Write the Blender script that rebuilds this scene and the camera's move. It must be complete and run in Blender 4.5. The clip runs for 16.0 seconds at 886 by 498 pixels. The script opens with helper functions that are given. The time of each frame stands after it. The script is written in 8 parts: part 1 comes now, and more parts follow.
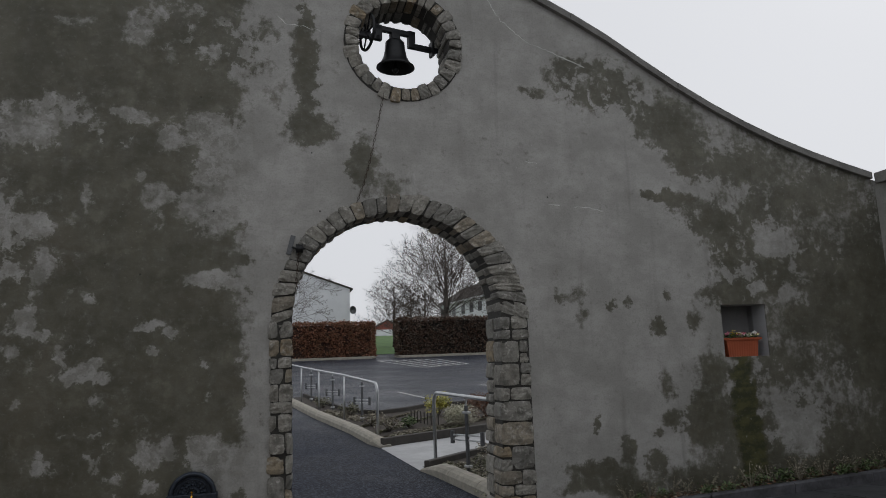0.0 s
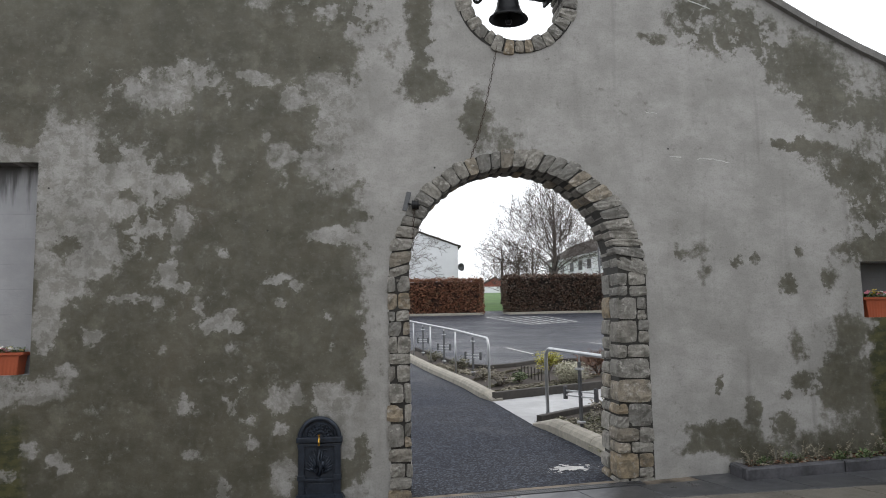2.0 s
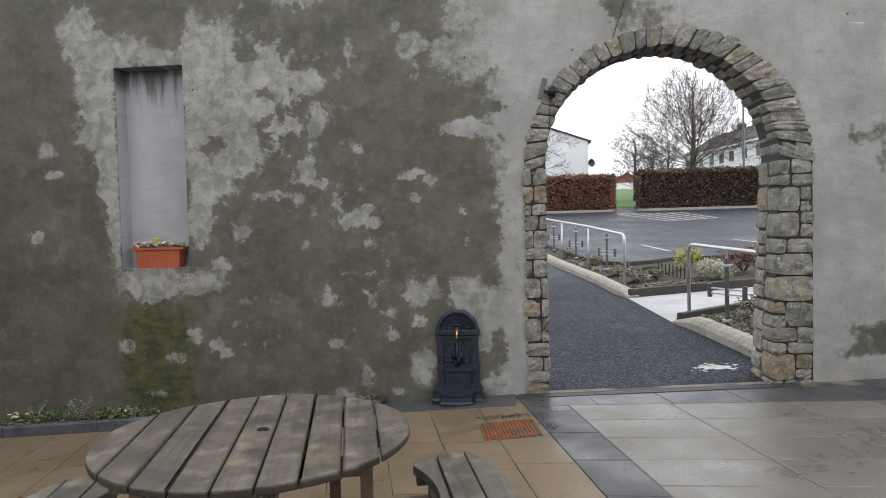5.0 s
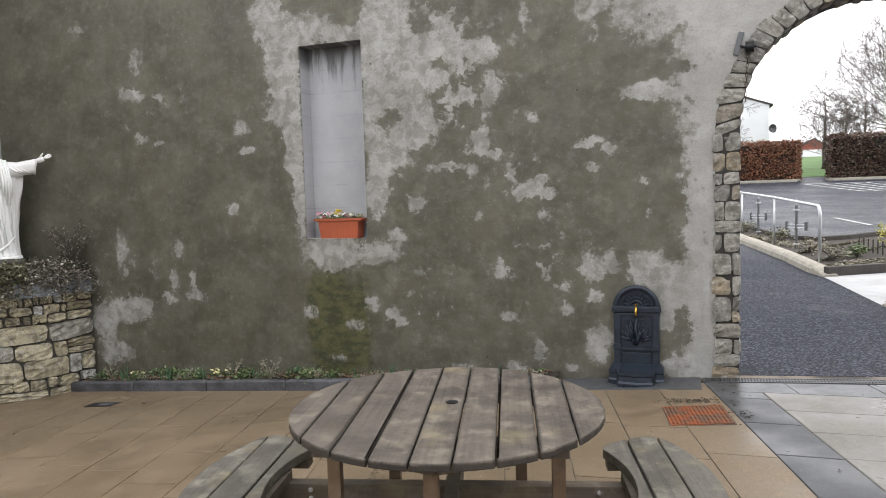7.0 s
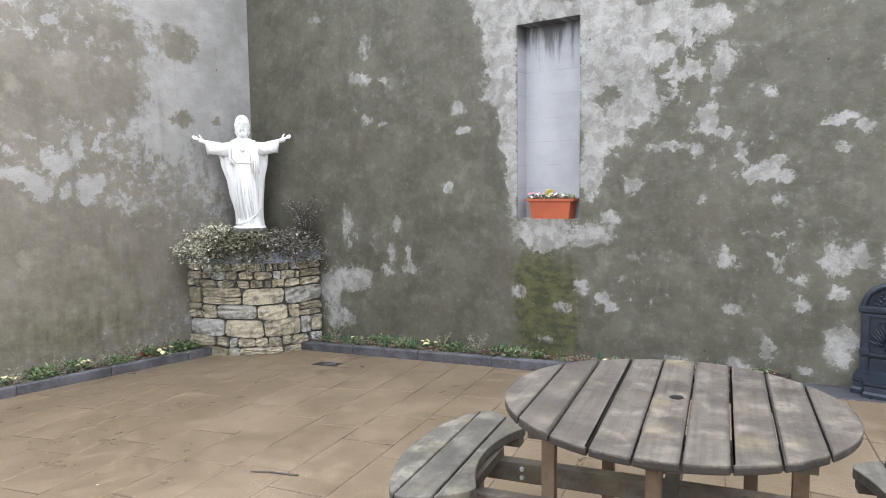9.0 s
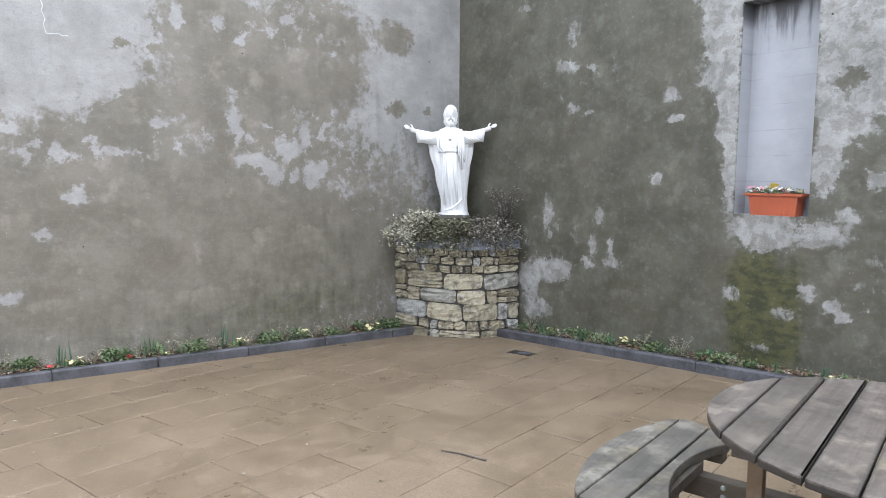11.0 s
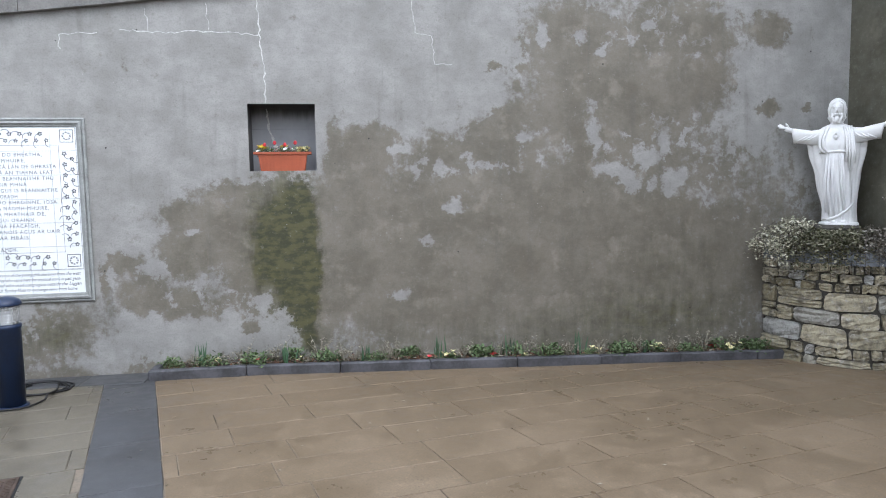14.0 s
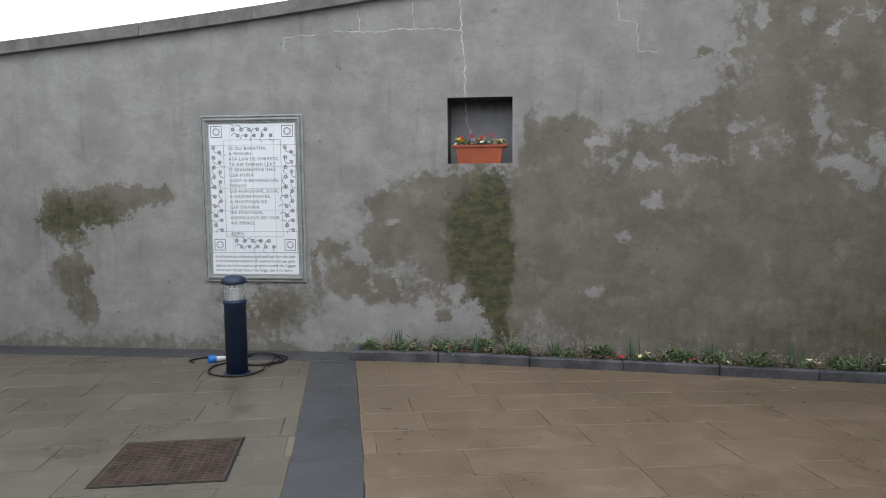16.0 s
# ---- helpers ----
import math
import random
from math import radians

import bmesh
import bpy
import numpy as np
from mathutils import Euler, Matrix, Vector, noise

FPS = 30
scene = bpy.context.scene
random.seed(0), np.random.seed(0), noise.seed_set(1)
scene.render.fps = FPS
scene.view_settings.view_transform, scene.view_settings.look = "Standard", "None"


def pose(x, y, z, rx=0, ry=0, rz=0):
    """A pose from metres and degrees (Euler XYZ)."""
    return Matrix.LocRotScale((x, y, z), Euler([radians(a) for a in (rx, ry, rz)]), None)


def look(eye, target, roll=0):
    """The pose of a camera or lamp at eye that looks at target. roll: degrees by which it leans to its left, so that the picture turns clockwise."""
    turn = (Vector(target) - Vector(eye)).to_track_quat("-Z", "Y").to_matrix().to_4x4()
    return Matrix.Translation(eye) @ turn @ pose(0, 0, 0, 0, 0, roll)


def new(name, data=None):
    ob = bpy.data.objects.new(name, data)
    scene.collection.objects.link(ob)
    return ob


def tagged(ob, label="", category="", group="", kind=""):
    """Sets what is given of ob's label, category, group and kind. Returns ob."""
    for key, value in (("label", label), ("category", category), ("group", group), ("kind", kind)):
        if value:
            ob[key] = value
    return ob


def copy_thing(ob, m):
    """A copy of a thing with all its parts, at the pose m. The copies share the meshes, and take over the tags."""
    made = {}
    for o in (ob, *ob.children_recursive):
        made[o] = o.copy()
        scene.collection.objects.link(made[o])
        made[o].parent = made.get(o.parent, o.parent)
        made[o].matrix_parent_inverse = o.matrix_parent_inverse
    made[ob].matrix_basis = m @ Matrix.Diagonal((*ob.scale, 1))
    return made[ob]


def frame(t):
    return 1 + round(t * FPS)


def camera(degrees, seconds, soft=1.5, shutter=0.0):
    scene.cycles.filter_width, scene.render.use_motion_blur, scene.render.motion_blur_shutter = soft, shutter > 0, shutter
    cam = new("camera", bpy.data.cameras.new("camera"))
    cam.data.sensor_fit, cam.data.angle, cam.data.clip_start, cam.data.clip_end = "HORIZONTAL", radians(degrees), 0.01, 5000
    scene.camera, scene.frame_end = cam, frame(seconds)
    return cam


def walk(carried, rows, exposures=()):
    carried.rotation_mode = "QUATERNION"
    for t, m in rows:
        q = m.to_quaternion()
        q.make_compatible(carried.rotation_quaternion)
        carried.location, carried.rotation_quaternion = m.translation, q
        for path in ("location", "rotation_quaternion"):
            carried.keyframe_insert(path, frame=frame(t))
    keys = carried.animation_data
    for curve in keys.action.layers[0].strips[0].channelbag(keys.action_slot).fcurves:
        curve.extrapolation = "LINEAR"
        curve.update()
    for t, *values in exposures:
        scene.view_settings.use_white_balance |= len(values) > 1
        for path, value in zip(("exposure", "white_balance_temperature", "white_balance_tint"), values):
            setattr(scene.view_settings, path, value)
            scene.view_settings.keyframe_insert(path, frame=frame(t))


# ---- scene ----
cam = camera(65.53, 16.0, 1.0)
# seconds, x, y, z, pitch, roll, yaw
ROWS = [
    (0, 0.034, -6.306, 1.577, 9.39, 2.07, -13.53),
    (0.5, 0.013, -6.361, 1.577, 9.57, 1.74, -10.94),
    (1, -0.009, -6.334, 1.568, 7.66, 1.29, -7.88),
    (1.5, -0.028, -6.313, 1.557, 6.79, 1.16, -5.96),
    (2, -0.034, -6.293, 1.559, 6.11, 1.11, -4.71),
    (2.5, -0.046, -6.278, 1.552, 5.18, 0.99, -4.13),
    (3, -0.059, -6.254, 1.543, 3.85, 1.02, -2.70),
    (5.5, -0.134, -6.069, 1.520, -3.22, 1.55, 8.61),
    (6, -0.174, -6.033, 1.515, -3.94, 1.61, 11.78),
    (6.5, -0.227, -6.003, 1.514, -3.94, 1.79, 15.40),
    (7, -0.276, -5.994, 1.516, -4.01, 1.68, 18.92),
    (7.5, -0.313, -5.971, 1.513, -4.12, 1.77, 23.68),
    (8, -0.338, -5.984, 1.515, -4.31, 1.16, 26.84),
    (8.5, -0.362, -5.990, 1.514, -4.41, 0.87, 30.49),
    (9, -0.380, -5.976, 1.509, -5.23, 0.72, 35.67),
    (11.5, -0.420, -5.916, 1.505, -5.83, -0.17, 57.52),
    (12, -0.441, -5.916, 1.537, -5.71, 0.18, 63.30),
    (12.5, -0.450, -5.924, 1.555, -5.86, 0.16, 68.31),
    (13, -0.470, -5.942, 1.545, -5.89, 0.28, 72.97),
    (13.5, -0.458, -5.958, 1.516, -5.61, 0.63, 76.83),
    (14, -0.486, -5.975, 1.514, -5.18, 0.98, 80.82),
    (14.5, -0.498, -5.976, 1.516, -5.04, 0.71, 85.07),
    (15, -0.504, -5.999, 1.506, -4.73, 0.52, 89.48),
    (15.5, -0.511, -6.020, 1.500, -4.79, 0.54, 93.13),
    (16, -0.560, -6.052, 1.497, -5.43, 0.42, 96.25),
]
walk(cam, [(t, pose(x, y, z, 90 + pitch, roll, yaw)) for t, x, y, z, pitch, roll, yaw in ROWS],
     exposures=[(0.0, -1.05, 6550, 13), (0.7, -0.86, 6580, 13), (1.5, -0.27, 6600, 13), (3.0, 0.15, 6600, 13), (5.5, 0.39, 6600, 14), (7.0, 0.74, 6750, 14), (8.0, 1.02, 6700, 14),
                (9.0, 1.36, 6250, 14), (11.5, 1.2, 5960, 14), (12.5, 1.14, 5920, 14), (13.5, 0.85, 5880, 14), (14.5, 0.54, 6080, 13), (16.0, 0.02, 6250, 13)])

# ---- world and sun: a bright overcast sky ----
SUN_UP, SUN_ROUND = radians(48), radians(62)
world = bpy.data.worlds.new("overcast")
scene.world = world
world.use_nodes = True
wn = world.node_tree
for n in list(wn.nodes):
    wn.nodes.remove(n)
w_out = wn.nodes.new("ShaderNodeOutputWorld")
w_bg = wn.nodes.new("ShaderNodeBackground")
w_sky = wn.nodes.new("ShaderNodeTexSky")
w_sky.sky_type, w_sky.sun_disc = "NISHITA", False
w_sky.sun_elevation, w_sky.sun_rotation = SUN_UP, SUN_ROUND
w_sky.air_density, w_sky.dust_density = 1.0, 4.0
w_sat = wn.nodes.new("ShaderNodeHueSaturation")
w_sat.inputs["Saturation"].default_value = 0.22
w_bg.inputs["Strength"].default_value = 0.1
w_cloud = wn.nodes.new("ShaderNodeVectorMath")      # an even layer of bright cloud over the sky
w_cloud.operation = "SCALE"
w_cloud.inputs[0].default_value, w_cloud.inputs["Scale"].default_value = (0.94, 0.99, 1.03), 18.5
w_mix = wn.nodes.new("ShaderNodeMix")
w_mix.data_type = "RGBA"
w_mix.inputs[0].default_value = 0.72
wn.links.new(w_sky.outputs[0], w_sat.inputs["Color"])
wn.links.new(w_sat.outputs[0], w_mix.inputs[6])
wn.links.new(w_cloud.outputs[0], w_mix.inputs[7])
wn.links.new(w_mix.outputs[2], w_bg.inputs["Color"])
wn.links.new(w_bg.outputs[0], w_out.inputs["Surface"])
sun = new("sun", bpy.data.lights.new("sun", "SUN"))
sun.data.energy, sun.data.angle, sun.data.color = 0.5, radians(25), (1.0, 0.975, 0.94)
sun.matrix_world = look((0, 0, 30), (-30 * math.cos(SUN_UP) * math.sin(SUN_ROUND), -30 * math.cos(SUN_UP) * math.cos(SUN_ROUND), 30 - 30 * math.sin(SUN_UP)))


# ---- the lie of the ground ----
def floor_z(x, y):
    """The court's paving falls towards the drain in its corner."""
    return x * (0.0422 + (0.0038 * max(y + 6.8, 0.0) if x < 0 else 0.0))


def outside_z(x, y):
    """The path and the car park rise away from the gate."""
    y0 = min(max(y, 0.0), 45.0)
    z = 0.042 * x * max(0.0, 1 - y0 / 6) + 0.036 * y0 + 0.0005 * y0 * y0
    return z + 0.068 * min(max(y - 45.0, 0.0), 45.0)


LEFT_X, RIGHT_X, BACK_Y, THICK = -7.765, 6.73, -12.6, 0.42


# ---- node materials ----
class Mat:
    """A small helper round one node material."""

    def __init__(self, name, rough=0.8, metal=0.0):
        self.mat = bpy.data.materials.new(name)
        self.mat.use_nodes = True
        self.nt = self.mat.node_tree
        self.bsdf = self.nt.nodes["Principled BSDF"]
        self.bsdf.inputs["Roughness"].default_value = rough
        self.bsdf.inputs["Metallic"].default_value = metal
        self.coord = self.nt.nodes.new("ShaderNodeTexCoord").outputs["Object"]

    def node(self, kind, **inputs):
        n = self.nt.nodes.new(kind)
        for key, value in inputs.items():
            self.put(n.inputs[key.replace("_", " ")], value)
        return n

    def put(self, socket, value):
        if isinstance(value, bpy.types.NodeSocket):
            self.nt.links.new(value, socket)
        else:
            socket.default_value = value

    def math(self, op, a, b=0.0, c=None, clamp=False):
        n = self.nt.nodes.new("ShaderNodeMath")
        n.operation, n.use_clamp = op, clamp
        for s, v in zip(n.inputs, (a, b) if c is None else (a, b, c)):
            self.put(s, v)
        return n.outputs[0]

    def vmath(self, op, a, b=None):
        n = self.nt.nodes.new("ShaderNodeVectorMath")
        n.operation = op
        self.put(n.inputs[0], a)
        if b is not None:
            self.put(n.inputs[1], b)
        return n.outputs["Value"] if op in ("LENGTH", "DOT_PRODUCT") else n.outputs["Vector"]

    def noise(self, scale, detail=4.0, rough=0.55, vector=None, colour=False):
        n = self.node("ShaderNodeTexNoise", Scale=scale, Detail=detail, Roughness=rough, Vector=vector or self.coord)
        return n.outputs["Color" if colour else "Fac"]

    def span(self, value, lo, hi, to_lo=0.0, to_hi=1.0, smooth=True):
        n = self.nt.nodes.new("ShaderNodeMapRange")
        n.interpolation_type = "SMOOTHSTEP" if smooth else "LINEAR"
        for s, v in zip(n.inputs, (value, lo, hi, to_lo, to_hi)):
            self.put(s, v)
        return n.outputs[0]

    def mix(self, fac, a, b, blend="MIX"):
        n = self.nt.nodes.new("ShaderNodeMix")
        n.data_type, n.blend_type = "RGBA", blend
        self.put(n.inputs[0], fac)
        for s, v in ((n.inputs[6], a), (n.inputs[7], b)):
            self.put(s, (*v, 1.0) if isinstance(v, tuple) and len(v) == 3 else v)
        return n.outputs[2]

    def stretched(self, sx, sy, sz, vector=None):
        return self.vmath("MULTIPLY", vector or self.coord, (sx, sy, sz))

    def bump(self, height, strength=0.3, distance=0.01):
        n = self.node("ShaderNodeBump", Height=height, Strength=strength, Distance=distance)
        self.put(self.bsdf.inputs["Normal"], n.outputs[0])

    def colour(self, c):
        self.put(self.bsdf.inputs["Base Color"], (*c, 1.0) if isinstance(c, tuple) and len(c) == 3 else c)

    def rough(self, r):
        self.put(self.bsdf.inputs["Roughness"], r)

    def random(self):
        return self.nt.nodes.new("ShaderNodeObjectInfo").outputs["Random"]

    def island(self):
        return self.nt.nodes.new("ShaderNodeNewGeometry").outputs["Random Per Island"]


def simple(name, colour, rough=0.6, metal=0.0, vary=0.15, scale=8.0, bump=0.15, fine=60.0):
    """A surface of one colour with mottling at two scales and a little relief."""
    m = Mat(name, rough, metal)
    big, small = m.noise(scale), m.noise(fine, 3.0)
    f = m.math("ADD", m.math("MULTIPLY", big, 0.65), m.math("MULTIPLY", small, 0.35))
    lo = tuple(c * (1 - vary) for c in colour)
    hi = tuple(min(1.0, c * (1 + vary)) for c in colour)
    m.colour(m.mix(m.span(f, 0.3, 0.7), lo, hi))
    m.rough(m.span(f, 0.2, 0.8, max(0.05, rough - 0.12), min(1.0, rough + 0.12)))
    m.bump(f, bump, 0.004)
    return m.mat


def blob_field(m, p, blobs):
    """The sum of soft ellipses (centre, radii, weight) on a wall."""
    total = None
    for a, b, ra, rb, weight in blobs:
        d = m.vmath("LENGTH", m.vmath("MULTIPLY", m.vmath("SUBTRACT", p, (a, b, 0)), (1 / ra, 1 / rb, 0)))
        v = m.span(d, 0.0, 1.35, weight, 0.0)
        total = v if total is None else m.math("ADD", total, v)
    return total


def painted(m, p, field, patches):
    """Patches laid over a field one after another: centre, radii, and the damp (1) or dryness (0) that each brings."""
    q = p
    for k, (a, b, ra, rb, value) in enumerate(patches):
        if k % 14 == 13:                              # a hair's breadth of shift keeps the long chain in order
            q = m.vmath("ADD", p, m.vmath("MULTIPLY", field, (1e-6, 1e-6, 0)))
        n = m.nt.nodes.new("ShaderNodeVectorMath")
        n.operation = "MULTIPLY_ADD"
        m.put(n.inputs[0], q)
        n.inputs[1].default_value, n.inputs[2].default_value = (1 / ra, 1 / rb, 0), (-a / ra, -b / rb, 0)
        mask = m.span(m.vmath("LENGTH", n.outputs[0]), 0.35, 1.42, 1.0, 0.0)
        mix = m.nt.nodes.new("ShaderNodeMix")
        for s, v in ((mix.inputs[0], mask), (mix.inputs[2], field), (mix.inputs[3], value)):
            m.put(s, v)
        field = mix.outputs[0]
    return field


def render_coat(name, across, damp_from, patches, green_blobs, depth_axis, depth_from, depth_to, wet_tones, niche_top, lace_blobs, reveal=0.0, pale=1.0):
    """Weathered cement render: pale where dry, dark where damp, green where water runs; plain inside the niches."""
    m = Mat(name, 0.88)
    sep = m.node("ShaderNodeSeparateXYZ", Vector=m.coord)
    comb = m.node("ShaderNodeCombineXYZ", X=sep.outputs[across], Y=sep.outputs[2])
    flat = comb.outputs[0]
    inside = m.span(sep.outputs[depth_axis], depth_from, depth_to, smooth=False)
    wob = m.vmath("SUBTRACT", m.noise(5.0, 6.0, 0.7, flat, colour=True), (0.5, 0.5, 0.5))
    p = m.vmath("ADD", flat, m.vmath("MULTIPLY", wob, (0.33, 0.33, 0)))
    soft = m.noise(1.3, 3.0, 0.5, flat)
    flake = m.noise(7.5, 5.0, 0.66, m.stretched(1.0, 0.8, 1.0, flat))
    along = m.node("ShaderNodeSeparateXYZ", Vector=p)
    field = 0.05
    for axis, a0, a1, value in damp_from:             # damp that fills the wall beyond a line
        field = m.math("ADD", field, m.span(along.outputs[axis], a0, a1, 0.0, value))
    zone = field
    field = painted(m, p, field, patches)
    if lace_blobs:                                    # small flakes that have dried out
        speck = m.noise(6.5, 5.0, 0.62, m.stretched(1.0, 0.9, 1.0, m.vmath("ADD", p, (3.7, 8.1, 0))))
        field = m.math("SUBTRACT", field, m.math("MULTIPLY", m.span(speck, 0.5, 0.62), blob_field(m, p, lace_blobs)))
    field = m.math("ADD", field, m.math("MULTIPLY", m.math("SUBTRACT", soft, 0.5), 0.35))
    field = m.math("ADD", field, m.math("MULTIPLY", m.math("SUBTRACT", flake, 0.5), 1.6))
    crumb = m.noise(17.0, 5.0, 0.7, m.vmath("ADD", flat, (1.7, 4.2, 0)))
    field = m.math("ADD", field, m.math("MULTIPLY", m.math("SUBTRACT", crumb, 0.5), 1.15))
    # some edges crisp, others blurred
    blur = m.span(m.noise(1.9, 2.0, 0.5, m.vmath("ADD", flat, (5.0, 2.0, 0))), 0.38, 0.62, 0.09, 0.32)
    damp = m.span(field, m.math("SUBTRACT", 0.5, blur), m.math("ADD", 0.5, blur))
    damp = m.math("ADD", m.math("MULTIPLY", damp, 0.8), m.math("MULTIPLY", m.span(field, 0.2, 1.3), 0.2))
    veil = m.math("MULTIPLY", m.span(m.noise(9.0, 5.0, 0.7, m.vmath("ADD", p, (7.3, 3.1, 0))), 0.42, 0.6, 0.05, 0.5), m.math("MINIMUM", zone, 1.0))
    damp = m.math("MAXIMUM", damp, veil)              # half-dried film over the pale patches
    # pale coat with cloudy tones, brushed and trowelled
    cloud = m.noise(2.3, 4.0, 0.6, flat)
    grain = m.noise(60.0, 3.0, 0.65, flat)
    trowel = m.noise(7.0, 4.0, 0.6, m.stretched(1.0, 1.7, 1.0, flat))
    dry = m.mix(m.span(cloud, 0.3, 0.7), tuple(pale * c for c in (0.285, 0.279, 0.262)), tuple(pale * c for c in (0.395, 0.387, 0.370)))
    dry = m.mix(m.span(trowel, 0.4, 0.7, 0.0, 0.3), dry, tuple(pale * c for c in (0.25, 0.244, 0.229)))
    wet = m.mix(m.span(cloud, 0.35, 0.7), wet_tones[0], wet_tones[1])
    wet = m.mix(m.span(trowel, 0.45, 0.75, 0.0, 0.3), wet, wet_tones[2])
    bloom = m.noise(3.4, 5.0, 0.6, m.vmath("ADD", flat, (2.2, 6.4, 0)))
    wet = m.mix(m.span(bloom, 0.55, 0.7, 0.0, 0.3), wet, tuple(1.7 * c for c in wet_tones[2]))
    rusty = m.noise(1.6, 3.0, 0.5, m.vmath("ADD", flat, (9.1, 1.4, 0)))
    wet = m.mix(m.span(rusty, 0.52, 0.7, 0.0, 0.2), wet, (0.125, 0.103, 0.072))
    dry = m.mix(m.span(field, 0.15, 0.5, 0.0, 0.3), dry, (0.20, 0.195, 0.175))
    col = m.mix(damp, dry, wet)
    # streaks run down
    run = m.noise(5.0, 3.0, 0.5, m.stretched(1.6, 0.14, 1.0, flat))
    col = m.mix(m.span(run, 0.58, 0.75, 0.0, 0.25), col, (0.105, 0.102, 0.09))
    # green growth, in upright stripes
    stripe = m.math("ADD", m.math("MULTIPLY", m.noise(5.5, 4.0, 0.6, m.stretched(1.9, 0.3, 1.0, flat)), 0.6), m.math("MULTIPLY", flake, 0.4))
    green = m.math("ADD", blob_field(m, p, green_blobs), m.math("MULTIPLY", m.math("SUBTRACT", stripe, 0.5), 1.3))
    green = m.math("MULTIPLY", m.span(green, 0.2, 1.0, 0.0, 0.9), m.span(damp, 0.1, 0.7, 0.15, 1.0))
    col = m.mix(green, col, m.mix(m.span(trowel, 0.4, 0.6), (0.028, 0.032, 0.008), (0.075, 0.075, 0.022)))
    # pin holes and pale specks
    holes = m.node("ShaderNodeTexVoronoi", Vector=flat, Scale=3.1)
    spot = m.span(holes.outputs["Distance"], 0.02, 0.036, 0.9, 0.0)
    col = m.mix(spot, col, (0.03, 0.028, 0.025))
    specks = m.node("ShaderNodeTexVoronoi", Vector=flat, Scale=17.0)
    gate = m.math("MULTIPLY", m.span(specks.outputs["Distance"], 0.05, 0.1, 0.7, 0.0), m.span(soft, 0.56, 0.64))
    col = m.mix(gate, col, (0.45, 0.445, 0.43))
    col = m.mix(m.span(grain, 0.44, 0.68, 0.0, 0.15), col, (0.06, 0.058, 0.05))
    fleck = m.noise(21.0, 4.0, 0.7, flat)
    col = m.mix(m.span(fleck, 0.55, 0.75, 0.0, 0.2), col, (0.36, 0.355, 0.34))
    col = m.mix(m.span(fleck, 0.46, 0.28, 0.0, 0.17), col, (0.06, 0.058, 0.05))
    # smooth blockwork at the back of the niches; lintel shade painted in with water runs
    plain = m.mix(m.span(cloud, 0.3, 0.7), (0.31, 0.315, 0.325), (0.385, 0.39, 0.405))
    drips = m.noise(2.6, 4.0, 0.65, m.stretched(3.2, 0.35, 1.0, flat))
    shade_and_runs = m.math("ADD", m.span(sep.outputs[2], niche_top - (0.3 if reveal else 0.8), niche_top, 0.0, 0.75, smooth=False), m.math("MULTIPLY", m.math("SUBTRACT", drips, 0.5), 0.5 if reveal else 1.6))
    plain = m.mix(m.span(shade_and_runs, 0.35, 0.75, 0.0, 0.85), plain, (0.06, 0.06, 0.06))
    course = m.math("ABSOLUTE", m.math("SUBTRACT", m.math("FRACT", m.math("MULTIPLY", sep.outputs[2], 4.4)), 0.5))
    plain = m.mix(m.math("MULTIPLY", m.span(course, 0.03, 0.0, 0.0, 0.45), m.span(bloom, 0.4, 0.6)), plain, (0.2, 0.2, 0.2))
    if reveal:                                        # deep niche's reveals: grime and the recess's shade painted in black
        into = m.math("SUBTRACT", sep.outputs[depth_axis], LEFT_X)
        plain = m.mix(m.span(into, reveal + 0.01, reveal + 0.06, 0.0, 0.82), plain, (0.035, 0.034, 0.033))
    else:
        # inside of the deeper gate niche darkened: recess shade put into the colour
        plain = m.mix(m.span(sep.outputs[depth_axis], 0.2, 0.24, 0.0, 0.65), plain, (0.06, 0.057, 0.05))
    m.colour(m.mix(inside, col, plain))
    m.rough(m.span(damp, 0.0, 1.0, 0.92, 0.66))
    h = m.math("ADD", m.math("MULTIPLY", grain, 0.4), m.math("ADD", trowel, m.math("MULTIPLY", spot, -1.2)))
    h = m.math("ADD", h, m.math("MULTIPLY", damp, -0.25))
    m.bump(h, 0.45, 0.006)
    return m.mat


# centre across and up, radii, damp (1) or dry (0)
FRONT_HIGH = [
    (-2.07, 3.7, 0.39, 0.21, 0.33), (-1.71, 3.87, 0.22, 0.14, 0.38), (-1.2, 3.85, 0.21, 0.07, 0.33), (-1.18, 4.65, 0.15, 0.19, 0.43),
    (-0.92, 4.9, 0.29, 0.14, 0.53), (-1.72, 4.71, 0.21, 0.07, 0.53), (-0.49, 4.52, 0.11, 0.08, 0.38), (-0.56, 3.77, 0.27, 0.16, 0.28),
    (-0.87, 3.65, 0.15, 0.12, 0.38), (-0.26, 3.38, 0.44, 0.4, -0.1), (0.2, 3.23, 0.56, 0.38, -0.1), (-1.14, 3.29, 0.06, 0.08, 0.28),
    (-0.95, 3.13, 0.15, 0.08, 0.43), (-0.69, 3.03, 0.14, 0.23, 0.28), (-0.16, 4.37, 0.2, 0.16, 0.53), (0.05, 4.16, 0.13, 0.24, 0.38),
    (-0.17, 4.71, 0.31, 0.17, 0.53), (0.52, 4.47, 0.16, 0.46, 0.1),
]
FRONT_STREAK = [
    (0.3, 4.46, 0.12, 0.63, 1.1), (0.35, 3.81, 0.26, 0.19, 0.9), (0.83, 3.47, 0.15, 0.31, 0.9), (1.09, 3.23, 0.14, 0.19, 0.7),
]
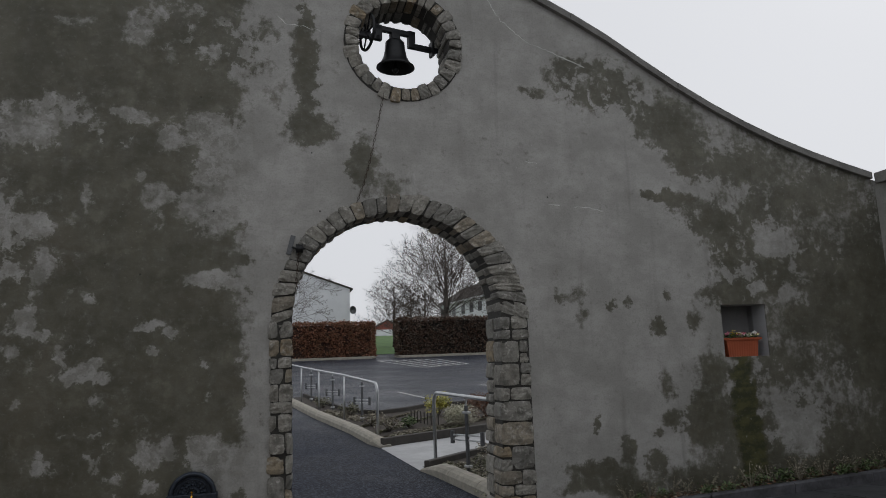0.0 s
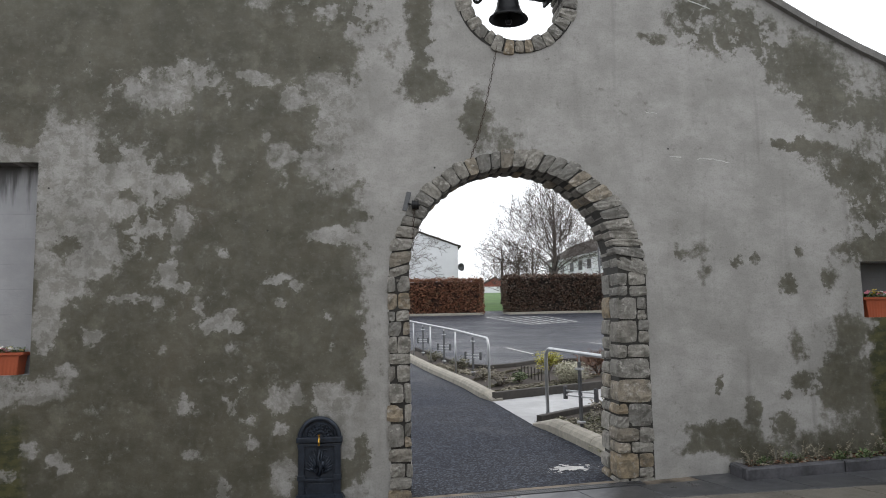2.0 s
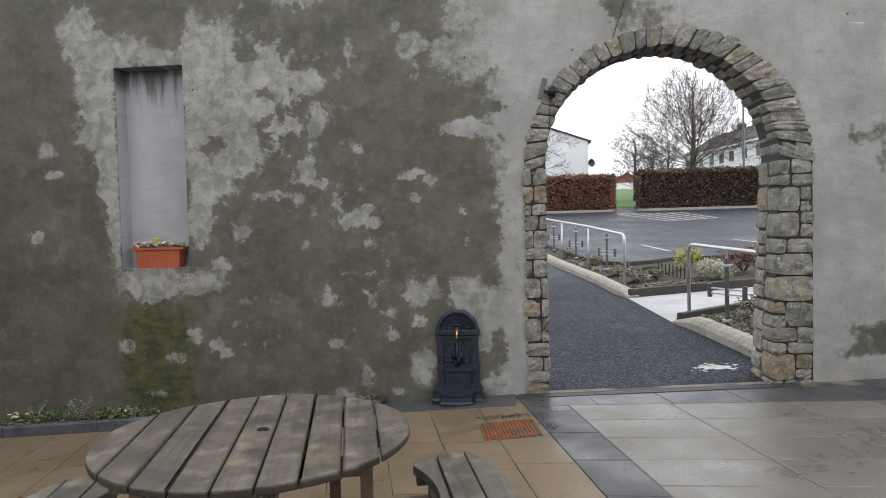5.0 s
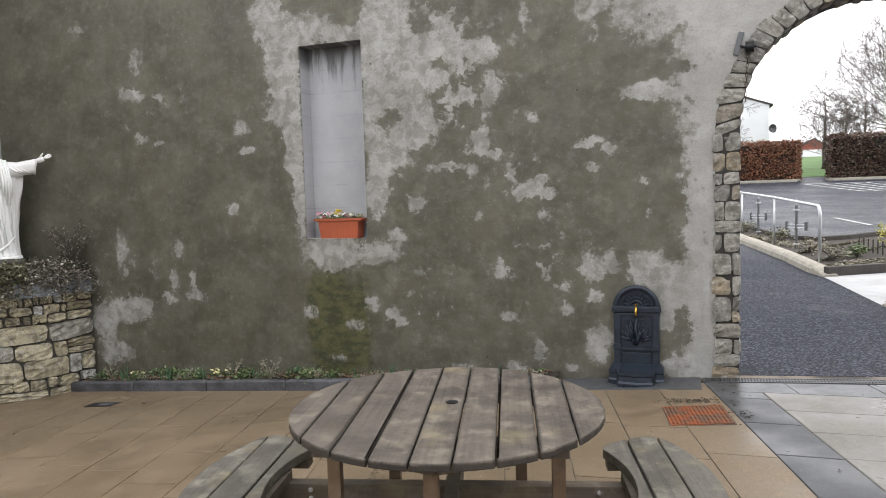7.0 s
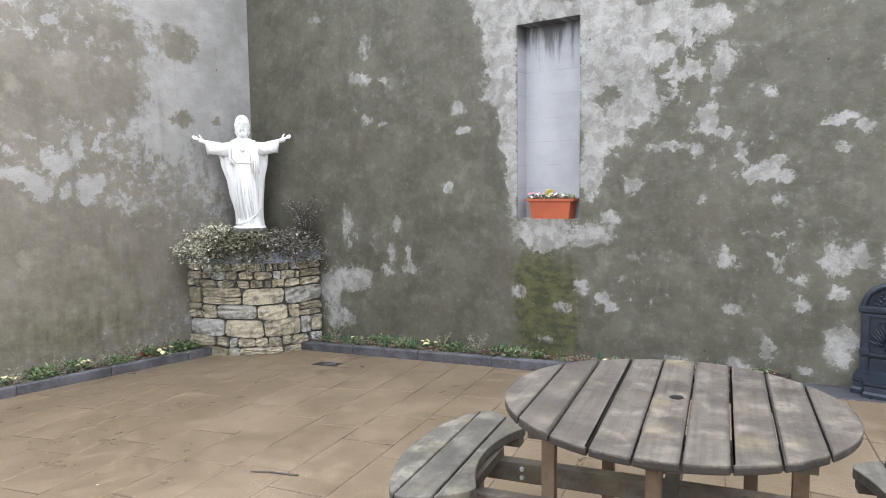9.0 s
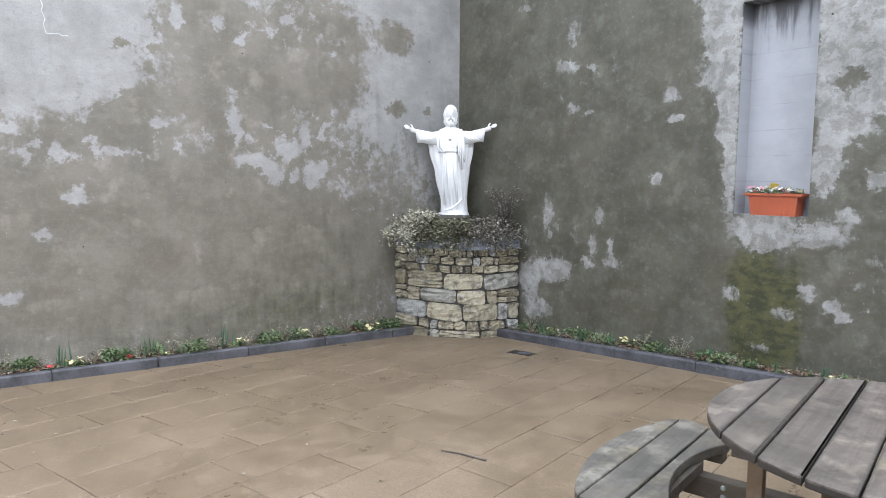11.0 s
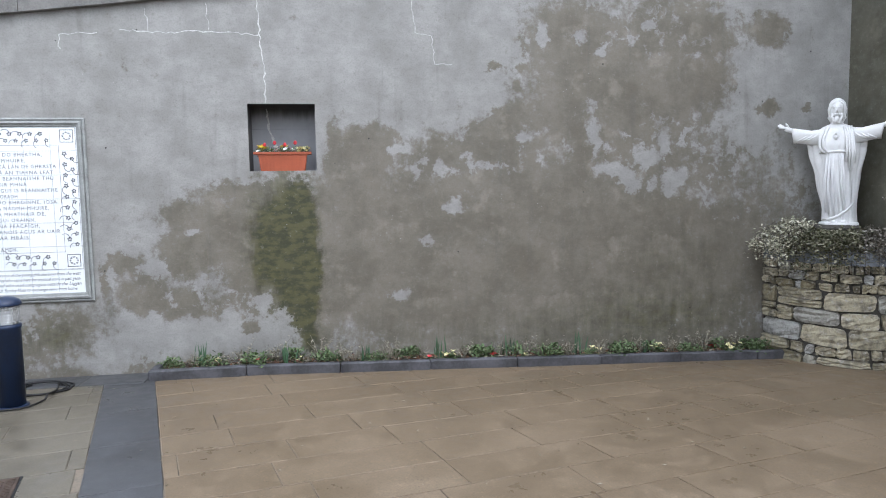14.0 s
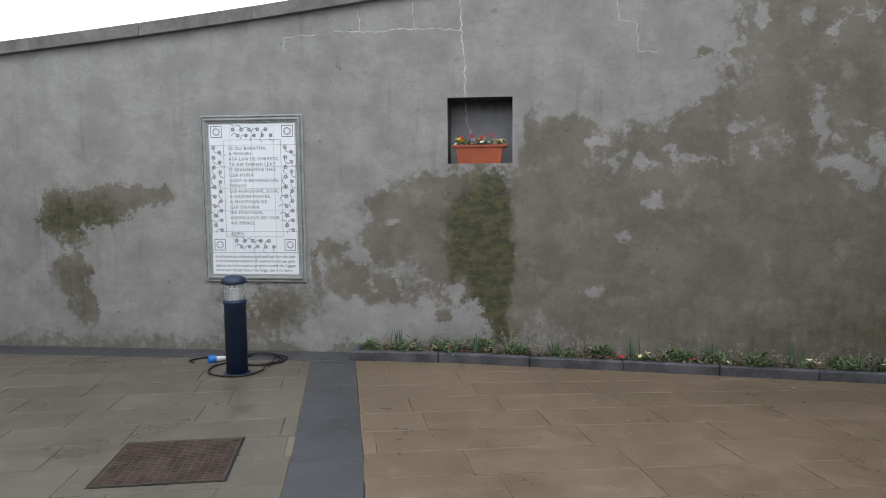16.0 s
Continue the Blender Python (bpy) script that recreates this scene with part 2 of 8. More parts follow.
FRONT_NICHE = [
    (-4.09, 3.34, 0.24, 0.29, 0.15), (-3.95, 2.93, 0.19, 0.43, 0.05), (-3.67, 3.2, 0.36, 0.16, 0.25), (-3.88, 2.43, 0.12, 0.65, 0),
    (-3.82, 1.72, 0.08, 0.6, -0.1), (-4.01, 2.52, 0.16, 0.22, 0.2), (-3.31, 3.12, 0.41, 0.08, 0.3), (-2.99, 2.53, 0.14, 0.99, -0.1),
    (-2.8, 3.09, 0.39, 0.38, 0.1), (-2.59, 2.81, 0.33, 0.28, 0.15), (-2.79, 2.44, 0.25, 0.26, 0.1), (-2.58, 2.33, 0.22, 0.2, 0.1),
    (-2.48, 2.65, 0.25, 0.14, 0.2), (-2.3, 2.99, 0.17, 0.23, 0.2), (-2.52, 3.14, 0.12, 0.12, 0.95), (-2.82, 2.29, 0.16, 0.11, 0.95),
    (-2.34, 2.74, 0.11, 0.08, 0.9),
]
FRONT_PATCH = [
    (-2.79, 1.9, 0.16, 0.12, 0.15), (-2.98, 1.64, 0.14, 0.29, 0.05), (-2.64, 2.12, 0.24, 0.16, 0.15), (-2.29, 1.82, 0.23, 0.05, 0.3),
    (-2.61, 1.52, 0.1, 0.09, 0.2), (-2.2, 2.88, 0.1, 0.25, 0.15), (-1.94, 2.83, 0.18, 0.11, 0.15), (-1.86, 2.5, 0.1, 0.16, 0.15),
    (-2.14, 2.46, 0.2, 0.07, 0.25), (-1.96, 2.05, 0.08, 0.15, -0.05), (-1.83, 1.93, 0.08, 0.04, 0.1), (-2.04, 1.75, 0.06, 0.07, 0.3),
    (-1.5, 2.23, 0.05, 0.05, 0.3), (-1.7, 1.74, 0.07, 0.1, 0.25), (-1.54, 1.58, 0.13, 0.1, 0.05), (-1.35, 1.55, 0.08, 0.04, 0),
    (-1.42, 1.67, 0.07, 0.04, 0.25),
]
FRONT_GATE = [
    (-1, 1.98, 0.12, 0.05, -0.05), (-0.86, 1.91, 0.08, 0.04, 0.05), (-0.97, 1.76, 0.07, 0.04, 0.2), (-1.55, 3.09, 0.05, 0.13, 0.3),
    (-2.01, 1.35, 0.07, 0.05, 0.4), (-1.44, 1.36, 0.07, 0.05, 0.4), (-0.52, 1.36, 0.04, 0.05, 0.3), (-0.58, 1.65, 0.04, 0.04, 0.4),
    (-1.02, 0.93, 0.12, 0.1, 0.3), (-0.84, 0.94, 0.07, 0.1, 0.35), (-0.95, 0.68, 0.12, 0.07, 0.15), (-1.22, 0.53, 0.08, 0.07, 0.25),
    (-0.52, 0.88, 0.2, 0.16, -0.1), (-0.33, 0.64, 0.21, 0.29, -0.1), (-0.94, 0.26, 0.13, 0.18, 0.05), (-0.32, 0.05, 0.12, 0.11, 0.2),
    (-0.26, 0.44, 0.08, 0.19, 0.9),
]
FRONT_EDGE = [
    (-0.56, 2.71, 0.12, 0.26, 1), (-0.49, 2.55, 0.12, 0.14, 1), (-0.49, 2.38, 0.25, 0.07, -0.1), (-0.61, 2.36, 0.12, 0.05, 0),
    (-0.48, 2.96, 0.18, 0.21, -0.1), (-1, 3.11, 0.14, 0.12, 0.25), (-0.96, 2.91, 0.04, 0.09, 0.35), (-0.55, 1.94, 0.23, 0.33, 1),
    (-0.37, 1.6, 0.12, 0.62, 1), (-0.35, 1.05, 0.12, 0.1, 1), (-0.26, 2.54, 0.07, 0.04, 0.9), (0.02, 1.86, 0.04, 0.04, 0.8),
]
FRONT_FOOT = [
    (-3.51, 1.05, 0.3, 0.21, 0.05), (-3.01, 1.04, 0.26, 0.12, 0.2), (-3.75, 0.44, 0.11, 0.08, 0.1), (-3.28, 0.33, 0.15, 0.08, 0.1),
    (-3.1, 0.56, 0.11, 0.06, 0.2), (-3.47, -0, 0.12, 0.06, 0.3), (-2.8, 1.18, 0.14, 0.07, 0.2), (-2.87, 0.46, 0.08, 0.08, 0.15),
    (-2.79, 0.36, 0.07, 0.07, 0.15), (-1.79, 0.83, 0.08, 0.07, 0.2), (-1.81, 0.98, 0.04, 0.07, 0.35), (-1.71, 0.44, 0.13, 0.05, 0.35),
    (-1.68, 0, 0.13, 0.07, 0.3), (-1.46, 0.16, 0.07, 0.11, 0.3), (-1.19, 0.02, 0.07, 0.05, 0.3), (-2.2, -0.01, 0.11, 0.05, 0.4),
]
FRONT_CORNER = [
    (-5.84, 2.75, 0.18, 0.05, 0.25), (-5.46, 2.69, 0.08, 0.03, 0.25), (-5.74, 2.27, 0.11, 0.05, 0.25), (-5.51, 2.19, 0.07, 0.04, 0.25),
    (-6.51, 3.49, 0.15, 0.05, 0.4), (-4.39, 2.07, 0.12, 0.04, 0.1), (-4.47, 2.32, 0.1, 0.1, 0.4), (-4.61, 1.49, 0.09, 0.09, 0.15),
    (-5.32, 1.1, 0.06, 0.11, 0.3), (-6.09, 1.11, 0.1, 0.24, 0.45), (-5.4, 0.75, 0.07, 0.13, 0.25), (-5.15, 0.78, 0.07, 0.09, 0.2),
    (-5.12, 0.6, 0.14, 0.07, 0.2), (-5.47, 0.53, 0.09, 0.08, 0.25), (-6.11, 0.41, 0.37, 0.14, 0), (-6.37, 0.22, 0.2, 0.19, 0.1),
    (-5.87, 0.5, 0.19, 0.09, 0.1), (-6.23, -0.07, 0.27, 0.11, 0.15), (-5.75, 3.08, 0.1, 0.17, 0.55),
]
FRONT_EAST = [
    (3.36, 4.42, 0.52, 0.32, 0.82), (4.12, 4.02, 0.44, 0.35, 0.95), (4.32, 3.68, 0.26, 0.25, 0.95), (4.97, 3.55, 0.57, 0.22, 0.85),
    (5.81, 3.28, 0.6, 0.26, 0.82), (2.98, 4.52, 0.26, 0.22, 0.75), (2.6, 4.28, 0.14, 0.07, 0.9), (3.91, 3.24, 0.17, 0.05, 0.95),
    (4.2, 3.14, 0.28, 0.15, 0.9), (4.64, 2.96, 0.4, 0.23, 1.05), (4.8, 2.64, 0.33, 0.24, 1.05), (5.2, 3.11, 0.29, 0.22, 0.85),
    (5.25, 2.39, 0.28, 0.23, 0.95), (4.74, 2.18, 0.34, 0.21, 0.95), (4.4, 2.18, 0.16, 0.08, 0.9), (5.75, 2.61, 0.29, 0.38, 0.85),
    (6.03, 2.01, 0.44, 0.46, 0.95), (6.46, 1.91, 0.34, 1, 1.05), (5.54, 1.9, 0.36, 0.18, 0.8),
]
FRONT_SPOTS = [
    (5.31, 2.72, 0.26, 0.16, 0.1), (5.43, 2.18, 0.17, 0.11, 0.3), (4.91, 2.41, 0.1, 0.11, 0.25), (2.88, 2.2, 0.23, 0.1, 0.58),
    (2.98, 1.97, 0.12, 0.1, 0.58), (3.3, 2.11, 0.06, 0.08, 0.8), (3.48, 2.11, 0.05, 0.06, 0.75), (3.81, 1.84, 0.09, 0.09, 0.8),
    (3.95, 2.18, 0.07, 0.06, 0.65), (4.24, 1.95, 0.09, 0.16, 0.7), (3.85, 1.28, 0.11, 0.15, 0.7), (3.88, 0.94, 0.11, 0.13, 0.85),
    (3.08, 0.93, 0.04, 0.13, 0.7), (3.71, 0.84, 0.06, 0.05, 0.65), (3.68, 0.53, 0.13, 0.15, 0.75),
]
FRONT_EAST_LOW = [
    (4.29, 0.93, 0.29, 0.33, 1.05), (4.38, 1.37, 0.18, 0.23, 0.9), (3.05, 0.51, 0.34, 0.09, 1), (3.37, 0.65, 0.11, 0.15, 0.8),
    (2.89, 0.37, 0.23, 0.09, 0.95), (3.33, 0.34, 0.36, 0.14, 1.05), (4.19, 0.33, 0.5, 0.21, 0.95), (4.71, 0.63, 0.39, 0.39, 0.9),
    (5.74, 0.39, 1.05, 0.51, 1), (5.32, 1.4, 0.42, 0.23, 0.75), (5.37, 0.75, 0.31, 0.26, 0.15), (5.08, 1.12, 0.17, 0.17, 0.4), (4.72, 0.95, 0.15, 0.65, 1.05),
]
SIDE_MASS = [
    (-2.8, 2.59, 1.19, 1.01, 1), (-3.43, 3.12, 0.46, 0.38, 1), (-1.99, 3.01, 0.64, 0.66, 1), (-1.04, 3.2, 0.31, 0.25, 1),
    (-2.77, 0.77, 2.76, 1.43, 1), (-4.65, 0.8, 1.84, 1.1, 1), (-5.56, 1, 0.66, 1.02, 1), (-5.71, 1.88, 0.27, 0.29, 0.95),
    (-5.46, 1.94, 0.21, 0.22, 0.95), (-5.94, 2.07, 0.08, 0.15, 0.8), (-4.83, 1.88, 0.33, 0.21, 0.95), (-4.25, 2, 0.34, 0.27, 1),
    (-3.96, 2.11, 0.31, 0.33, 1), (-5.91, 1.43, 0.17, 0.53, 0.9), (-4.21, 2.76, 0.08, 0.04, 1.2), (-3.93, 2.76, 0.06, 0.04, 1.2),
    (-3.99, 2.56, 0.05, 0.09, 1.1),
]
SIDE_LOBE = [
    (-7.15, 1.06, 0.52, 0.47, 1), (-7.49, 1.32, 0.16, 0.1, 1.05), (-7.5, 0.86, 0.22, 0.29, 1), (-7.02, 1.5, 0.3, 0.08, 1),
    (-8.02, 0.8, 0.23, 0.13, 0.85), (-7.86, 0.46, 0.33, 0.22, 1), (-7.46, 0.36, 0.4, 0.19, 1), (-8.25, 0.59, 0.06, 0.14, 0.8),
    (-8.09, 0.35, 0.17, 0.08, 0.8), (-6.75, 0.85, 0.35, 0.71, 1), (-6.45, 1.02, 0.35, 0.71, 1), (-6.2, 0.41, 0.24, 0.72, 1),
    (-7.79, 0.77, 0.15, 0.05, 0), (-7.38, 1.1, 0.09, 0.04, 0.15), (-7.65, 0.02, 0.69, 0.12, -0.1), (-7.18, -0.04, 0.47, 0.14, -0.1),
    (-6.7, 0.31, 0.09, 0.14, 0.1), (-6.59, 0.05, 0.12, 0.08, 0.05), (-8.22, 0.02, 0.28, 0.33, 0), (-6.83, 0.06, 0.11, 0.1, 1),
]
SIDE_LIGHT = [
    (-2.91, 1.69, 0.23, 0.09, -0.1), (-2.69, 1.55, 0.11, 0.15, -0.1), (-2.47, 1.8, 0.17, 0.1, 0), (-2.27, 1.99, 0.08, 0.17, 0.15),
    (-2.13, 1.59, 0.16, 0.09, -0.1), (-2.21, 1.46, 0.09, 0.11, 0.1), (-3.11, 2.03, 0.09, 0.2, 0.2), (-3.14, 2.36, 0.09, 0.11, 0.4),
    (-2.42, 1.5, 0.09, 0.11, 0.3), (-1.75, 1.37, 0.36, 0.14, 0.48), (-3.9, 2.05, 0.15, 0.08, 0.2), (-3.73, 1.76, 0.06, 0.05, 0.2),
    (-4.68, 1.31, 0.12, 0.08, 0.1), (-4.82, 1.7, 0.08, 0.08, 0.25), (-5.25, 1.92, 0.16, 0.06, -0.05), (-5.07, 1.65, 0.06, 0.08, 0.2),
    (-5.27, 0.36, 0.18, 0.06, 0.35), (-4.99, 0.93, 0.09, 0.12, 0.5), (-5.88, -0.33, 1.21, 0.06, 0.5),
]
SIDE_HIGH = [
    (-3.68, 3.12, 0.06, 0.15, 0), (-3.02, 2.97, 0.12, 0.05, 0.1), (-3.25, 3.11, 0.09, 0.08, 0.35), (-2.47, 3.25, 0.09, 0.06, 0.2),
    (-1.93, 2.89, 0.09, 0.05, 0.35), (-2.88, 3.39, 0.15, 0.06, 0.45), (-1.17, 2.9, 0.29, 0.16, -0.1), (-1.05, 2.59, 0.33, 0.26, -0.1),
    (-1.2, 2.09, 0.22, 0.2, -0.1), (-0.65, 2.59, 0.26, 0.4, -0.1), (-0.73, 2.21, 0.18, 0.11, 0.05), (-0.91, 1.66, 0.12, 0.12, 0.35),
    (-0.65, 3.38, 0.14, 0.36, -0.1), (-0.99, 2.34, 0.12, 0.09, 0.95), (-1.13, 2.31, 0.09, 0.05, 0.9), (-0.54, 2.35, 0.05, 0.05, 0.9),
]
SIDE_PLAQUE = [
    (-10.31, 1.37, 0.44, 0.13, 0.95), (-10.7, 1.26, 0.38, 0.23, 0.95), (-11.15, 1.2, 0.26, 0.31, 1), (-9.96, 1.39, 0.18, 0.11, 0.95),
    (-11.06, 0.51, 0.26, 0.34, 0.75), (-10.92, 0.14, 0.19, 0.25, 0.8), (-8.6, 0.17, 0.44, 0.28, 0.75), (-9.23, 0.26, 0.16, 0.22, 0.6),
    (-8.99, -0.03, 0.44, 0.16, 0.7), (-10.91, 0.92, 0.16, 0.12, 0.6),
]
FRONT_GREEN = [(-3.62, 0.5, 0.26, 0.55, 1.3), (-3.32, 0.45, 0.28, 0.6, 1.3), (-3.45, 0.05, 0.4, 0.35, 0.9), (4.72, 1.1, 0.16, 0.6, 1.6), (4.76, 0.5, 0.2, 0.7, 1.4), (-4.5, -0.3, 3.4, 0.35, 0.4), (5.0, 0.15, 1.6, 0.3, 0.4), (0.62, 3.6, 0.2, 0.3, 0.4), (-0.5, 0.1, 0.8, 0.3, 0.3)]
SIDE_GREEN = [(-6.68, 0.95, 0.24, 0.95, 0.9), (-6.38, 0.85, 0.26, 1.2, 1.3), (-6.2, 0.7, 0.16, 1.2, 0.8), (-2.2, 0.5, 1.6, 0.9, 0.4), (-3.5, -0.1, 4.2, 0.4, 0.4), (-10.97, 1.16, 1.05, 0.37, 0.85), (-7.31, 0.83, 0.53, 0.47, 0.3), (-8.8, 0.09, 0.73, 0.32, 0.55), (-10.75, 0.4, 1.2, 0.6, 0.55)]
FRONT_LACE = [(-2.3, 2.6, 0.9, 0.9, 0.9), (-3.9, 2.8, 0.4, 0.8, 0.6), (-1.9, 3.8, 1.4, 0.35, 0.8), (-1.3, 0.9, 0.8, 0.5, 0.7), (-0.6, 4.6, 0.9, 0.4, 0.7), (-1.6, 1.7, 0.7, 0.4, 0.6), (-6.0, 0.6, 0.8, 0.6, 0.7), (-2.5, 0.6, 0.4, 0.5, 0.7),
              (-5.6, 2.6, 1.2, 0.3, 0.5), (4.9, 2.6, 1.2, 0.8, 0.7), (5.2, 0.8, 0.9, 0.6, 0.5), (3.2, 4.3, 1.2, 0.5, 0.6)]
SIDE_LACE = [(-2.4, 1.95, 1.6, 0.5, 0.75), (-4.6, 1.75, 0.9, 0.4, 0.6), (-2.3, 3.1, 1.2, 0.5, 0.6), (-1.4, 1.2, 0.8, 0.4, 0.4), (-7.4, 0.4, 0.8, 0.4, 0.6)]
M_FRONT = render_coat("cement_render_front", 0, [(0, -0.05, -0.5, 1.0), (0, 3.9, 5.4, 0.5)],
                      FRONT_EDGE + FRONT_HIGH + FRONT_STREAK + FRONT_NICHE + FRONT_PATCH + FRONT_GATE + FRONT_FOOT + FRONT_CORNER + FRONT_EAST + FRONT_EAST_LOW + FRONT_SPOTS,
                      FRONT_GREEN, 1, 0.012, 0.02, ((0.063, 0.060, 0.039), (0.104, 0.098, 0.070), (0.140, 0.132, 0.102)), 3.05, FRONT_LACE, pale=1.02)
# side damp painted lighter than the front: weaker damp, plus this wall's brighter light
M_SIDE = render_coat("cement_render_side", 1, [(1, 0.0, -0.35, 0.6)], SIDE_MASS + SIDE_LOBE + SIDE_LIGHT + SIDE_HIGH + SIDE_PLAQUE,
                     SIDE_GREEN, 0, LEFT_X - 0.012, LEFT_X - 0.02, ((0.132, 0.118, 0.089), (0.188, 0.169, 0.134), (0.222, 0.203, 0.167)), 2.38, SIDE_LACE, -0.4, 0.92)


def stone_material(name, a, b, c, wet=0.0):
    """Rubble stone: each piece its own tone, with grain, pale lime bloom and dirt."""
    m = Mat(name, 0.85)
    r = m.random()
    n1, n2 = m.noise(9.0, 5.0, 0.65), m.noise(55.0, 4.0, 0.7)
    bed = m.noise(20.0, 5.0, 0.65)
    col = m.mix(m.span(r, 0.15, 0.75, smooth=False), a, b)
    pick = m.span(m.math("FRACT", m.math("MULTIPLY", r, 7.31)), 0.72, 1.0)
    col = m.mix(pick, col, c)
    col = m.mix(m.span(n1, 0.42, 0.66, 0.0, 0.65), col, (0.075, 0.07, 0.06))
    col = m.mix(m.span(bed, 0.52, 0.7, 0.0, 0.65), col, (0.50, 0.48, 0.44))
    col = m.mix(m.span(n2, 0.45, 0.75, 0.0, 0.5), col, (0.10, 0.095, 0.08))
    m.colour(col)
    m.bump(m.math("ADD", m.math("MULTIPLY", n1, 0.8), m.math("MULTIPLY", n2, 0.5)), 1.0, 0.022)
    return m.mat


M_ARCH = stone_material("arch_stone", (0.20, 0.195, 0.178), (0.31, 0.295, 0.26), (0.31, 0.245, 0.16))
M_PLANTER = stone_material("sandstone_rubble", (0.26, 0.225, 0.14), (0.46, 0.41, 0.29), (0.42, 0.42, 0.40))
M_JOINT = simple("dark_joint", (0.04, 0.038, 0.034), 0.95, vary=0.4, scale=18, bump=0.6)
M_MORTAR = simple("mortar", (0.075, 0.07, 0.06), 0.95, vary=0.3, scale=14, bump=0.5)


def slab_material(name, a, b, rough, far=False):
    """Wet riven paving: tone by slab, with darker damp clouds and a low sheen."""
    m = Mat(name, rough)
    r = m.island() if far else m.random()
    col = m.mix(m.span(r, 0.0, 1.0, 0.25, 0.75, smooth=False), a, b)
    n1, n2, n3 = m.noise(1.3, 4.0, 0.6), m.noise(7.0, 5.0, 0.65), m.noise(90.0, 3.0, 0.6)
    col = m.mix(m.span(n1, 0.38, 0.66, 0.0, 0.3), col, tuple(c * 0.55 for c in a))
    col = m.mix(m.span(n2, 0.42, 0.72, 0.0, 0.35), col, tuple(min(1, c * 1.35) for c in b))
    col = m.mix(m.span(n3, 0.4, 0.7, 0.0, 0.4), col, tuple(c * 0.5 for c in a))
    crumbs = m.node("ShaderNodeTexVoronoi", Vector=m.coord, Scale=26.0)
    keep = m.span(m.noise(3.0, 2.0), 0.5, 0.62)
    col = m.mix(m.math("MULTIPLY", keep, m.span(crumbs.outputs["Distance"], 0.08, 0.14, 0.75, 0.0)), col, tuple(c * 0.35 for c in a))
    col = m.mix(m.span(m.noise(28.0, 4.0, 0.7), 0.56, 0.72, 0.0, 0.35), col, tuple(min(1, c * 1.6) for c in b))
    m.colour(col)
    m.rough(m.math("ADD", m.span(n1, 0.35, 0.65, rough + 0.16, rough - 0.12), m.span(n2, 0.3, 0.7, -0.05, 0.08)))
    m.bump(m.math("ADD", n2, m.math("MULTIPLY", n3, 0.3)), 0.22, 0.005)
    return m.mat


M_SLAB = slab_material("buff_paving", (0.166, 0.121, 0.075), (0.222, 0.167, 0.110), 0.42)
M_SLAB_GREY = slab_material("grey_buff_paving", (0.125, 0.115, 0.098), (0.20, 0.185, 0.16), 0.40)
M_SLAB_DIM = slab_material("olive_grey_paving", (0.110, 0.096, 0.070), (0.165, 0.145, 0.110), 0.40)
M_BAND = slab_material("charcoal_paving", (0.050, 0.052, 0.056), (0.085, 0.088, 0.095), 0.42)
M_FAR = {"dim": slab_material("olive_grey_paving_far", (0.110, 0.096, 0.070), (0.165, 0.145, 0.110), 0.40, True),
         "buff": slab_material("buff_paving_far", (0.166, 0.121, 0.075), (0.222, 0.167, 0.110), 0.42, True),
         "grey": slab_material("grey_buff_paving_far", (0.125, 0.115, 0.098), (0.20, 0.185, 0.16), 0.40, True),
         "band": slab_material("charcoal_paving_far", (0.050, 0.052, 0.056), (0.085, 0.088, 0.095), 0.42, True)}
def joint_material():
    """Sanded joints: mostly filled flush in the slabs' tone, washed out and dark in places."""
    m = Mat("paving_joint", 0.9)
    wide, fine = m.noise(1.7, 3.0, 0.6), m.noise(40.0, 3.0, 0.6)
    col = m.mix(m.span(wide, 0.44, 0.58), (0.20, 0.165, 0.125), (0.035, 0.03, 0.024))
    m.colour(m.mix(m.span(fine, 0.4, 0.7, 0.0, 0.4), col, (0.06, 0.05, 0.04)))
    m.bump(fine, 0.5, 0.004)
    return m.mat


M_BED = joint_material()
M_KERB = simple("dark_concrete", (0.072, 0.072, 0.080), 0.7, vary=0.55, scale=5, bump=0.6, fine=35)
M_SOIL = simple("soil", (0.035, 0.027, 0.02), 0.95, vary=0.5, scale=30, bump=0.9, fine=90)
M_COPE = simple("coping_concrete", (0.17, 0.165, 0.155), 0.9, vary=0.35, scale=5, bump=0.5)


# ---- mesh helpers ----
def link(name, bm, material, parent=None, label="", smooth=False):
    """One bmesh as one mesh object."""
    me = bpy.data.meshes.new(name)
    bm.normal_update()
    bm.to_mesh(me)
    bm.free()
    if material:
        me.materials.append(material)
    if smooth:
        me.shade_smooth()
    ob = new(name, me)
    if parent:
        ob.parent = parent
    if label:
        ob["label"] = label
    return ob


def part(name, bm, material, parent, label="", smooth=False):
    return link(name, bm, material, parent, label, smooth)


def empty(name, m, label, category, group="", kind=""):
    ob = new(name)
    ob.matrix_world = m
    ob.empty_display_size = 0.1
    return tagged(ob, label, category, group, kind)


def add_box(bm, lo, hi, bevel=0.0, m=None):
    lo, hi = Vector(lo), Vector(hi)
    made = bmesh.ops.create_cube(bm, size=1.0)["verts"]
    for v in made:
        v.co = Vector((lo[i] + (v.co[i] + 0.5) * (hi[i] - lo[i]) for i in range(3)))
    if bevel:
        edges = {e for v in made for e in v.link_edges}
        out = bmesh.ops.bevel(bm, geom=list(edges), offset=bevel, segments=2, affect="EDGES", profile=0.7)
        made = list({v for f in out["faces"] for v in f.verts} | {v for v in made if v.is_valid})
    if m is not None:
        bmesh.ops.transform(bm, matrix=m, verts=made)
    return made


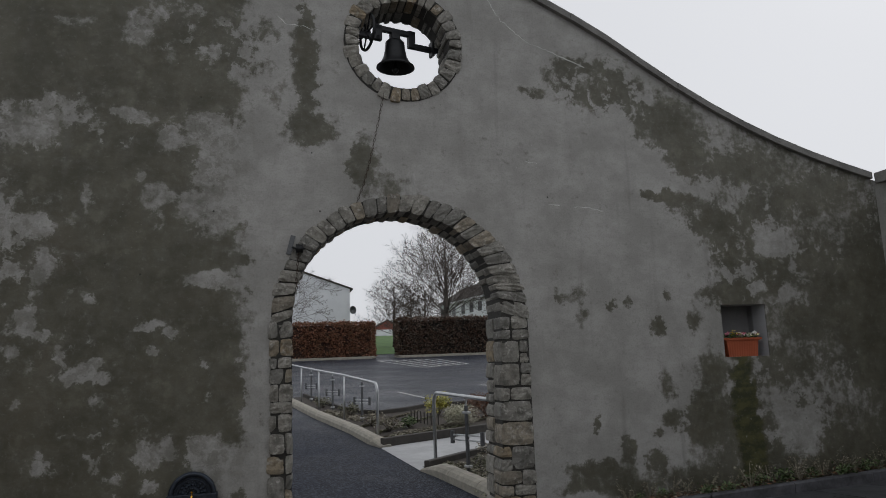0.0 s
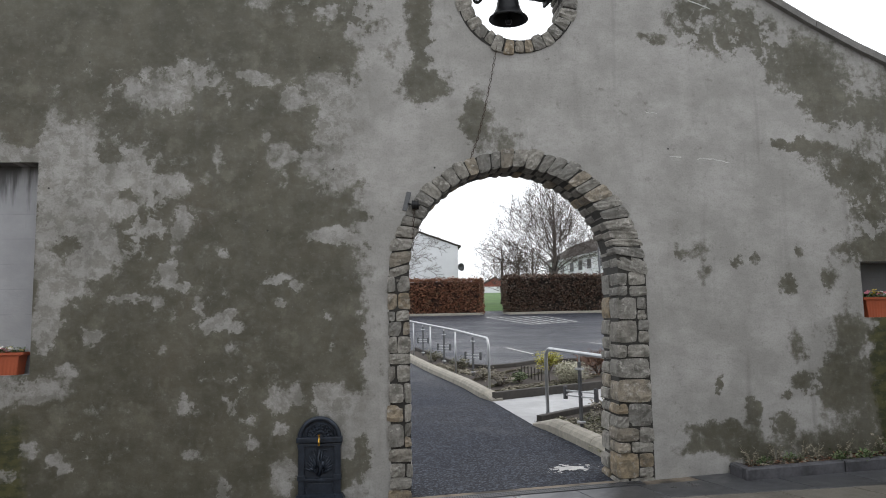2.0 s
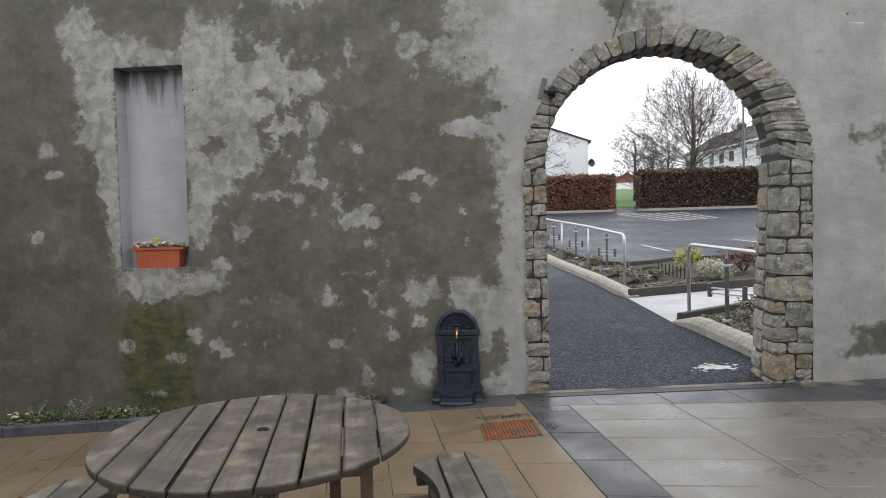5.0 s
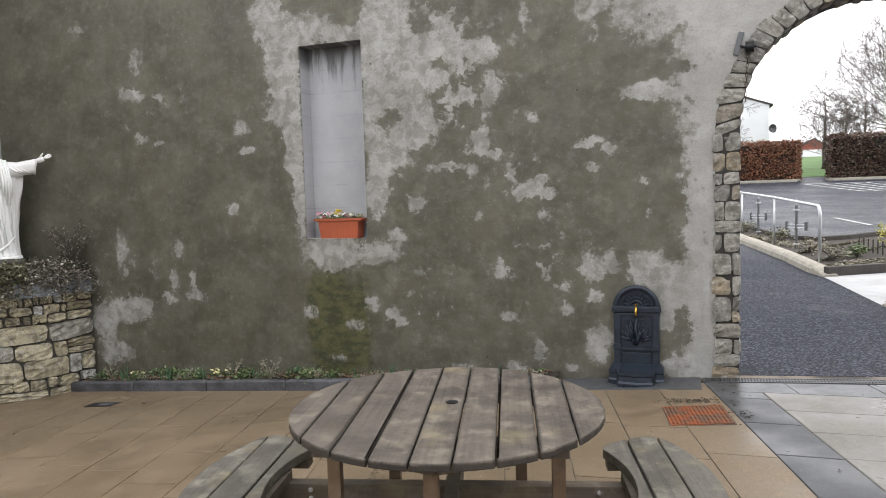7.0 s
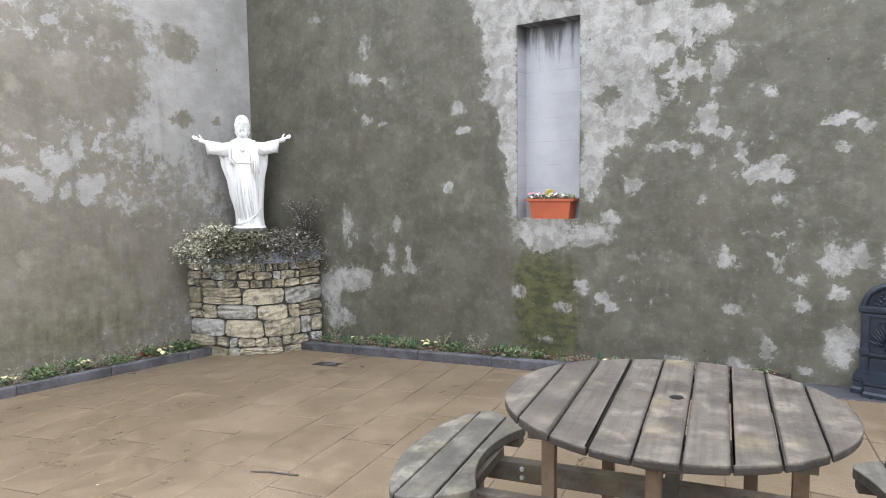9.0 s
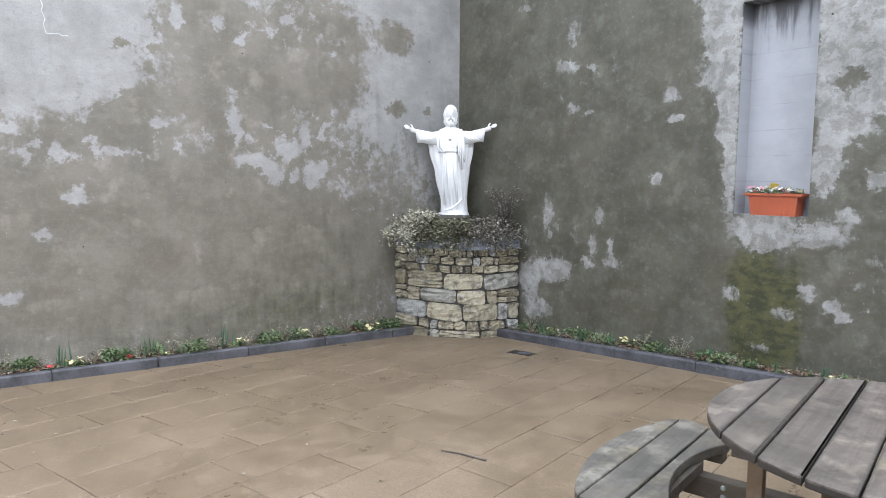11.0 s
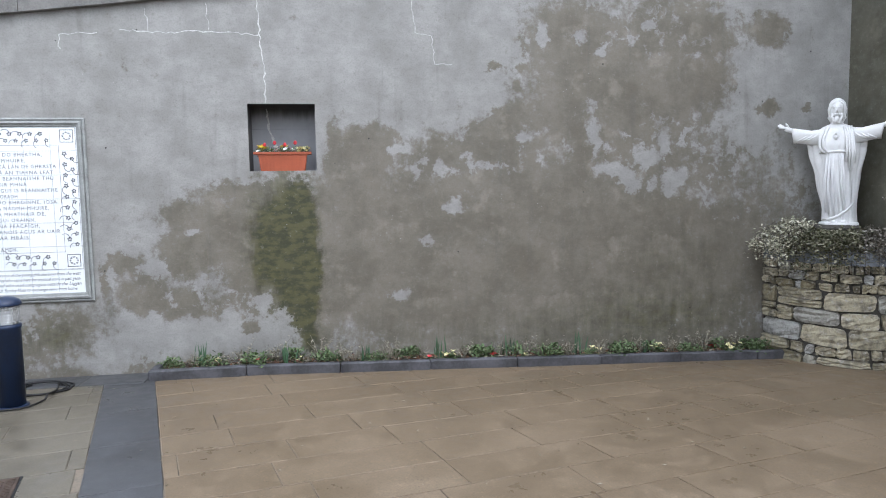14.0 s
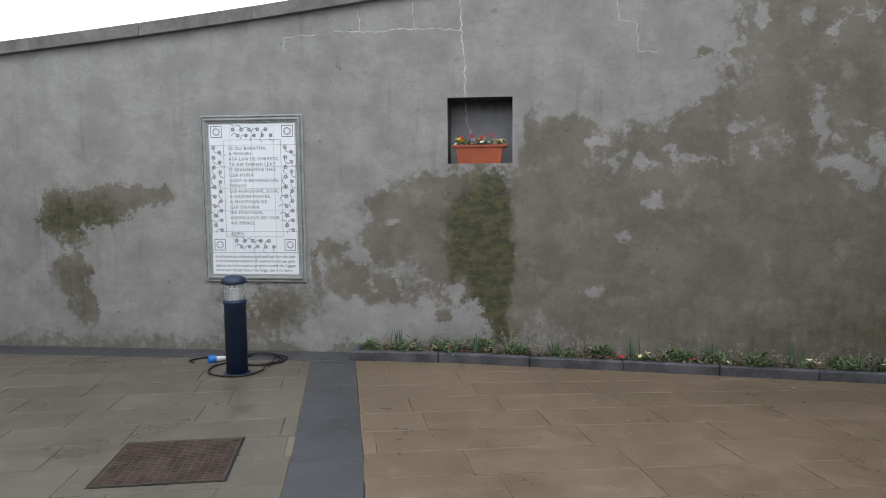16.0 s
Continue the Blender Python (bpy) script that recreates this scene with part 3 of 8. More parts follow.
def box(lo, hi, bevel=0.0, m=None):
    bm = bmesh.new()
    add_box(bm, lo, hi, bevel, m)
    return bm


def add_lathe(bm, profile, segments=24, m=None, caps=True):
    """Turns (radius, height) pairs round z."""
    rings = []
    for r, z in profile:
        rings.append([bm.verts.new((r * math.cos(2 * math.pi * i / segments), r * math.sin(2 * math.pi * i / segments), z)) for i in range(segments)])
    for a, b in zip(rings, rings[1:]):
        for i in range(segments):
            j = (i + 1) % segments
            bm.faces.new((a[i], a[j], b[j], b[i]))
    if caps:
        bm.faces.new(rings[0][::-1])
        bm.faces.new(rings[-1])
    if m is not None:
        bmesh.ops.transform(bm, matrix=m, verts=[v for r in rings for v in r])
    return rings


def lathe(profile, segments=24, m=None, caps=True):
    bm = bmesh.new()
    add_lathe(bm, profile, segments, m, caps)
    return bm


def add_tube(bm, points, radius, sides=8, radii=None, closed=False):
    """A round bar along points; radii may taper it."""
    pts = [Vector(p) for p in points]
    rings, ref = [], None
    n = len(pts)
    for i, p in enumerate(pts):
        a = pts[(i - 1) % n] if closed or i else p
        b = pts[(i + 1) % n] if closed or i < n - 1 else p
        d = (b - a).normalized()
        if ref is None:
            ref = d.orthogonal().normalized()
        ref = (ref - d * ref.dot(d)).normalized()
        side = d.cross(ref)
        r = radii[i] if radii else radius
        rings.append([bm.verts.new(p + (ref * math.cos(2 * math.pi * k / sides) + side * math.sin(2 * math.pi * k / sides)) * r) for k in range(sides)])
    pairs = list(zip(rings, rings[1:])) + ([(rings[-1], rings[0])] if closed else [])
    for a, b in pairs:
        for k in range(sides):
            j = (k + 1) % sides
            bm.faces.new((a[k], a[j], b[j], b[k]))
    if not closed:
        bm.faces.new(rings[0][::-1])
        bm.faces.new(rings[-1])


def tube(points, radius, sides=8, radii=None, closed=False):
    bm = bmesh.new()
    add_tube(bm, points, radius, sides, radii, closed)
    return bm


def prism(outline, holes, y0, y1, axis="y"):
    """A slab between two planes with an outline and holes; its outline lies across and up."""
    bm = bmesh.new()
    place = (lambda a, b, d: (a, d, b)) if axis == "y" else (lambda a, b, d: (d, a, b))
    edges, loops = [], []
    for loop in [outline, *holes]:
        vs = [bm.verts.new(place(a, b, y0)) for a, b in loop]
        loops.append(vs)
        edges += [bm.edges.new((vs[i], vs[(i + 1) % len(vs)])) for i in range(len(vs))]
    bmesh.ops.triangle_fill(bm, edges=edges, use_beauty=True, use_dissolve=False)
    front = list(bm.faces)
    twin = {v: bm.verts.new(place(*( (v.co.x, v.co.z) if axis == "y" else (v.co.y, v.co.z)), y1)) for v in list(bm.verts)}
    for f in front:
        bm.faces.new([twin[v] for v in reversed(f.verts)])
    for vs in loops:
        for i in range(len(vs)):
            a, b = vs[i], vs[(i + 1) % len(vs)]
            bm.faces.new((a, b, twin[b], twin[a]))
    bmesh.ops.recalc_face_normals(bm, faces=list(bm.faces))
    return bm


def join_into(bm, other):
    """Adds a bmesh to another."""
    me = bpy.data.meshes.new("tmp")
    other.to_mesh(me)
    other.free()
    bm.from_mesh(me)
    bpy.data.meshes.remove(me)


def rect(a0, b0, a1, b1):
    return [(a0, b0), (a1, b0), (a1, b1), (a0, b1)]


# ---- the gate wall with its arch, round opening and niches ----
ARCH_IN, ARCH_OUT = (1.16, 2.03, 0.965), (1.2, 1.95, 1.235)
EYE_C, EYE_IN, EYE_OUT = (1.265, 4.71), 0.45, 0.615
NICHE_A = (-3.77, 1.18, -3.105, 3.05)
NICHE_B = (4.55, 1.53, 5.09, 2.07)
NICHE_C = (-6.79, 1.703, -6.118, 2.381)
NICHE_DEPTH, NICHE_DEEP = 0.19, 0.3


def swoop(x):
    """The height of the gate wall's top: a hollow curve down to the side wall."""
    if x <= 1.25:
        return 5.86 - 0.06 * (1.25 - x)
    ks = (0.0, 1.25, 1.9, 2.65, 3.4, 4.16, 4.96, 5.65, 6.72, 7.6)
    hs = (5.78, 5.86, 5.68, 5.32, 4.94, 4.47, 4.06, 3.77, 3.47, 3.3)
    i = max(1, min(len(ks) - 3, int(np.searchsorted(ks, x)) - 1))
    t = (x - ks[i]) / (ks[i + 1] - ks[i])
    p0, p1, p2, p3 = hs[i - 1:i + 3]
    return 0.5 * (2 * p1 + (p2 - p0) * t + (2 * p0 - 5 * p1 + 4 * p2 - p3) * t * t + (3 * p1 - p0 - 3 * p2 + p3) * t ** 3)


def left_top(y):
    """The height of the side wall's top, which climbs to the gate wall."""
    t = min(max((y + 12.6) / 12.6, 0), 1)
    return 2.875 + 1.083 * t + 1.179 * t ** 3


def front_outline():
    cx, cz, r = ARCH_IN[0], ARCH_IN[1], ARCH_IN[2] + 0.05
    xs = [LEFT_X - 0.4 + i * (RIGHT_X + 0.4 - LEFT_X + 0.4) / 60 for i in range(61)]
    loop = [(LEFT_X - 0.4, -0.9)]
    loop += [(cx - r - 0.01, -0.9)]
    loop += [(cx - r * math.cos(math.pi * i / 40), cz + r * math.sin(math.pi * i / 40)) for i in range(41)]
    loop += [(cx + r - 0.04, -0.9), (RIGHT_X + 0.4, -0.9)]
    loop += [(x, swoop(x)) for x in reversed(xs)]
    return loop


def circle(c, r, n=48):
    return [(c[0] + r * math.cos(2 * math.pi * i / n), c[1] + r * math.sin(2 * math.pi * i / n)) for i in range(n)]


eye_hole = circle(EYE_C, EYE_IN + 0.05)
bm = prism(front_outline(), [eye_hole, rect(*NICHE_A), rect(*NICHE_B)], 0.0, NICHE_DEPTH)
join_into(bm, prism(front_outline(), [eye_hole, rect(*NICHE_B)], NICHE_DEPTH, NICHE_DEEP))
join_into(bm, prism(front_outline(), [eye_hole], NICHE_DEEP, THICK))
wall_north = tagged(link("wall_north", bm, M_FRONT), "tall grey rendered gate wall, blotched with damp and green growth", "wall", kind="structure")

ys = [BACK_Y - 0.4 + i * (0 - BACK_Y + 0.4 - 0.0) / 50 for i in range(51)]
side_outline = [(BACK_Y - 0.4, -0.9), (0.0, -0.9)] + [(y, left_top(y)) for y in reversed(ys)]
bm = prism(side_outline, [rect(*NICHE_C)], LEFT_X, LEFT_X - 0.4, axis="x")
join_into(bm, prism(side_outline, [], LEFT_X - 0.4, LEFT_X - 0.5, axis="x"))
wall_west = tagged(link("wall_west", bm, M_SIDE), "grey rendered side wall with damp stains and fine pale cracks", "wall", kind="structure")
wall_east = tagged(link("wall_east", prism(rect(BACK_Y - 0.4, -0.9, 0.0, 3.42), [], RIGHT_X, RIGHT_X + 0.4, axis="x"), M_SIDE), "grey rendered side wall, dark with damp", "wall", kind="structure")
# unseen wall, added behind the camera to close the court and its light
wall_south = tagged(link("wall_south", prism(rect(LEFT_X - 0.4, -0.9, RIGHT_X + 0.4, 2.6), [], BACK_Y, BACK_Y - 0.4), M_FRONT), "unseen plain grey wall added to close off the court", "wall", kind="structure")


def coping(name, line, half, thick, across, label):
    """A row of coping slabs that follows a wall's top; across: the wall's middle and the axis of its face."""
    mid, axis = across
    home = tagged(new(name), label, "coping", kind="structure")
    for i in range(len(line) - 1):
        (a0, z0), (a1, z1) = line[i], line[i + 1]
        gap = 0.006 if i % 3 == 0 else 0.0
        bm = bmesh.new()
        vs = []
        for a, z in ((a0 + gap, z0), (a1, z1)):
            for d, h in ((-half, 0), (half, 0), (half, thick), (-half, thick)):
                vs.append(bm.verts.new((a, mid + d, z + h) if axis == "y" else (mid + d, a, z + h)))
        for q in ((0, 1, 2, 3), (7, 6, 5, 4), (0, 4, 5, 1), (1, 5, 6, 2), (2, 6, 7, 3), (3, 7, 4, 0)):
            bm.faces.new([vs[k] for k in q])
        bmesh.ops.recalc_face_normals(bm, faces=list(bm.faces))
        part("coping_slab", bm, M_COPE, home)
    return home


xs = [LEFT_X + i * (RIGHT_X - 0.06 - LEFT_X) / 36 for i in range(37)]
coping("coping_north", [(x, swoop(x) - 0.004) for x in xs], 0.26, 0.075, (THICK / 2, "y"), "dark weathered concrete coping along the curved gable")
ys = [BACK_Y + i * (-0.07 - BACK_Y) / 30 for i in range(31)]
coping("coping_west", [(y, left_top(y) - 0.004) for y in ys], 0.32, 0.13, (LEFT_X - 0.25, "x"), "pale weathered concrete coping slabs on the side wall")
coping("coping_east", [(y, 3.416) for y in ys], 0.26, 0.12, (RIGHT_X + 0.2, "x"), "weathered concrete coping slabs on the side wall")

# ---- paving ----
TH = radians(14.5)
CU, SU = math.cos(TH), math.sin(TH)


def uv_to_xy(u, v):
    """Paving courses: straight along v, bending a little across."""
    if u > -0.5:
        g = -0.09 * u
    elif u > -6.5:
        d = u + 0.5
        g = 0.045 - 0.09 * d - 0.34 / 12 * d * d
    else:
        g = 0.045 + 0.54 - 1.02 + 0.25 * (u + 6.5)
    lean = 0.05 * (max(v, -4.0) + 1.7) * max(0.0, 1 - abs(u) / 2.5)
    return u * CU - v * SU + lean, v * CU + g


bm = bmesh.new()
nx, ny = 40, 36
grid = [[None] * (ny + 1) for _ in range(nx + 1)]
for i in range(nx + 1):
    for j in range(ny + 1):
        x = LEFT_X - 0.2 + i * (RIGHT_X - LEFT_X + 0.4) / nx
        y = BACK_Y - 0.2 + j * (0.42 - BACK_Y) / ny
        grid[i][j] = bm.verts.new((x, y, floor_z(x, y) - 0.006))
for i in range(nx):
    for j in range(ny):
        bm.faces.new((grid[i][j], grid[i + 1][j], grid[i + 1][j + 1], grid[i][j + 1]))
floor = tagged(link("floor", bm, M_BED), "wet stone paving laid in courses, falling to a corner drain", "paving", kind="structure")


def clip_poly(poly, axis, limit, keep_below):
    """Cuts a polygon with a line of constant x or y."""
    out = []
    for i, p in enumerate(poly):
        q = poly[(i + 1) % len(poly)]
        a, b = (p[axis] <= limit) == keep_below, (q[axis] <= limit) == keep_below
        if a:
            out.append(p)
        if a != b:
            t = (limit - p[axis]) / (q[axis] - p[axis])
            out.append((p[0] + (q[0] - p[0]) * t, p[1] + (q[1] - p[1]) * t))
    return out


def slab_mesh(bm, poly, lift, rng):
    """One slab with chamfered edges on the falling floor."""
    c = Vector((sum(p[0] for p in poly) / len(poly), sum(p[1] for p in poly) / len(poly)))
    tilt = (rng.uniform(-0.003, 0.003), rng.uniform(-0.003, 0.003))
    rings = []
    for shrink, dz in ((0.0, -0.03), (0.0, -0.0025), (0.007, 0.0)):
        ring = []
        for x, y in poly:
            d = Vector((x, y)) - c
            k = max(0.2, 1 - shrink / max(d.length, 0.05))
            px, py = c.x + d.x * k, c.y + d.y * k
            ring.append(bm.verts.new((px, py, floor_z(px, py) + lift + dz + tilt[0] * d.x + tilt[1] * d.y)))
        rings.append(ring)
    n = len(poly)
    for a, b in zip(rings, rings[1:]):
        for i in range(n):
            bm.faces.new((a[i], a[(i + 1) % n], b[(i + 1) % n], b[i]))
    bm.faces.new(rings[-1])


BAND_U = (-0.22, 0.14)
BAND_V = (-7.23, -6.78)
COURSE = 0.427
HOLES = []


def paving_plan():
    """All slabs as (kind, u0, v0, u1, v1)."""
    rng = random.Random(4)
    plan = []
    j = 0.003
    k = 0
    while True:                                     # courses along v, left of the gate band
        u0 = -0.19 - COURSE * (k + 1)
        u1 = min(u0 + COURSE, BAND_U[0])
        if u1 < -12.5:
            break
        v = -13.0 + rng.random() * 0.7
        while v < 5.0:
            length = rng.choice((0.58, 0.72, 0.86, 0.9, 1.02))
            a, b = v, v + length
            for lo, hi in ((-99, BAND_V[0]), (BAND_V[1], 99)):
                aa, bb = max(a, lo), min(b, hi)
                if bb - aa > 0.05:
                    plan.append(("dim" if hi < 0 else "buff", u0 + j, aa + j, u1 - j, bb - j))
            v += length
        k += 1
    u = BAND_U[0]
    while u > -12.5:                                # charcoal band along u
        plan.append(("band", u - 0.9 + j, BAND_V[0] + j, u - j, BAND_V[1] - j))
        u -= 0.9
    v = -0.62
    while v > -13:                                  # charcoal band along v
        plan.append(("band", BAND_U[0] + j, v - 0.6 + j, BAND_U[1] - j, v - j))
        v -= 0.6
    k = 0
    while True:                                     # courses along u, on the other side
        v1 = -0.44 - 0.455 * k
        v0 = v1 - 0.455
        if v1 < -15:
            break
        u = BAND_U[1]
        first = rng.choice((0.42, 0.6, 0.85))
        while u < 9.5:
            length = first or rng.choice((0.62, 0.78, 0.92))
            first = 0
            plan.append(("grey", u + j, v0 + j, u + length - j, v1 - j))
            u += length
        k += 1
    for i in range(12):                             # charcoal edge along the gate
        plan.append(("edge", BAND_U[0] + 0.62 * i + j, -0.44 + j, BAND_U[0] + 0.62 * (i + 1) - j, 0.9))
    plan.append(("edge", BAND_U[0] + j, -0.62 + j, BAND_U[1] - j, -0.44 - j))
    return plan


# ---- rubble stones ----
def stone_block(name, quad, depth, mapf, material, parent, rng, proud=0.021, rough=0.013, joint=0.0075, n=5):
    """A rough-faced block: quad in the wall's own plane (a, b), mapped out by mapf(a, b, outward)."""
    c = (sum(p[0] for p in quad) / 4, sum(p[1] for p in quad) / 4)
    q = []
    for a, b in quad:
        d = math.hypot(a - c[0], b - c[1])
        k = 1 - joint * 1.3 / max(d, 0.02)
        q.append((c[0] + (a - c[0]) * k + rng.uniform(-0.009, 0.009), c[1] + (b - c[1]) * k + rng.uniform(-0.009, 0.009)))
    bm = bmesh.new()
    grid = []
    lift = proud + rng.uniform(-0.006, 0.012)
    lean = (rng.uniform(-0.016, 0.016), rng.uniform(-0.016, 0.016))
    for i in range(n):
        row = []
        for j in range(n):
            s, t = i / (n - 1), j / (n - 1)
            a = (q[0][0] * (1 - s) + q[1][0] * s) * (1 - t) + (q[3][0] * (1 - s) + q[2][0] * s) * t
            b = (q[0][1] * (1 - s) + q[1][1] * s) * (1 - t) + (q[3][1] * (1 - s) + q[2][1] * s) * t
            edge = i in (0, n - 1) or j in (0, n - 1)
            corner = i in (0, n - 1) and j in (0, n - 1)
            if corner:
                a, b = a + (c[0] - a) * 0.09, b + (c[1] - b) * 0.09
            h = lift + lean[0] * (s - 0.5) + lean[1] * (t - 0.5) + rng.uniform(-rough, rough) * 0.6 - (0.006 if edge else 0.0) - (0.004 if corner else 0.0)
            row.append(((a, b), bm.verts.new(mapf(a, b, h))))
        grid.append(row)
    for i in range(n - 1):
        for j in range(n - 1):
            bm.faces.new((grid[i][j][1], grid[i + 1][j][1], grid[i + 1][j + 1][1], grid[i][j + 1][1]))
    ring = [grid[i][0] for i in range(n)] + [grid[n - 1][j] for j in range(1, n)] + [grid[i][n - 1] for i in range(n - 2, -1, -1)] + [grid[0][j] for j in range(n - 2, 0, -1)]
    back = [bm.verts.new(mapf(ab[0], ab[1], -depth)) for ab, _ in ring]
    m = len(ring)
    for i in range(m):
        k = (i + 1) % m
        bm.faces.new((ring[k][1], ring[i][1], back[i], back[k]))
    bm.faces.new(back)
    bmesh.ops.recalc_face_normals(bm, faces=list(bm.faces))
    return part(name, bm, material, parent)


def flat_front(a, b, h):
    return Vector((a, -h, b))


def flat_back(a, b, h):
    return Vector((a, THICK + h, b))


def build_arch():
    rng = random.Random(11)
    home = tagged(new("arch_surround"), "arched gateway surround of rough grey-buff stone blocks", "stone arch", kind="structure")
    cxi, czi, ri = ARCH_IN
    cxo, czo, ro = ARCH_OUT
    for mapf, depth, seed in ((flat_front, 0.20, 1), (flat_back, 0.20, 2)):
        rng.seed(seed)
        for inner, outer, low in (((0.185, 0.19), (-0.035, -0.02), -0.03), ((2.03, 2.12), (2.40, 2.41), 0.02)):
            z, top = low, 2.0
            while z < top - 0.02:
                h = rng.choice((0.1, 0.13, 0.16, 0.19, 0.22))
                if top - z - h < 0.1:
                    h = top - z
                f0, f1 = (z - low) / (top - low), (z + h - low) / (top - low)
                i0, i1 = inner[0] + (inner[1] - inner[0]) * f0, inner[0] + (inner[1] - inner[0]) * f1
                o0, o1 = outer[0] + (outer[1] - outer[0]) * f0, outer[0] + (outer[1] - outer[0]) * f1
                wob = rng.uniform(-0.014, 0.012)
                o0, o1 = o0 + wob * (1 if o0 > 1 else -1), o1 + wob * (1 if o0 > 1 else -1)
                a0, a1, b0, b1 = min(i0, o0), min(i1, o1), max(i0, o0), max(i1, o1)
                roll = rng.random()
                if roll < (0.5 if low < 0 else 0.9):
                    s = rng.uniform(0.28, 0.42)
                    s = 1 - s if rng.random() < 0.5 else s
                    m0, m1 = a0 + (b0 - a0) * s, a1 + (b1 - a1) * s
                    if h > 0.2 and rng.random() < 0.7:
                        zc = z + h * rng.uniform(0.4, 0.6)
                        narrow_first = s < 0.5
                        for k0, k1 in ((z, zc), (zc, z + h)):
                            q = [(a0, k0), (m0, k0), (m1, k1), (a1, k1)] if narrow_first else [(m0, k0), (b0, k0), (b1, k1), (m1, k1)]
                            stone_block("stone", q, depth, mapf, M_ARCH, home, rng)
                        q = [(m0, z), (b0, z), (b1, z + h), (m1, z + h)] if narrow_first else [(a0, z), (m0, z), (m1, z + h), (a1, z + h)]
                        stone_block("stone", q, depth, mapf, M_ARCH, home, rng)
                    else:
                        stone_block("stone", [(a0, z), (m0, z), (m1, z + h), (a1, z + h)], depth, mapf, M_ARCH, home, rng)
                        stone_block("stone", [(m0, z), (b0, z), (b1, z + h), (m1, z + h)], depth, mapf, M_ARCH, home, rng)
                else:
                    stone_block("stone", [(a0, z), (b0, z), (b1, z + h), (a1, z + h)], depth, mapf, M_ARCH, home, rng)
                z += h
        cuts = [0.0]
        while cuts[-1] < math.pi - 0.06:
            step = rng.uniform(0.075, 0.135)
            cuts.append(min(math.pi, cuts[-1] + step))
        cuts[-1] = math.pi
        for t0, t1 in zip(cuts, cuts[1:]):
            e = rng.uniform(-0.02, 0.014)
            f = rng.uniform(-0.006, 0.006)
            q = [(cxi - (ri + f) * math.cos(t0), czi + (ri + f) * math.sin(t0)), (cxo - (ro + e) * math.cos(t0), czo + (ro + e) * math.sin(t0)),
                 (cxo - (ro + e) * math.cos(t1), czo + (ro + e) * math.sin(t1)), (cxi - (ri + f) * math.cos(t1), czi + (ri + f) * math.sin(t1))]
            stone_block("stone", q, depth, mapf, M_ARCH, home, rng)
        if seed == 1:
            stone_block("keystone", [(1.245, 3.16), (1.355, 3.15), (1.35, 3.4), (1.25, 3.41)], 0.1, mapf, M_FRONT, home, rng, proud=0.012)
    # dark mortar between and behind the stones
    n = 40
    outer = [(0.0, -0.1)] + [(cxo - (ro - 0.03) * math.cos(math.pi * k / n), czo + (ro - 0.03) * math.sin(math.pi * k / n)) for k in range(n + 1)] + [(2.40, -0.1)]
    inner = [(2.06, -0.1)] + [(cxi + (ri + 0.014) * math.cos(math.pi * k / n), czi + (ri + 0.014) * math.sin(math.pi * k / n)) for k in range(n + 1)] + [(0.175, -0.1)]
    part("mortar", prism(outer + inner, [], -0.005, THICK + 0.005), M_JOINT, home)
    return home


build_arch()


def build_eye_ring():
    rng = random.Random(23)
    home = tagged(new("round_opening_surround"), "ring of rough stone blocks round the bell opening", "stone ring", kind="structure")
    for mapf, seed in ((flat_front, 3), (flat_back, 4)):
        rng.seed(seed)
        t, cuts = 0.0, [0.0]
        while cuts[-1] < 2 * math.pi - 0.2:
            cuts.append(cuts[-1] + rng.uniform(0.15, 0.235))
        cuts.append(2 * math.pi)
        for t0, t1 in zip(cuts, cuts[1:]):
            e, f = rng.uniform(-0.03, 0.02), rng.uniform(-0.012, 0.012)
            pt = lambda r, t: (EYE_C[0] + r * math.cos(t), EYE_C[1] + r * math.sin(t))
            stone_block("stone", [pt(EYE_IN + f, t0), pt(EYE_OUT + e, t0), pt(EYE_OUT + e, t1), pt(EYE_IN + f, t1)], 0.2, mapf, M_ARCH, home, rng)
    part("mortar", prism(circle(EYE_C, EYE_OUT - 0.02), [circle(EYE_C, EYE_IN + 0.014)], -0.005, THICK + 0.005), M_JOINT, home)
    return home


build_eye_ring()

# ---- planter in the corner ----
PL_A, PL_B, PL_TOP = 1.22, 1.03, 0.64


def planter_point(s, grow=0.0):
    """A point of the planter's round face; s runs from the side wall to the gate wall."""
    t = s * math.pi / 2
    k = 2 / 2.5
    return Vector((LEFT_X + (PL_A + grow) * math.sin(t) ** k, -(PL_B + grow) * math.cos(t) ** k))


def planter_map(a, b, h):
    s = min(max(a, 0.0), 1.0)
    p = planter_point(s)
    d = planter_point(s, 0.1) - p
    p = p + d.normalized() * h
    return Vector((p.x, p.y, b))


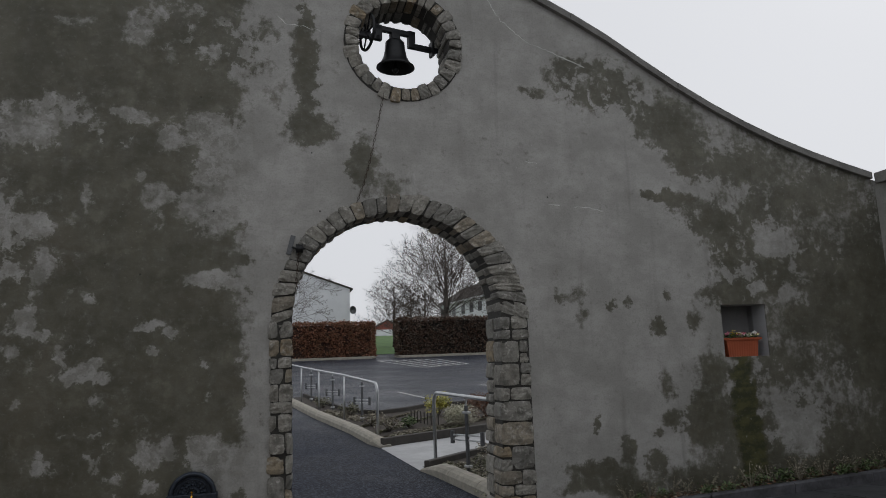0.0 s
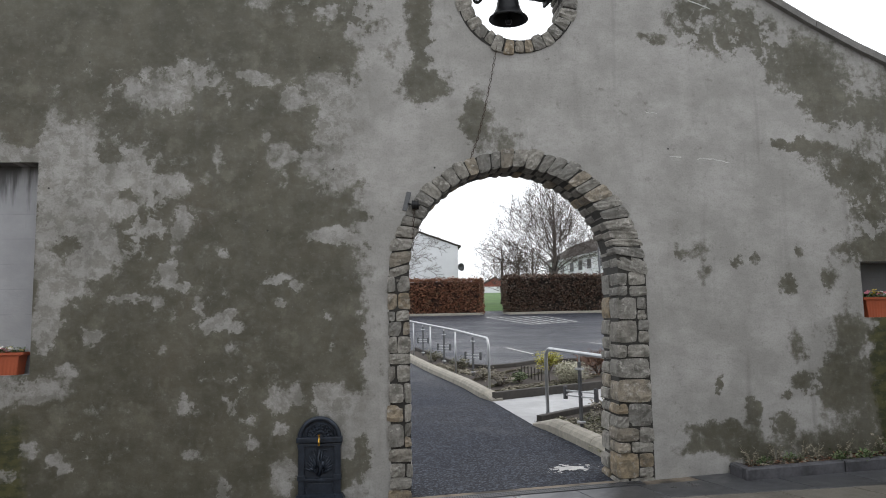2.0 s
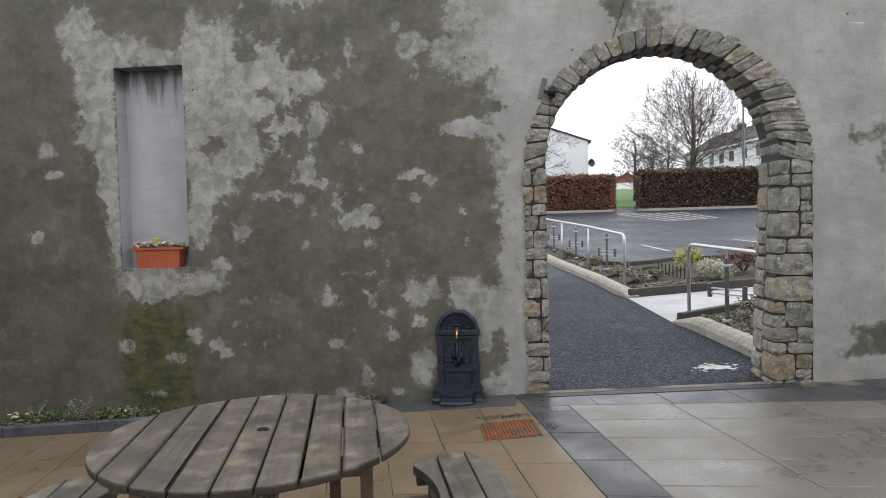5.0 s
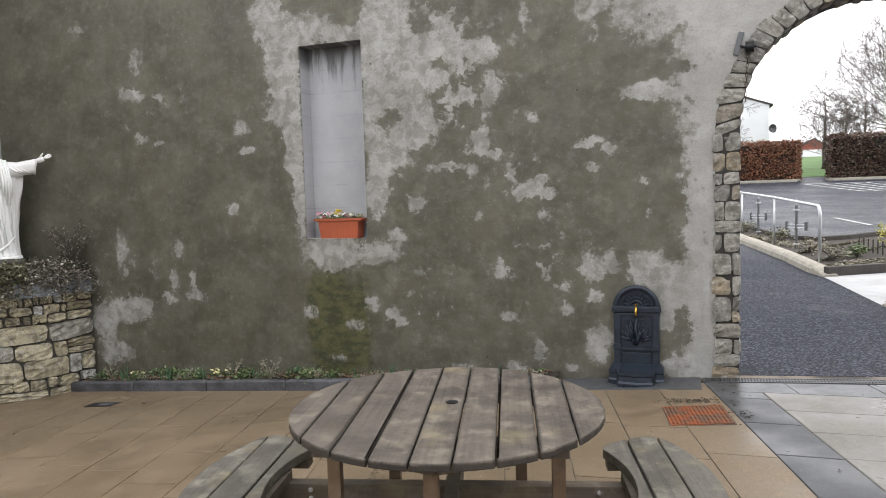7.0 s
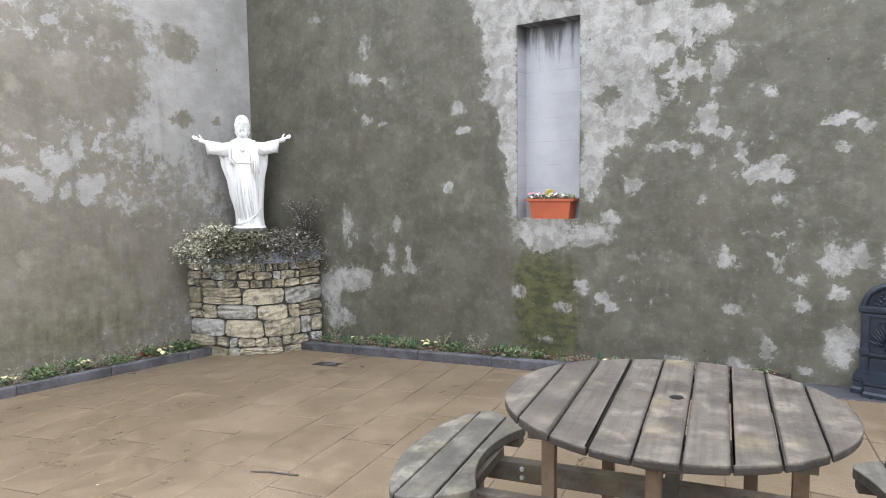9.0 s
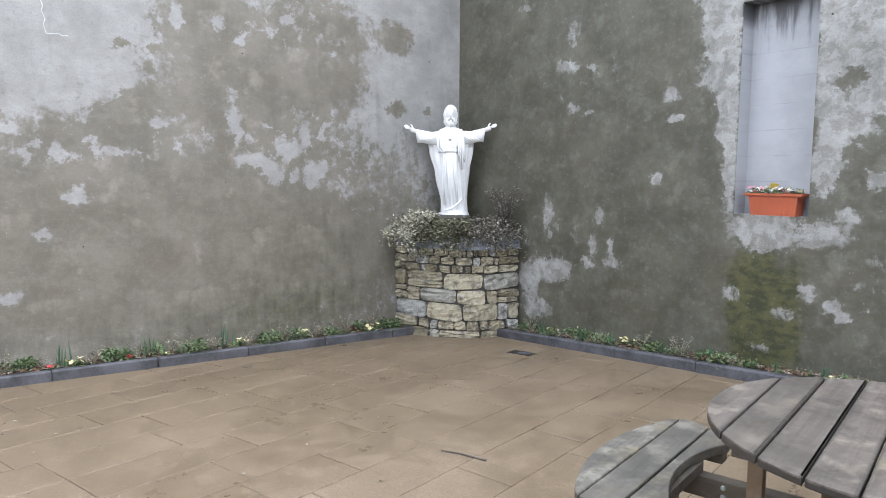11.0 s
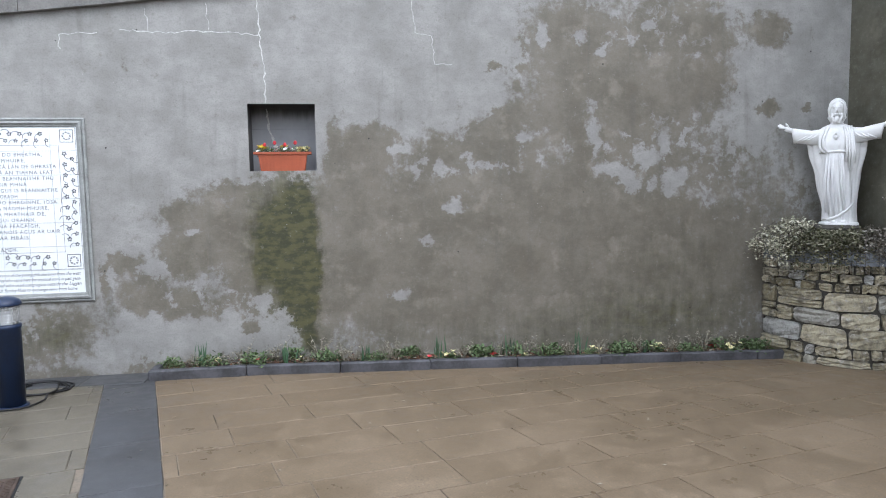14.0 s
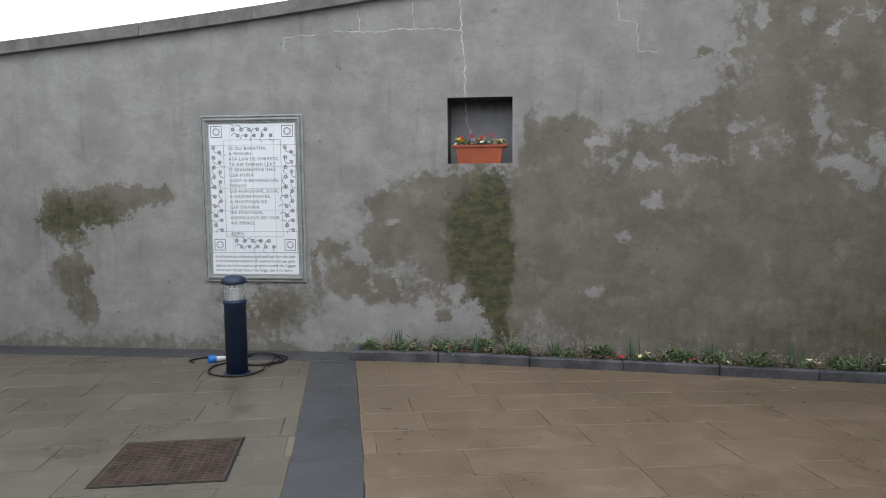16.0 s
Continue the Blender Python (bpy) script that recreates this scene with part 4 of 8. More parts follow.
def build_planter():
    rng = random.Random(5)
    home = empty("stone_planter", pose(0, 0, 0), "rounded corner planter of buff rubble stone with grey metal rim", "planter")
    z, length = -0.56, 1.75
    for h in (0.2, 0.12, 0.21, 0.17, 0.2, 0.1, 0.1, 0.1):
        s = 0.0
        while s < 0.999:
            w = rng.choice((0.13, 0.2, 0.3, 0.38, 0.44)) * rng.uniform(0.85, 1.15) * (0.55 if h < 0.11 else 1.0) / length * (1.2 if h > 0.12 else 0.9)
            e = min(1.0, s + w)
            if 1.0 - e < 0.06:
                e = 1.0
            if h > 0.15 and rng.random() < 0.35:
                zc = z + h * rng.uniform(0.4, 0.6)
                spans = ((z, zc), (zc, z + h))
            else:
                spans = ((z, z + h),)
            for k0, k1 in spans:
                j = rng.uniform(-0.008, 0.008)
                stone_block("stone", [(s, k0), (e, k0 + j), (e, k1 + j), (s, k1)], 0.12, planter_map, M_PLANTER, home, rng, proud=0.026, rough=0.024, joint=0.0085, n=6)
            s = e
        z += h
    # core behind the stones, and the metal rim
    bm = bmesh.new()
    n = 24
    ring = [planter_point(i / n, -0.02) for i in range(n + 1)]
    lo = [bm.verts.new((p.x, p.y, -0.6)) for p in ring] + [bm.verts.new((LEFT_X - 0.05, 0.05, -0.6))]
    hi = [bm.verts.new((p.x, p.y, PL_TOP)) for p in ring] + [bm.verts.new((LEFT_X - 0.05, 0.05, PL_TOP))]
    for i in range(n):
        bm.faces.new((lo[i], lo[i + 1], hi[i + 1], hi[i]))
    bm.faces.new(hi)
    part("core", bm, M_MORTAR, home)
    bm = bmesh.new()
    n = 30
    prof = ((-0.004, PL_TOP - 0.01), (0.012, PL_TOP - 0.012), (-0.012, PL_TOP + 0.19), (-0.03, PL_TOP + 0.19), (-0.03, PL_TOP))
    rows = []
    for i in range(n + 1):
        s = i / n
        rows.append([bm.verts.new((*planter_point(s, g), z)) for g, z in prof])
    for a, b in zip(rows, rows[1:]):
        for k in range(len(prof)):
            m2 = (k + 1) % len(prof)
            bm.faces.new((a[k], b[k], b[m2], a[m2]))
    bmesh.ops.recalc_face_normals(bm, faces=list(bm.faces))
    part("rim", bm, M_LEAD, home, "grey metal rim band")
    bm = bmesh.new()
    ring = [planter_point(i / n, -0.03) for i in range(n + 1)]
    edge = [bm.verts.new((p.x, p.y, PL_TOP + 0.15)) for p in ring]
    mid = bm.verts.new((LEFT_X, 0.0, PL_TOP + 0.17))
    for i in range(n):
        bm.faces.new((edge[i], edge[i + 1], mid))
    part("soil", bm, M_SOIL, home)
    return home


M_LEAD = simple("grey_metal", (0.20, 0.22, 0.245), 0.45, 0.35, vary=0.3, scale=6, bump=0.2)
build_planter()

# ---- raised beds along the walls ----


def kerb_row(name, p0, p1, inward, unit, label):
    """Edging units between two points, with soil behind towards the wall."""
    home = tagged(new(name), label, "kerb", kind="structure")
    p0, p1, inward = Vector(p0), Vector(p1), Vector(inward).normalized()
    along = (p1 - p0).normalized()
    length, s = (p1 - p0).length, 0.0
    rng = random.Random(len(name))
    while s < length - 0.02:
        e = min(length, s + unit)
        bm = bmesh.new()
        rows = []
        wig = rng.uniform(-0.006, 0.006)
        for d in (s + 0.004, s + 0.018, e - 0.018, e - 0.004):
            c = p0 + along * d
            k = 0.006 if d in (s + 0.004, e - 0.004) else 0.0
            row = []
            for off, up in ((0.0 + k + wig, -0.06), (0.0 + k + wig, 0.085 - k), (0.012 + wig, 0.1 - k), (0.07 + wig, 0.1 - k), (0.08 - k + wig, 0.088), (0.08 - k + wig, -0.06)):
                q = c + inward * off
                row.append(bm.verts.new((q.x, q.y, floor_z(q.x, q.y) + up)))
            rows.append(row)
        for a, b in zip(rows, rows[1:]):
            for k in range(5):
                bm.faces.new((a[k], b[k], b[k + 1], a[k + 1]))
        bm.faces.new(rows[0])
        bm.faces.new(rows[-1][::-1])
        bmesh.ops.recalc_face_normals(bm, faces=list(bm.faces))
        part("kerb_stone", bm, M_KERB, home)
        s = e
    return home


def soil_strip(name, p0, p1, inward, width, label):
    p0, p1, inward = Vector(p0), Vector(p1), Vector(inward).normalized()
    bm = bmesh.new()
    n = max(8, int((p1 - p0).length / 0.06))
    rows = []
    for i in range(n + 1):
        c = p0 + (p1 - p0) * (i / n)
        row = []
        for k in range(6):
            q = c + inward * (0.075 + (width - 0.07) * k / 5)
            row.append(bm.verts.new((q.x, q.y, floor_z(q.x, q.y) + 0.07 + 0.035 * noise.noise((q.x * 7, q.y * 7, 2.0)) + 0.015 * noise.noise((q.x * 25, q.y * 25, 5.0)))))
        rows.append(row)
    for a, b in zip(rows, rows[1:]):
        for k in range(5):
            bm.faces.new((a[k], b[k], b[k + 1], a[k + 1]))
    bmesh.ops.recalc_face_normals(bm, faces=list(bm.faces))
    return tagged(link(name, bm, M_SOIL, smooth=True), label, "soil", kind="structure")


KERB_W = ((LEFT_X + 0.40, -7.78), (LEFT_X + 0.40, -0.98))
KERB_N = ((-6.62, -0.36), (-1.28, -0.36))
KERB_E = ((3.1, -0.32), (RIGHT_X, -0.34))
kerb_row("kerb_west", *KERB_W, (-1, 0), 0.92, "dark concrete edging of the bed along the side wall")
kerb_row("kerb_north", *KERB_N, (0, 1), 0.92, "dark concrete edging of the bed along the gate wall")
kerb_row("kerb_east", *KERB_E, (0, 1), 0.92, "dark concrete edging of the bed beside the gate")
kerb_row("kerb_end", (LEFT_X + 0.06, -7.78), (LEFT_X + 0.32, -7.78), (0, 1), 0.4, "dark concrete end of the bed edging")
kerb_row("kerb_end", (3.1, -0.02), (3.1, -0.24), (1, 0), 0.4, "dark concrete end of the bed edging")
soil_strip("soil_west", *KERB_W, (-1, 0), 0.40, "dark soil in the narrow bed")
soil_strip("soil_north", *KERB_N, (0, 1), 0.37, "dark soil in the narrow bed")
soil_strip("soil_east", *KERB_E, (0, 1), 0.34, "dark soil in the narrow bed")

# ---- outside ----


def asphalt_material():
    m = Mat("asphalt", 0.7)
    n1, n2 = m.noise(0.5, 4.0, 0.6), m.noise(90.0, 3.0, 0.7)
    n3 = m.noise(4.0, 5.0, 0.6)
    col = m.mix(m.span(n1, 0.35, 0.65), (0.007, 0.0095, 0.017), (0.018, 0.022, 0.034))
    col = m.mix(m.span(n3, 0.5, 0.75, 0.0, 0.3), col, (0.038, 0.043, 0.055))
    stones = m.node("ShaderNodeTexVoronoi", Vector=m.coord, Scale=64.0).outputs["Color"]
    pick = m.node("ShaderNodeSeparateXYZ", Vector=stones).outputs[0]
    col = m.mix(m.span(pick, 0.55, 0.95, 0.0, 0.8), col, (0.080, 0.090, 0.115))
    col = m.mix(m.span(pick, 0.0, 0.3, 0.8, 0.0), col, (0.006, 0.006, 0.008))
    col = m.mix(m.span(m.noise(1.1, 2.0), 0.62, 0.72, 0.0, 0.25), col, (0.11, 0.113, 0.12))
    m.colour(col)
    m.bsdf.inputs["Specular IOR Level"].default_value = 0.22
    m.rough(m.math("ADD", m.span(n1, 0.3, 0.7, -0.1, 0.1), m.span(m.node("ShaderNodeSeparateXYZ", Vector=m.coord).outputs[1], 5.0, 13.0, 0.8, 0.45)))
    m.bump(m.math("ADD", n2, pick), 0.8, 0.008)
    return m.mat


M_ASPHALT = asphalt_material()
bm = bmesh.new()
gx = [-400, -150, -60, -30, -15] + [-9 + i for i in range(30)] + [24, 30, 45, 70, 150, 400]
gy = [-400, -100, -40, -20, -12.9, -6, -0.3, 0.1, 0.6] + [1 + 0.5 * i for i in range(12)] + [7 + i for i in range(40)] + [48 + 3 * i for i in range(16)] + [120, 200, 400]


def ground_z(x, y):
    if y < 0.3 and LEFT_X - 0.4 < x < RIGHT_X + 0.4:
        return outside_z(x, 0.0) - 0.8 if y < 0.0 else outside_z(x, 0.0) - 0.004
    return outside_z(max(min(x, 12), -6), max(y, 0.0)) - (0.3 if y < 0 else 0.0)


gv = [[bm.verts.new((x, y, ground_z(x, y))) for y in gy] for x in gx]
for i in range(len(gx) - 1):
    for j in range(len(gy) - 1):
        bm.faces.new((gv[i][j], gv[i + 1][j], gv[i + 1][j + 1], gv[i][j + 1]))
ground = tagged(link("ground", bm, M_ASPHALT), "damp grey asphalt of the path and car park", "ground", kind="structure")


def drape(name, outline_rows, lift, material, label, category, kind="structure"):
    """A sheet laid on the outside ground between two lines of points."""
    bm = bmesh.new()
    a, b = outline_rows
    rows = []
    for (x0, y0), (x1, y1) in zip(a, b):
        rows.append([bm.verts.new((x0 + (x1 - x0) * k / 4, y0 + (y1 - y0) * k / 4, outside_z(x0 + (x1 - x0) * k / 4, y0 + (y1 - y0) * k / 4) + lift)) for k in range(5)])
    for p, q in zip(rows, rows[1:]):
        for k in range(4):
            bm.faces.new((p[k], p[k + 1], q[k + 1], q[k]))
    bmesh.ops.recalc_face_normals(bm, faces=list(bm.faces))
    return tagged(link(name, bm, material), label, category, kind=kind)


M_CONC = simple("pale_concrete", (0.36, 0.365, 0.37), 0.75, vary=0.2, scale=2.5, bump=0.25)
M_KERB_PALE = simple("kerb_concrete", (0.30, 0.28, 0.235), 0.85, vary=0.25, scale=8, bump=0.5)
M_STEEL = simple("galvanised_steel", (0.52, 0.53, 0.54), 0.42, 0.75, vary=0.15, scale=12, bump=0.1)
M_DARKSTEEL = simple("weathered_steel", (0.11, 0.113, 0.118), 0.5, 0.6, vary=0.2, scale=10, bump=0.2)
M_TIMBER_EDGE = simple("dark_timber", (0.05, 0.045, 0.04), 0.85, vary=0.3, scale=10, bump=0.4)
M_LINE = simple("road_paint", (0.55, 0.55, 0.54), 0.8, vary=0.35, scale=6, bump=0.2)
M_WHITEWALL = simple("white_render", (0.80, 0.815, 0.83), 0.9, vary=0.08, scale=0.6, bump=0.2)
M_SLATE = simple("slate_roof", (0.06, 0.05, 0.043), 0.92, vary=0.3, scale=3.0, bump=0.5)
M_REDBRICK = simple("red_brick", (0.32, 0.10, 0.07), 0.9, vary=0.25, scale=5.0, bump=0.4)
M_GLASSDARK = simple("window_glass", (0.03, 0.035, 0.04), 0.08, vary=0.2, scale=1.0, bump=0.0)
M_FRAMEDARK = simple("window_frame", (0.10, 0.095, 0.09), 0.6, vary=0.2)
M_BARK = simple("bark", (0.095, 0.08, 0.069), 0.9, vary=0.3, scale=6, bump=0.5)


def grass_material():
    m = Mat("grass", 0.9)
    n1, n2 = m.noise(0.8, 5.0, 0.6), m.noise(25.0, 4.0, 0.7)
    col = m.mix(m.span(n1, 0.3, 0.7), (0.055, 0.12, 0.03), (0.10, 0.19, 0.05))
    m.colour(m.mix(m.span(n2, 0.4, 0.7, 0.0, 0.5), col, (0.05, 0.09, 0.025)))
    m.bump(n2, 0.6, 0.02)
    return m.mat


def leaf_material(name, cols, rough=0.6):
    """Foliage whose small leaves differ from one another."""
    m = Mat(name, rough)
    r = m.island()
    col = m.mix(m.span(r, 0.0, 0.5, smooth=False), cols[0], cols[1])
    col = m.mix(m.span(r, 0.5, 1.0, smooth=False), col, cols[2])
    m.colour(m.mix(m.span(m.noise(18.0, 3.0), 0.35, 0.7, 0.0, 0.4), col, tuple(c * 0.55 for c in cols[0])))
    return m.mat


M_GRASS = grass_material()
M_BEECH = leaf_material("beech_hedge_leaves", ((0.15, 0.06, 0.035), (0.42, 0.19, 0.11), (0.16, 0.12, 0.07)))
M_DARKHEDGE = leaf_material("dark_hedge_leaves", ((0.025, 0.017, 0.012), (0.16, 0.08, 0.05), (0.26, 0.23, 0.19)))
M_GREEN = leaf_material("green_leaves", ((0.06, 0.10, 0.035), (0.11, 0.17, 0.065), (0.20, 0.24, 0.12)))
M_OLIVE = leaf_material("cotoneaster_leaves", ((0.05, 0.055, 0.024), (0.15, 0.148, 0.08), (0.40, 0.38, 0.28)))
M_TWIGGY = leaf_material("bleached_winter_leaves", ((0.05, 0.045, 0.03), (0.17, 0.15, 0.11), (0.58, 0.55, 0.49)))
M_CREAM = leaf_material("variegated_leaves", ((0.66, 0.64, 0.52), (0.54, 0.52, 0.40), (0.24, 0.25, 0.15)))
M_YELLOWLEAF = leaf_material("yellow_leaves", ((0.42, 0.38, 0.06), (0.55, 0.50, 0.10), (0.25, 0.27, 0.06)))
M_RUST = leaf_material("russet_leaves", ((0.14, 0.06, 0.03), (0.22, 0.10, 0.05), (0.10, 0.05, 0.03)))
M_DRYSTEM = leaf_material("dry_stems", ((0.17, 0.15, 0.105), (0.34, 0.31, 0.24), (0.10, 0.09, 0.058)))
PETALS = {k: simple("petal_" + k, c, 0.55, vary=0.15, scale=60, bump=0.0) for k, c in
          {"white": (0.78, 0.77, 0.74), "yellow": (0.78, 0.60, 0.06), "cream": (0.74, 0.68, 0.36), "red": (0.60, 0.04, 0.05), "pink": (0.62, 0.22, 0.28)}.items()}


def add_leaf(bm, at, length, width, rng, up=0.4, fold=0.25):
    """A small pointed leaf of four triangles, turned at random."""
    yaw, pitch = rng.uniform(0, 2 * math.pi), rng.uniform(-0.5, 1.0) * up * 2
    d = Vector((math.cos(yaw) * math.cos(pitch), math.sin(yaw) * math.cos(pitch), math.sin(pitch)))
    s = d.cross(Vector((0, 0, 1)))
    s = s.normalized() if s.length > 0.05 else Vector((1, 0, 0))
    n = s.cross(d)
    s = (s + n * rng.uniform(-0.7, 0.7)).normalized()
    p = Vector(at)
    a = bm.verts.new(p)
    b = bm.verts.new(p + d * length * 0.5 + s * width * 0.5 + n * width * fold)
    c = bm.verts.new(p + d * length)
    e = bm.verts.new(p + d * length * 0.5 - s * width * 0.5 + n * width * fold)
    m = bm.verts.new(p + d * length * 0.5)
    bm.faces.new((a, b, m))
    bm.faces.new((b, c, m))
    bm.faces.new((c, e, m))
    bm.faces.new((e, a, m))


def add_flower(bm, at, r, rng, petals=5):
    """An open flower of cupped petals."""
    p = Vector(at)
    tilt = Euler((rng.uniform(-0.7, 0.7), rng.uniform(-0.7, 0.7), rng.uniform(0, 6))).to_matrix()
    c = bm.verts.new(p)
    for k in range(petals):
        a0, a1 = 2 * math.pi * (k - 0.46) / petals, 2 * math.pi * (k + 0.46) / petals
        am = (a0 + a1) / 2
        v0 = bm.verts.new(p + tilt @ Vector((math.cos(a0) * r * 0.75, math.sin(a0) * r * 0.75, r * 0.2)))
        v1 = bm.verts.new(p + tilt @ Vector((math.cos(am) * r, math.sin(am) * r, r * 0.28)))
        v2 = bm.verts.new(p + tilt @ Vector((math.cos(a1) * r * 0.75, math.sin(a1) * r * 0.75, r * 0.2)))
        bm.faces.new((c, v0, v1))
        bm.faces.new((c, v1, v2))


# ---- path, beds and rails beyond the gate ----
KERB_A = [(1.74, 5.42), (1.60, 6.0), (1.44, 7.35), (1.2, 8.7), (0.92, 10.2), (0.6, 12.3), (0.2, 15.0)]
KERB_B = [(1.93, 3.1), (2.03, 2.6), (2.12, 1.9), (2.2, 1.2), (2.24, 0.6)]


def kerb_stones(name, line, width, height, unit, label, side=1):
    """Half-round concrete kerb units along a line, the last one dipping to the ground."""
    home = tagged(new(name), label, "kerb", kind="structure")
    pts, dist = [Vector(p) for p in line], [0.0]
    for a, b in zip(pts, pts[1:]):
        dist.append(dist[-1] + (b - a).length)

    def at(s):
        s = min(max(s, 0.0), dist[-1])
        for i in range(len(pts) - 1):
            if s <= dist[i + 1]:
                return pts[i] + (pts[i + 1] - pts[i]) * ((s - dist[i]) / (dist[i + 1] - dist[i]))
        return pts[-1]

    s = 0.0
    while s < dist[-1] - 0.05:
        e = min(dist[-1], s + unit)
        bm = bmesh.new()
        rows = []
        for k in range(5):
            d = s + 0.006 + (e - s - 0.012) * k / 4
            c = at(d)
            t = (at(d + 0.05) - at(d - 0.05)).normalized()
            nrm = Vector((t.y, -t.x)) * side
            dip = height * (0.25 + 0.75 * min(1.0, d / 0.5))
            row = []
            for off, up in ((0.0, -0.05), (0.0, dip * 0.55), (width * 0.16, dip * 0.85), (width * 0.4, dip), (width * 0.85, dip), (width, dip * 0.9), (width, -0.05)):
                q = c + nrm * off
                row.append(bm.verts.new((q.x, q.y, outside_z(q.x, q.y) + up)))
            rows.append(row)
        for a, b in zip(rows, rows[1:]):
            for k in range(6):
                bm.faces.new((a[k], b[k], b[k + 1], a[k + 1]))
        bm.faces.new(rows[0])
        bm.faces.new(rows[-1][::-1])
        bmesh.ops.recalc_face_normals(bm, faces=list(bm.faces))
        part("kerb_stone", bm, M_KERB_PALE, home)
        s = e
    return home


kerb_stones("kerb_path_far", KERB_A, 0.2, 0.15, 0.9, "pale half-round concrete kerb along the path bed", 1)
kerb_stones("kerb_path_near", KERB_B, 0.2, 0.15, 0.9, "pale half-round concrete kerb beside the gate", -1)
drape("cross_path", ([(1.74, 5.42), (2.3, 5.72), (2.85, 6.0), (4.2, 6.62), (7.0, 8.0), (12.0, 10.5)], [(1.93, 3.1), (2.3, 3.42), (2.7, 3.68), (3.4, 4.13), (6.2, 5.6), (11.2, 8.1)]), 0.008, M_CONC, "smooth pale concrete cross path", "path")
drape("soil_far", ([(1.74, 5.5), (1.6, 6.2), (1.45, 7.4), (1.22, 8.7), (0.95, 10.2), (0.62, 12.3), (0.25, 15.0)],
                   [(12.0, 10.6), (9.0, 10.9), (6.0, 11.2), (3.7, 10.9), (2.4, 9.95), (1.64, 11.3), (0.9, 15.4)]), 0.05, M_SOIL, "dark planted soil beside the path", "soil")
drape("soil_near", ([(1.96, 3.12), (2.05, 2.6), (2.14, 1.9), (2.22, 1.2), (2.26, 0.44)], [(2.0, 3.15), (3.0, 3.78), (4.5, 4.6), (6.0, 4.6), (6.0, 0.44)]), 0.05, M_SOIL, "dark planted soil beside the gate", "soil")


def edging(name, line, width, height, material, label):
    bm = bmesh.new()
    rows = []
    for i, (x, y) in enumerate(line):
        a, b = Vector(line[max(0, i - 1)]), Vector(line[min(len(line) - 1, i + 1)])
        t = (b - a).normalized()
        nrm = Vector((-t.y, t.x))
        row = []
        for off, up in ((-width / 2, -0.05), (-width / 2, height - 0.01), (-width / 2 + 0.01, height), (width / 2 - 0.01, height), (width / 2, height - 0.01), (width / 2, -0.05)):
            q = Vector((x, y)) + nrm * off
            row.append(bm.verts.new((q.x, q.y, outside_z(q.x, q.y) + up)))
        rows.append(row)
    for a, b in zip(rows, rows[1:]):
        for k in range(5):
            bm.faces.new((a[k], b[k], b[k + 1], a[k + 1]))
    bm.faces.new(rows[0])
    bm.faces.new(rows[-1][::-1])
    bmesh.ops.recalc_face_normals(bm, faces=list(bm.faces))
    return tagged(link(name, bm, material), label, "edging", kind="structure")


edging("bed_edging", [(1.78, 5.5), (2.3, 5.78), (2.85, 6.06), (4.2, 6.68), (7.0, 8.06), (12.0, 10.56)], 0.09, 0.15, M_TIMBER_EDGE, "dark edging between bed and cross path")
edging("bed_edging", [(2.02, 3.08), (2.7, 3.6), (3.4, 4.07), (6.2, 5.5)], 0.09, 0.13, M_TIMBER_EDGE, "dark edging between bed and cross path")
edging("bed_edging", [(0.9, 15.4), (1.64, 11.3), (2.0, 10.3), (2.4, 9.95), (3.05, 10.3), (3.7, 10.9), (6.0, 11.3), (12.0, 10.9)], 0.09, 0.14, M_TIMBER_EDGE, "dark edging between bed and car park")


def handrail(line, posts, height, label):
    """A galvanised tube rail bent down at its end, on upright posts."""
    x0, y0 = line[0]
    home = empty("handrail", pose(x0, y0, outside_z(x0, y0)), label, "handrail", "path handrails")
    o = Vector((x0, y0, outside_z(x0, y0)))
    top = [Vector((x, y, outside_z(x, y) + height)) for x, y in line]
    d = (top[1] - top[0]).normalized()
    pts = [o + Vector((0, 0, 0.0)), Vector((x0, y0, top[0].z - 0.16))]
    for k in range(1, 6):
        t = k / 5 * math.pi / 2
        pts.append(Vector((x0, y0, top[0].z - 0.16)) + d * 0.16 * (1 - math.cos(t)) + Vector((0, 0, 0.16 * math.sin(t))))
    pts += top[1:]
    part("rail", tube([p - o for p in pts], 0.025, 10), M_STEEL, home, smooth=True)
    for x, y in posts:
        for i in range(len(line) - 1):
            a, b = Vector(line[i]), Vector(line[i + 1])
            t = (Vector((x, y)) - a).dot(b - a) / (b - a).length_squared
            if 0 <= t <= 1:
                z1 = top[i].z + (top[i + 1].z - top[i].z) * t
        z0 = outside_z(x, y)
        part("post", tube([Vector((x, y, z0)) - o, Vector((x, y, z1)) - o], 0.02, 10), M_STEEL, home, smooth=True)
    return home


handrail([(1.80, 6.1), (1.5, 9.1), (1.1, 11.5), (0.75, 13.6), (0.3, 16.5)], [(1.5, 9.1), (1.1, 11.5), (0.75, 13.6)], 1.02, "galvanised tube handrail along the rising path")
handrail([(2.22, 3.42), (2.36, 2.4), (2.46, 1.6), (2.5, 0.75)], [(2.5, 0.75)], 1.0, "galvanised tube handrail beside the gate")


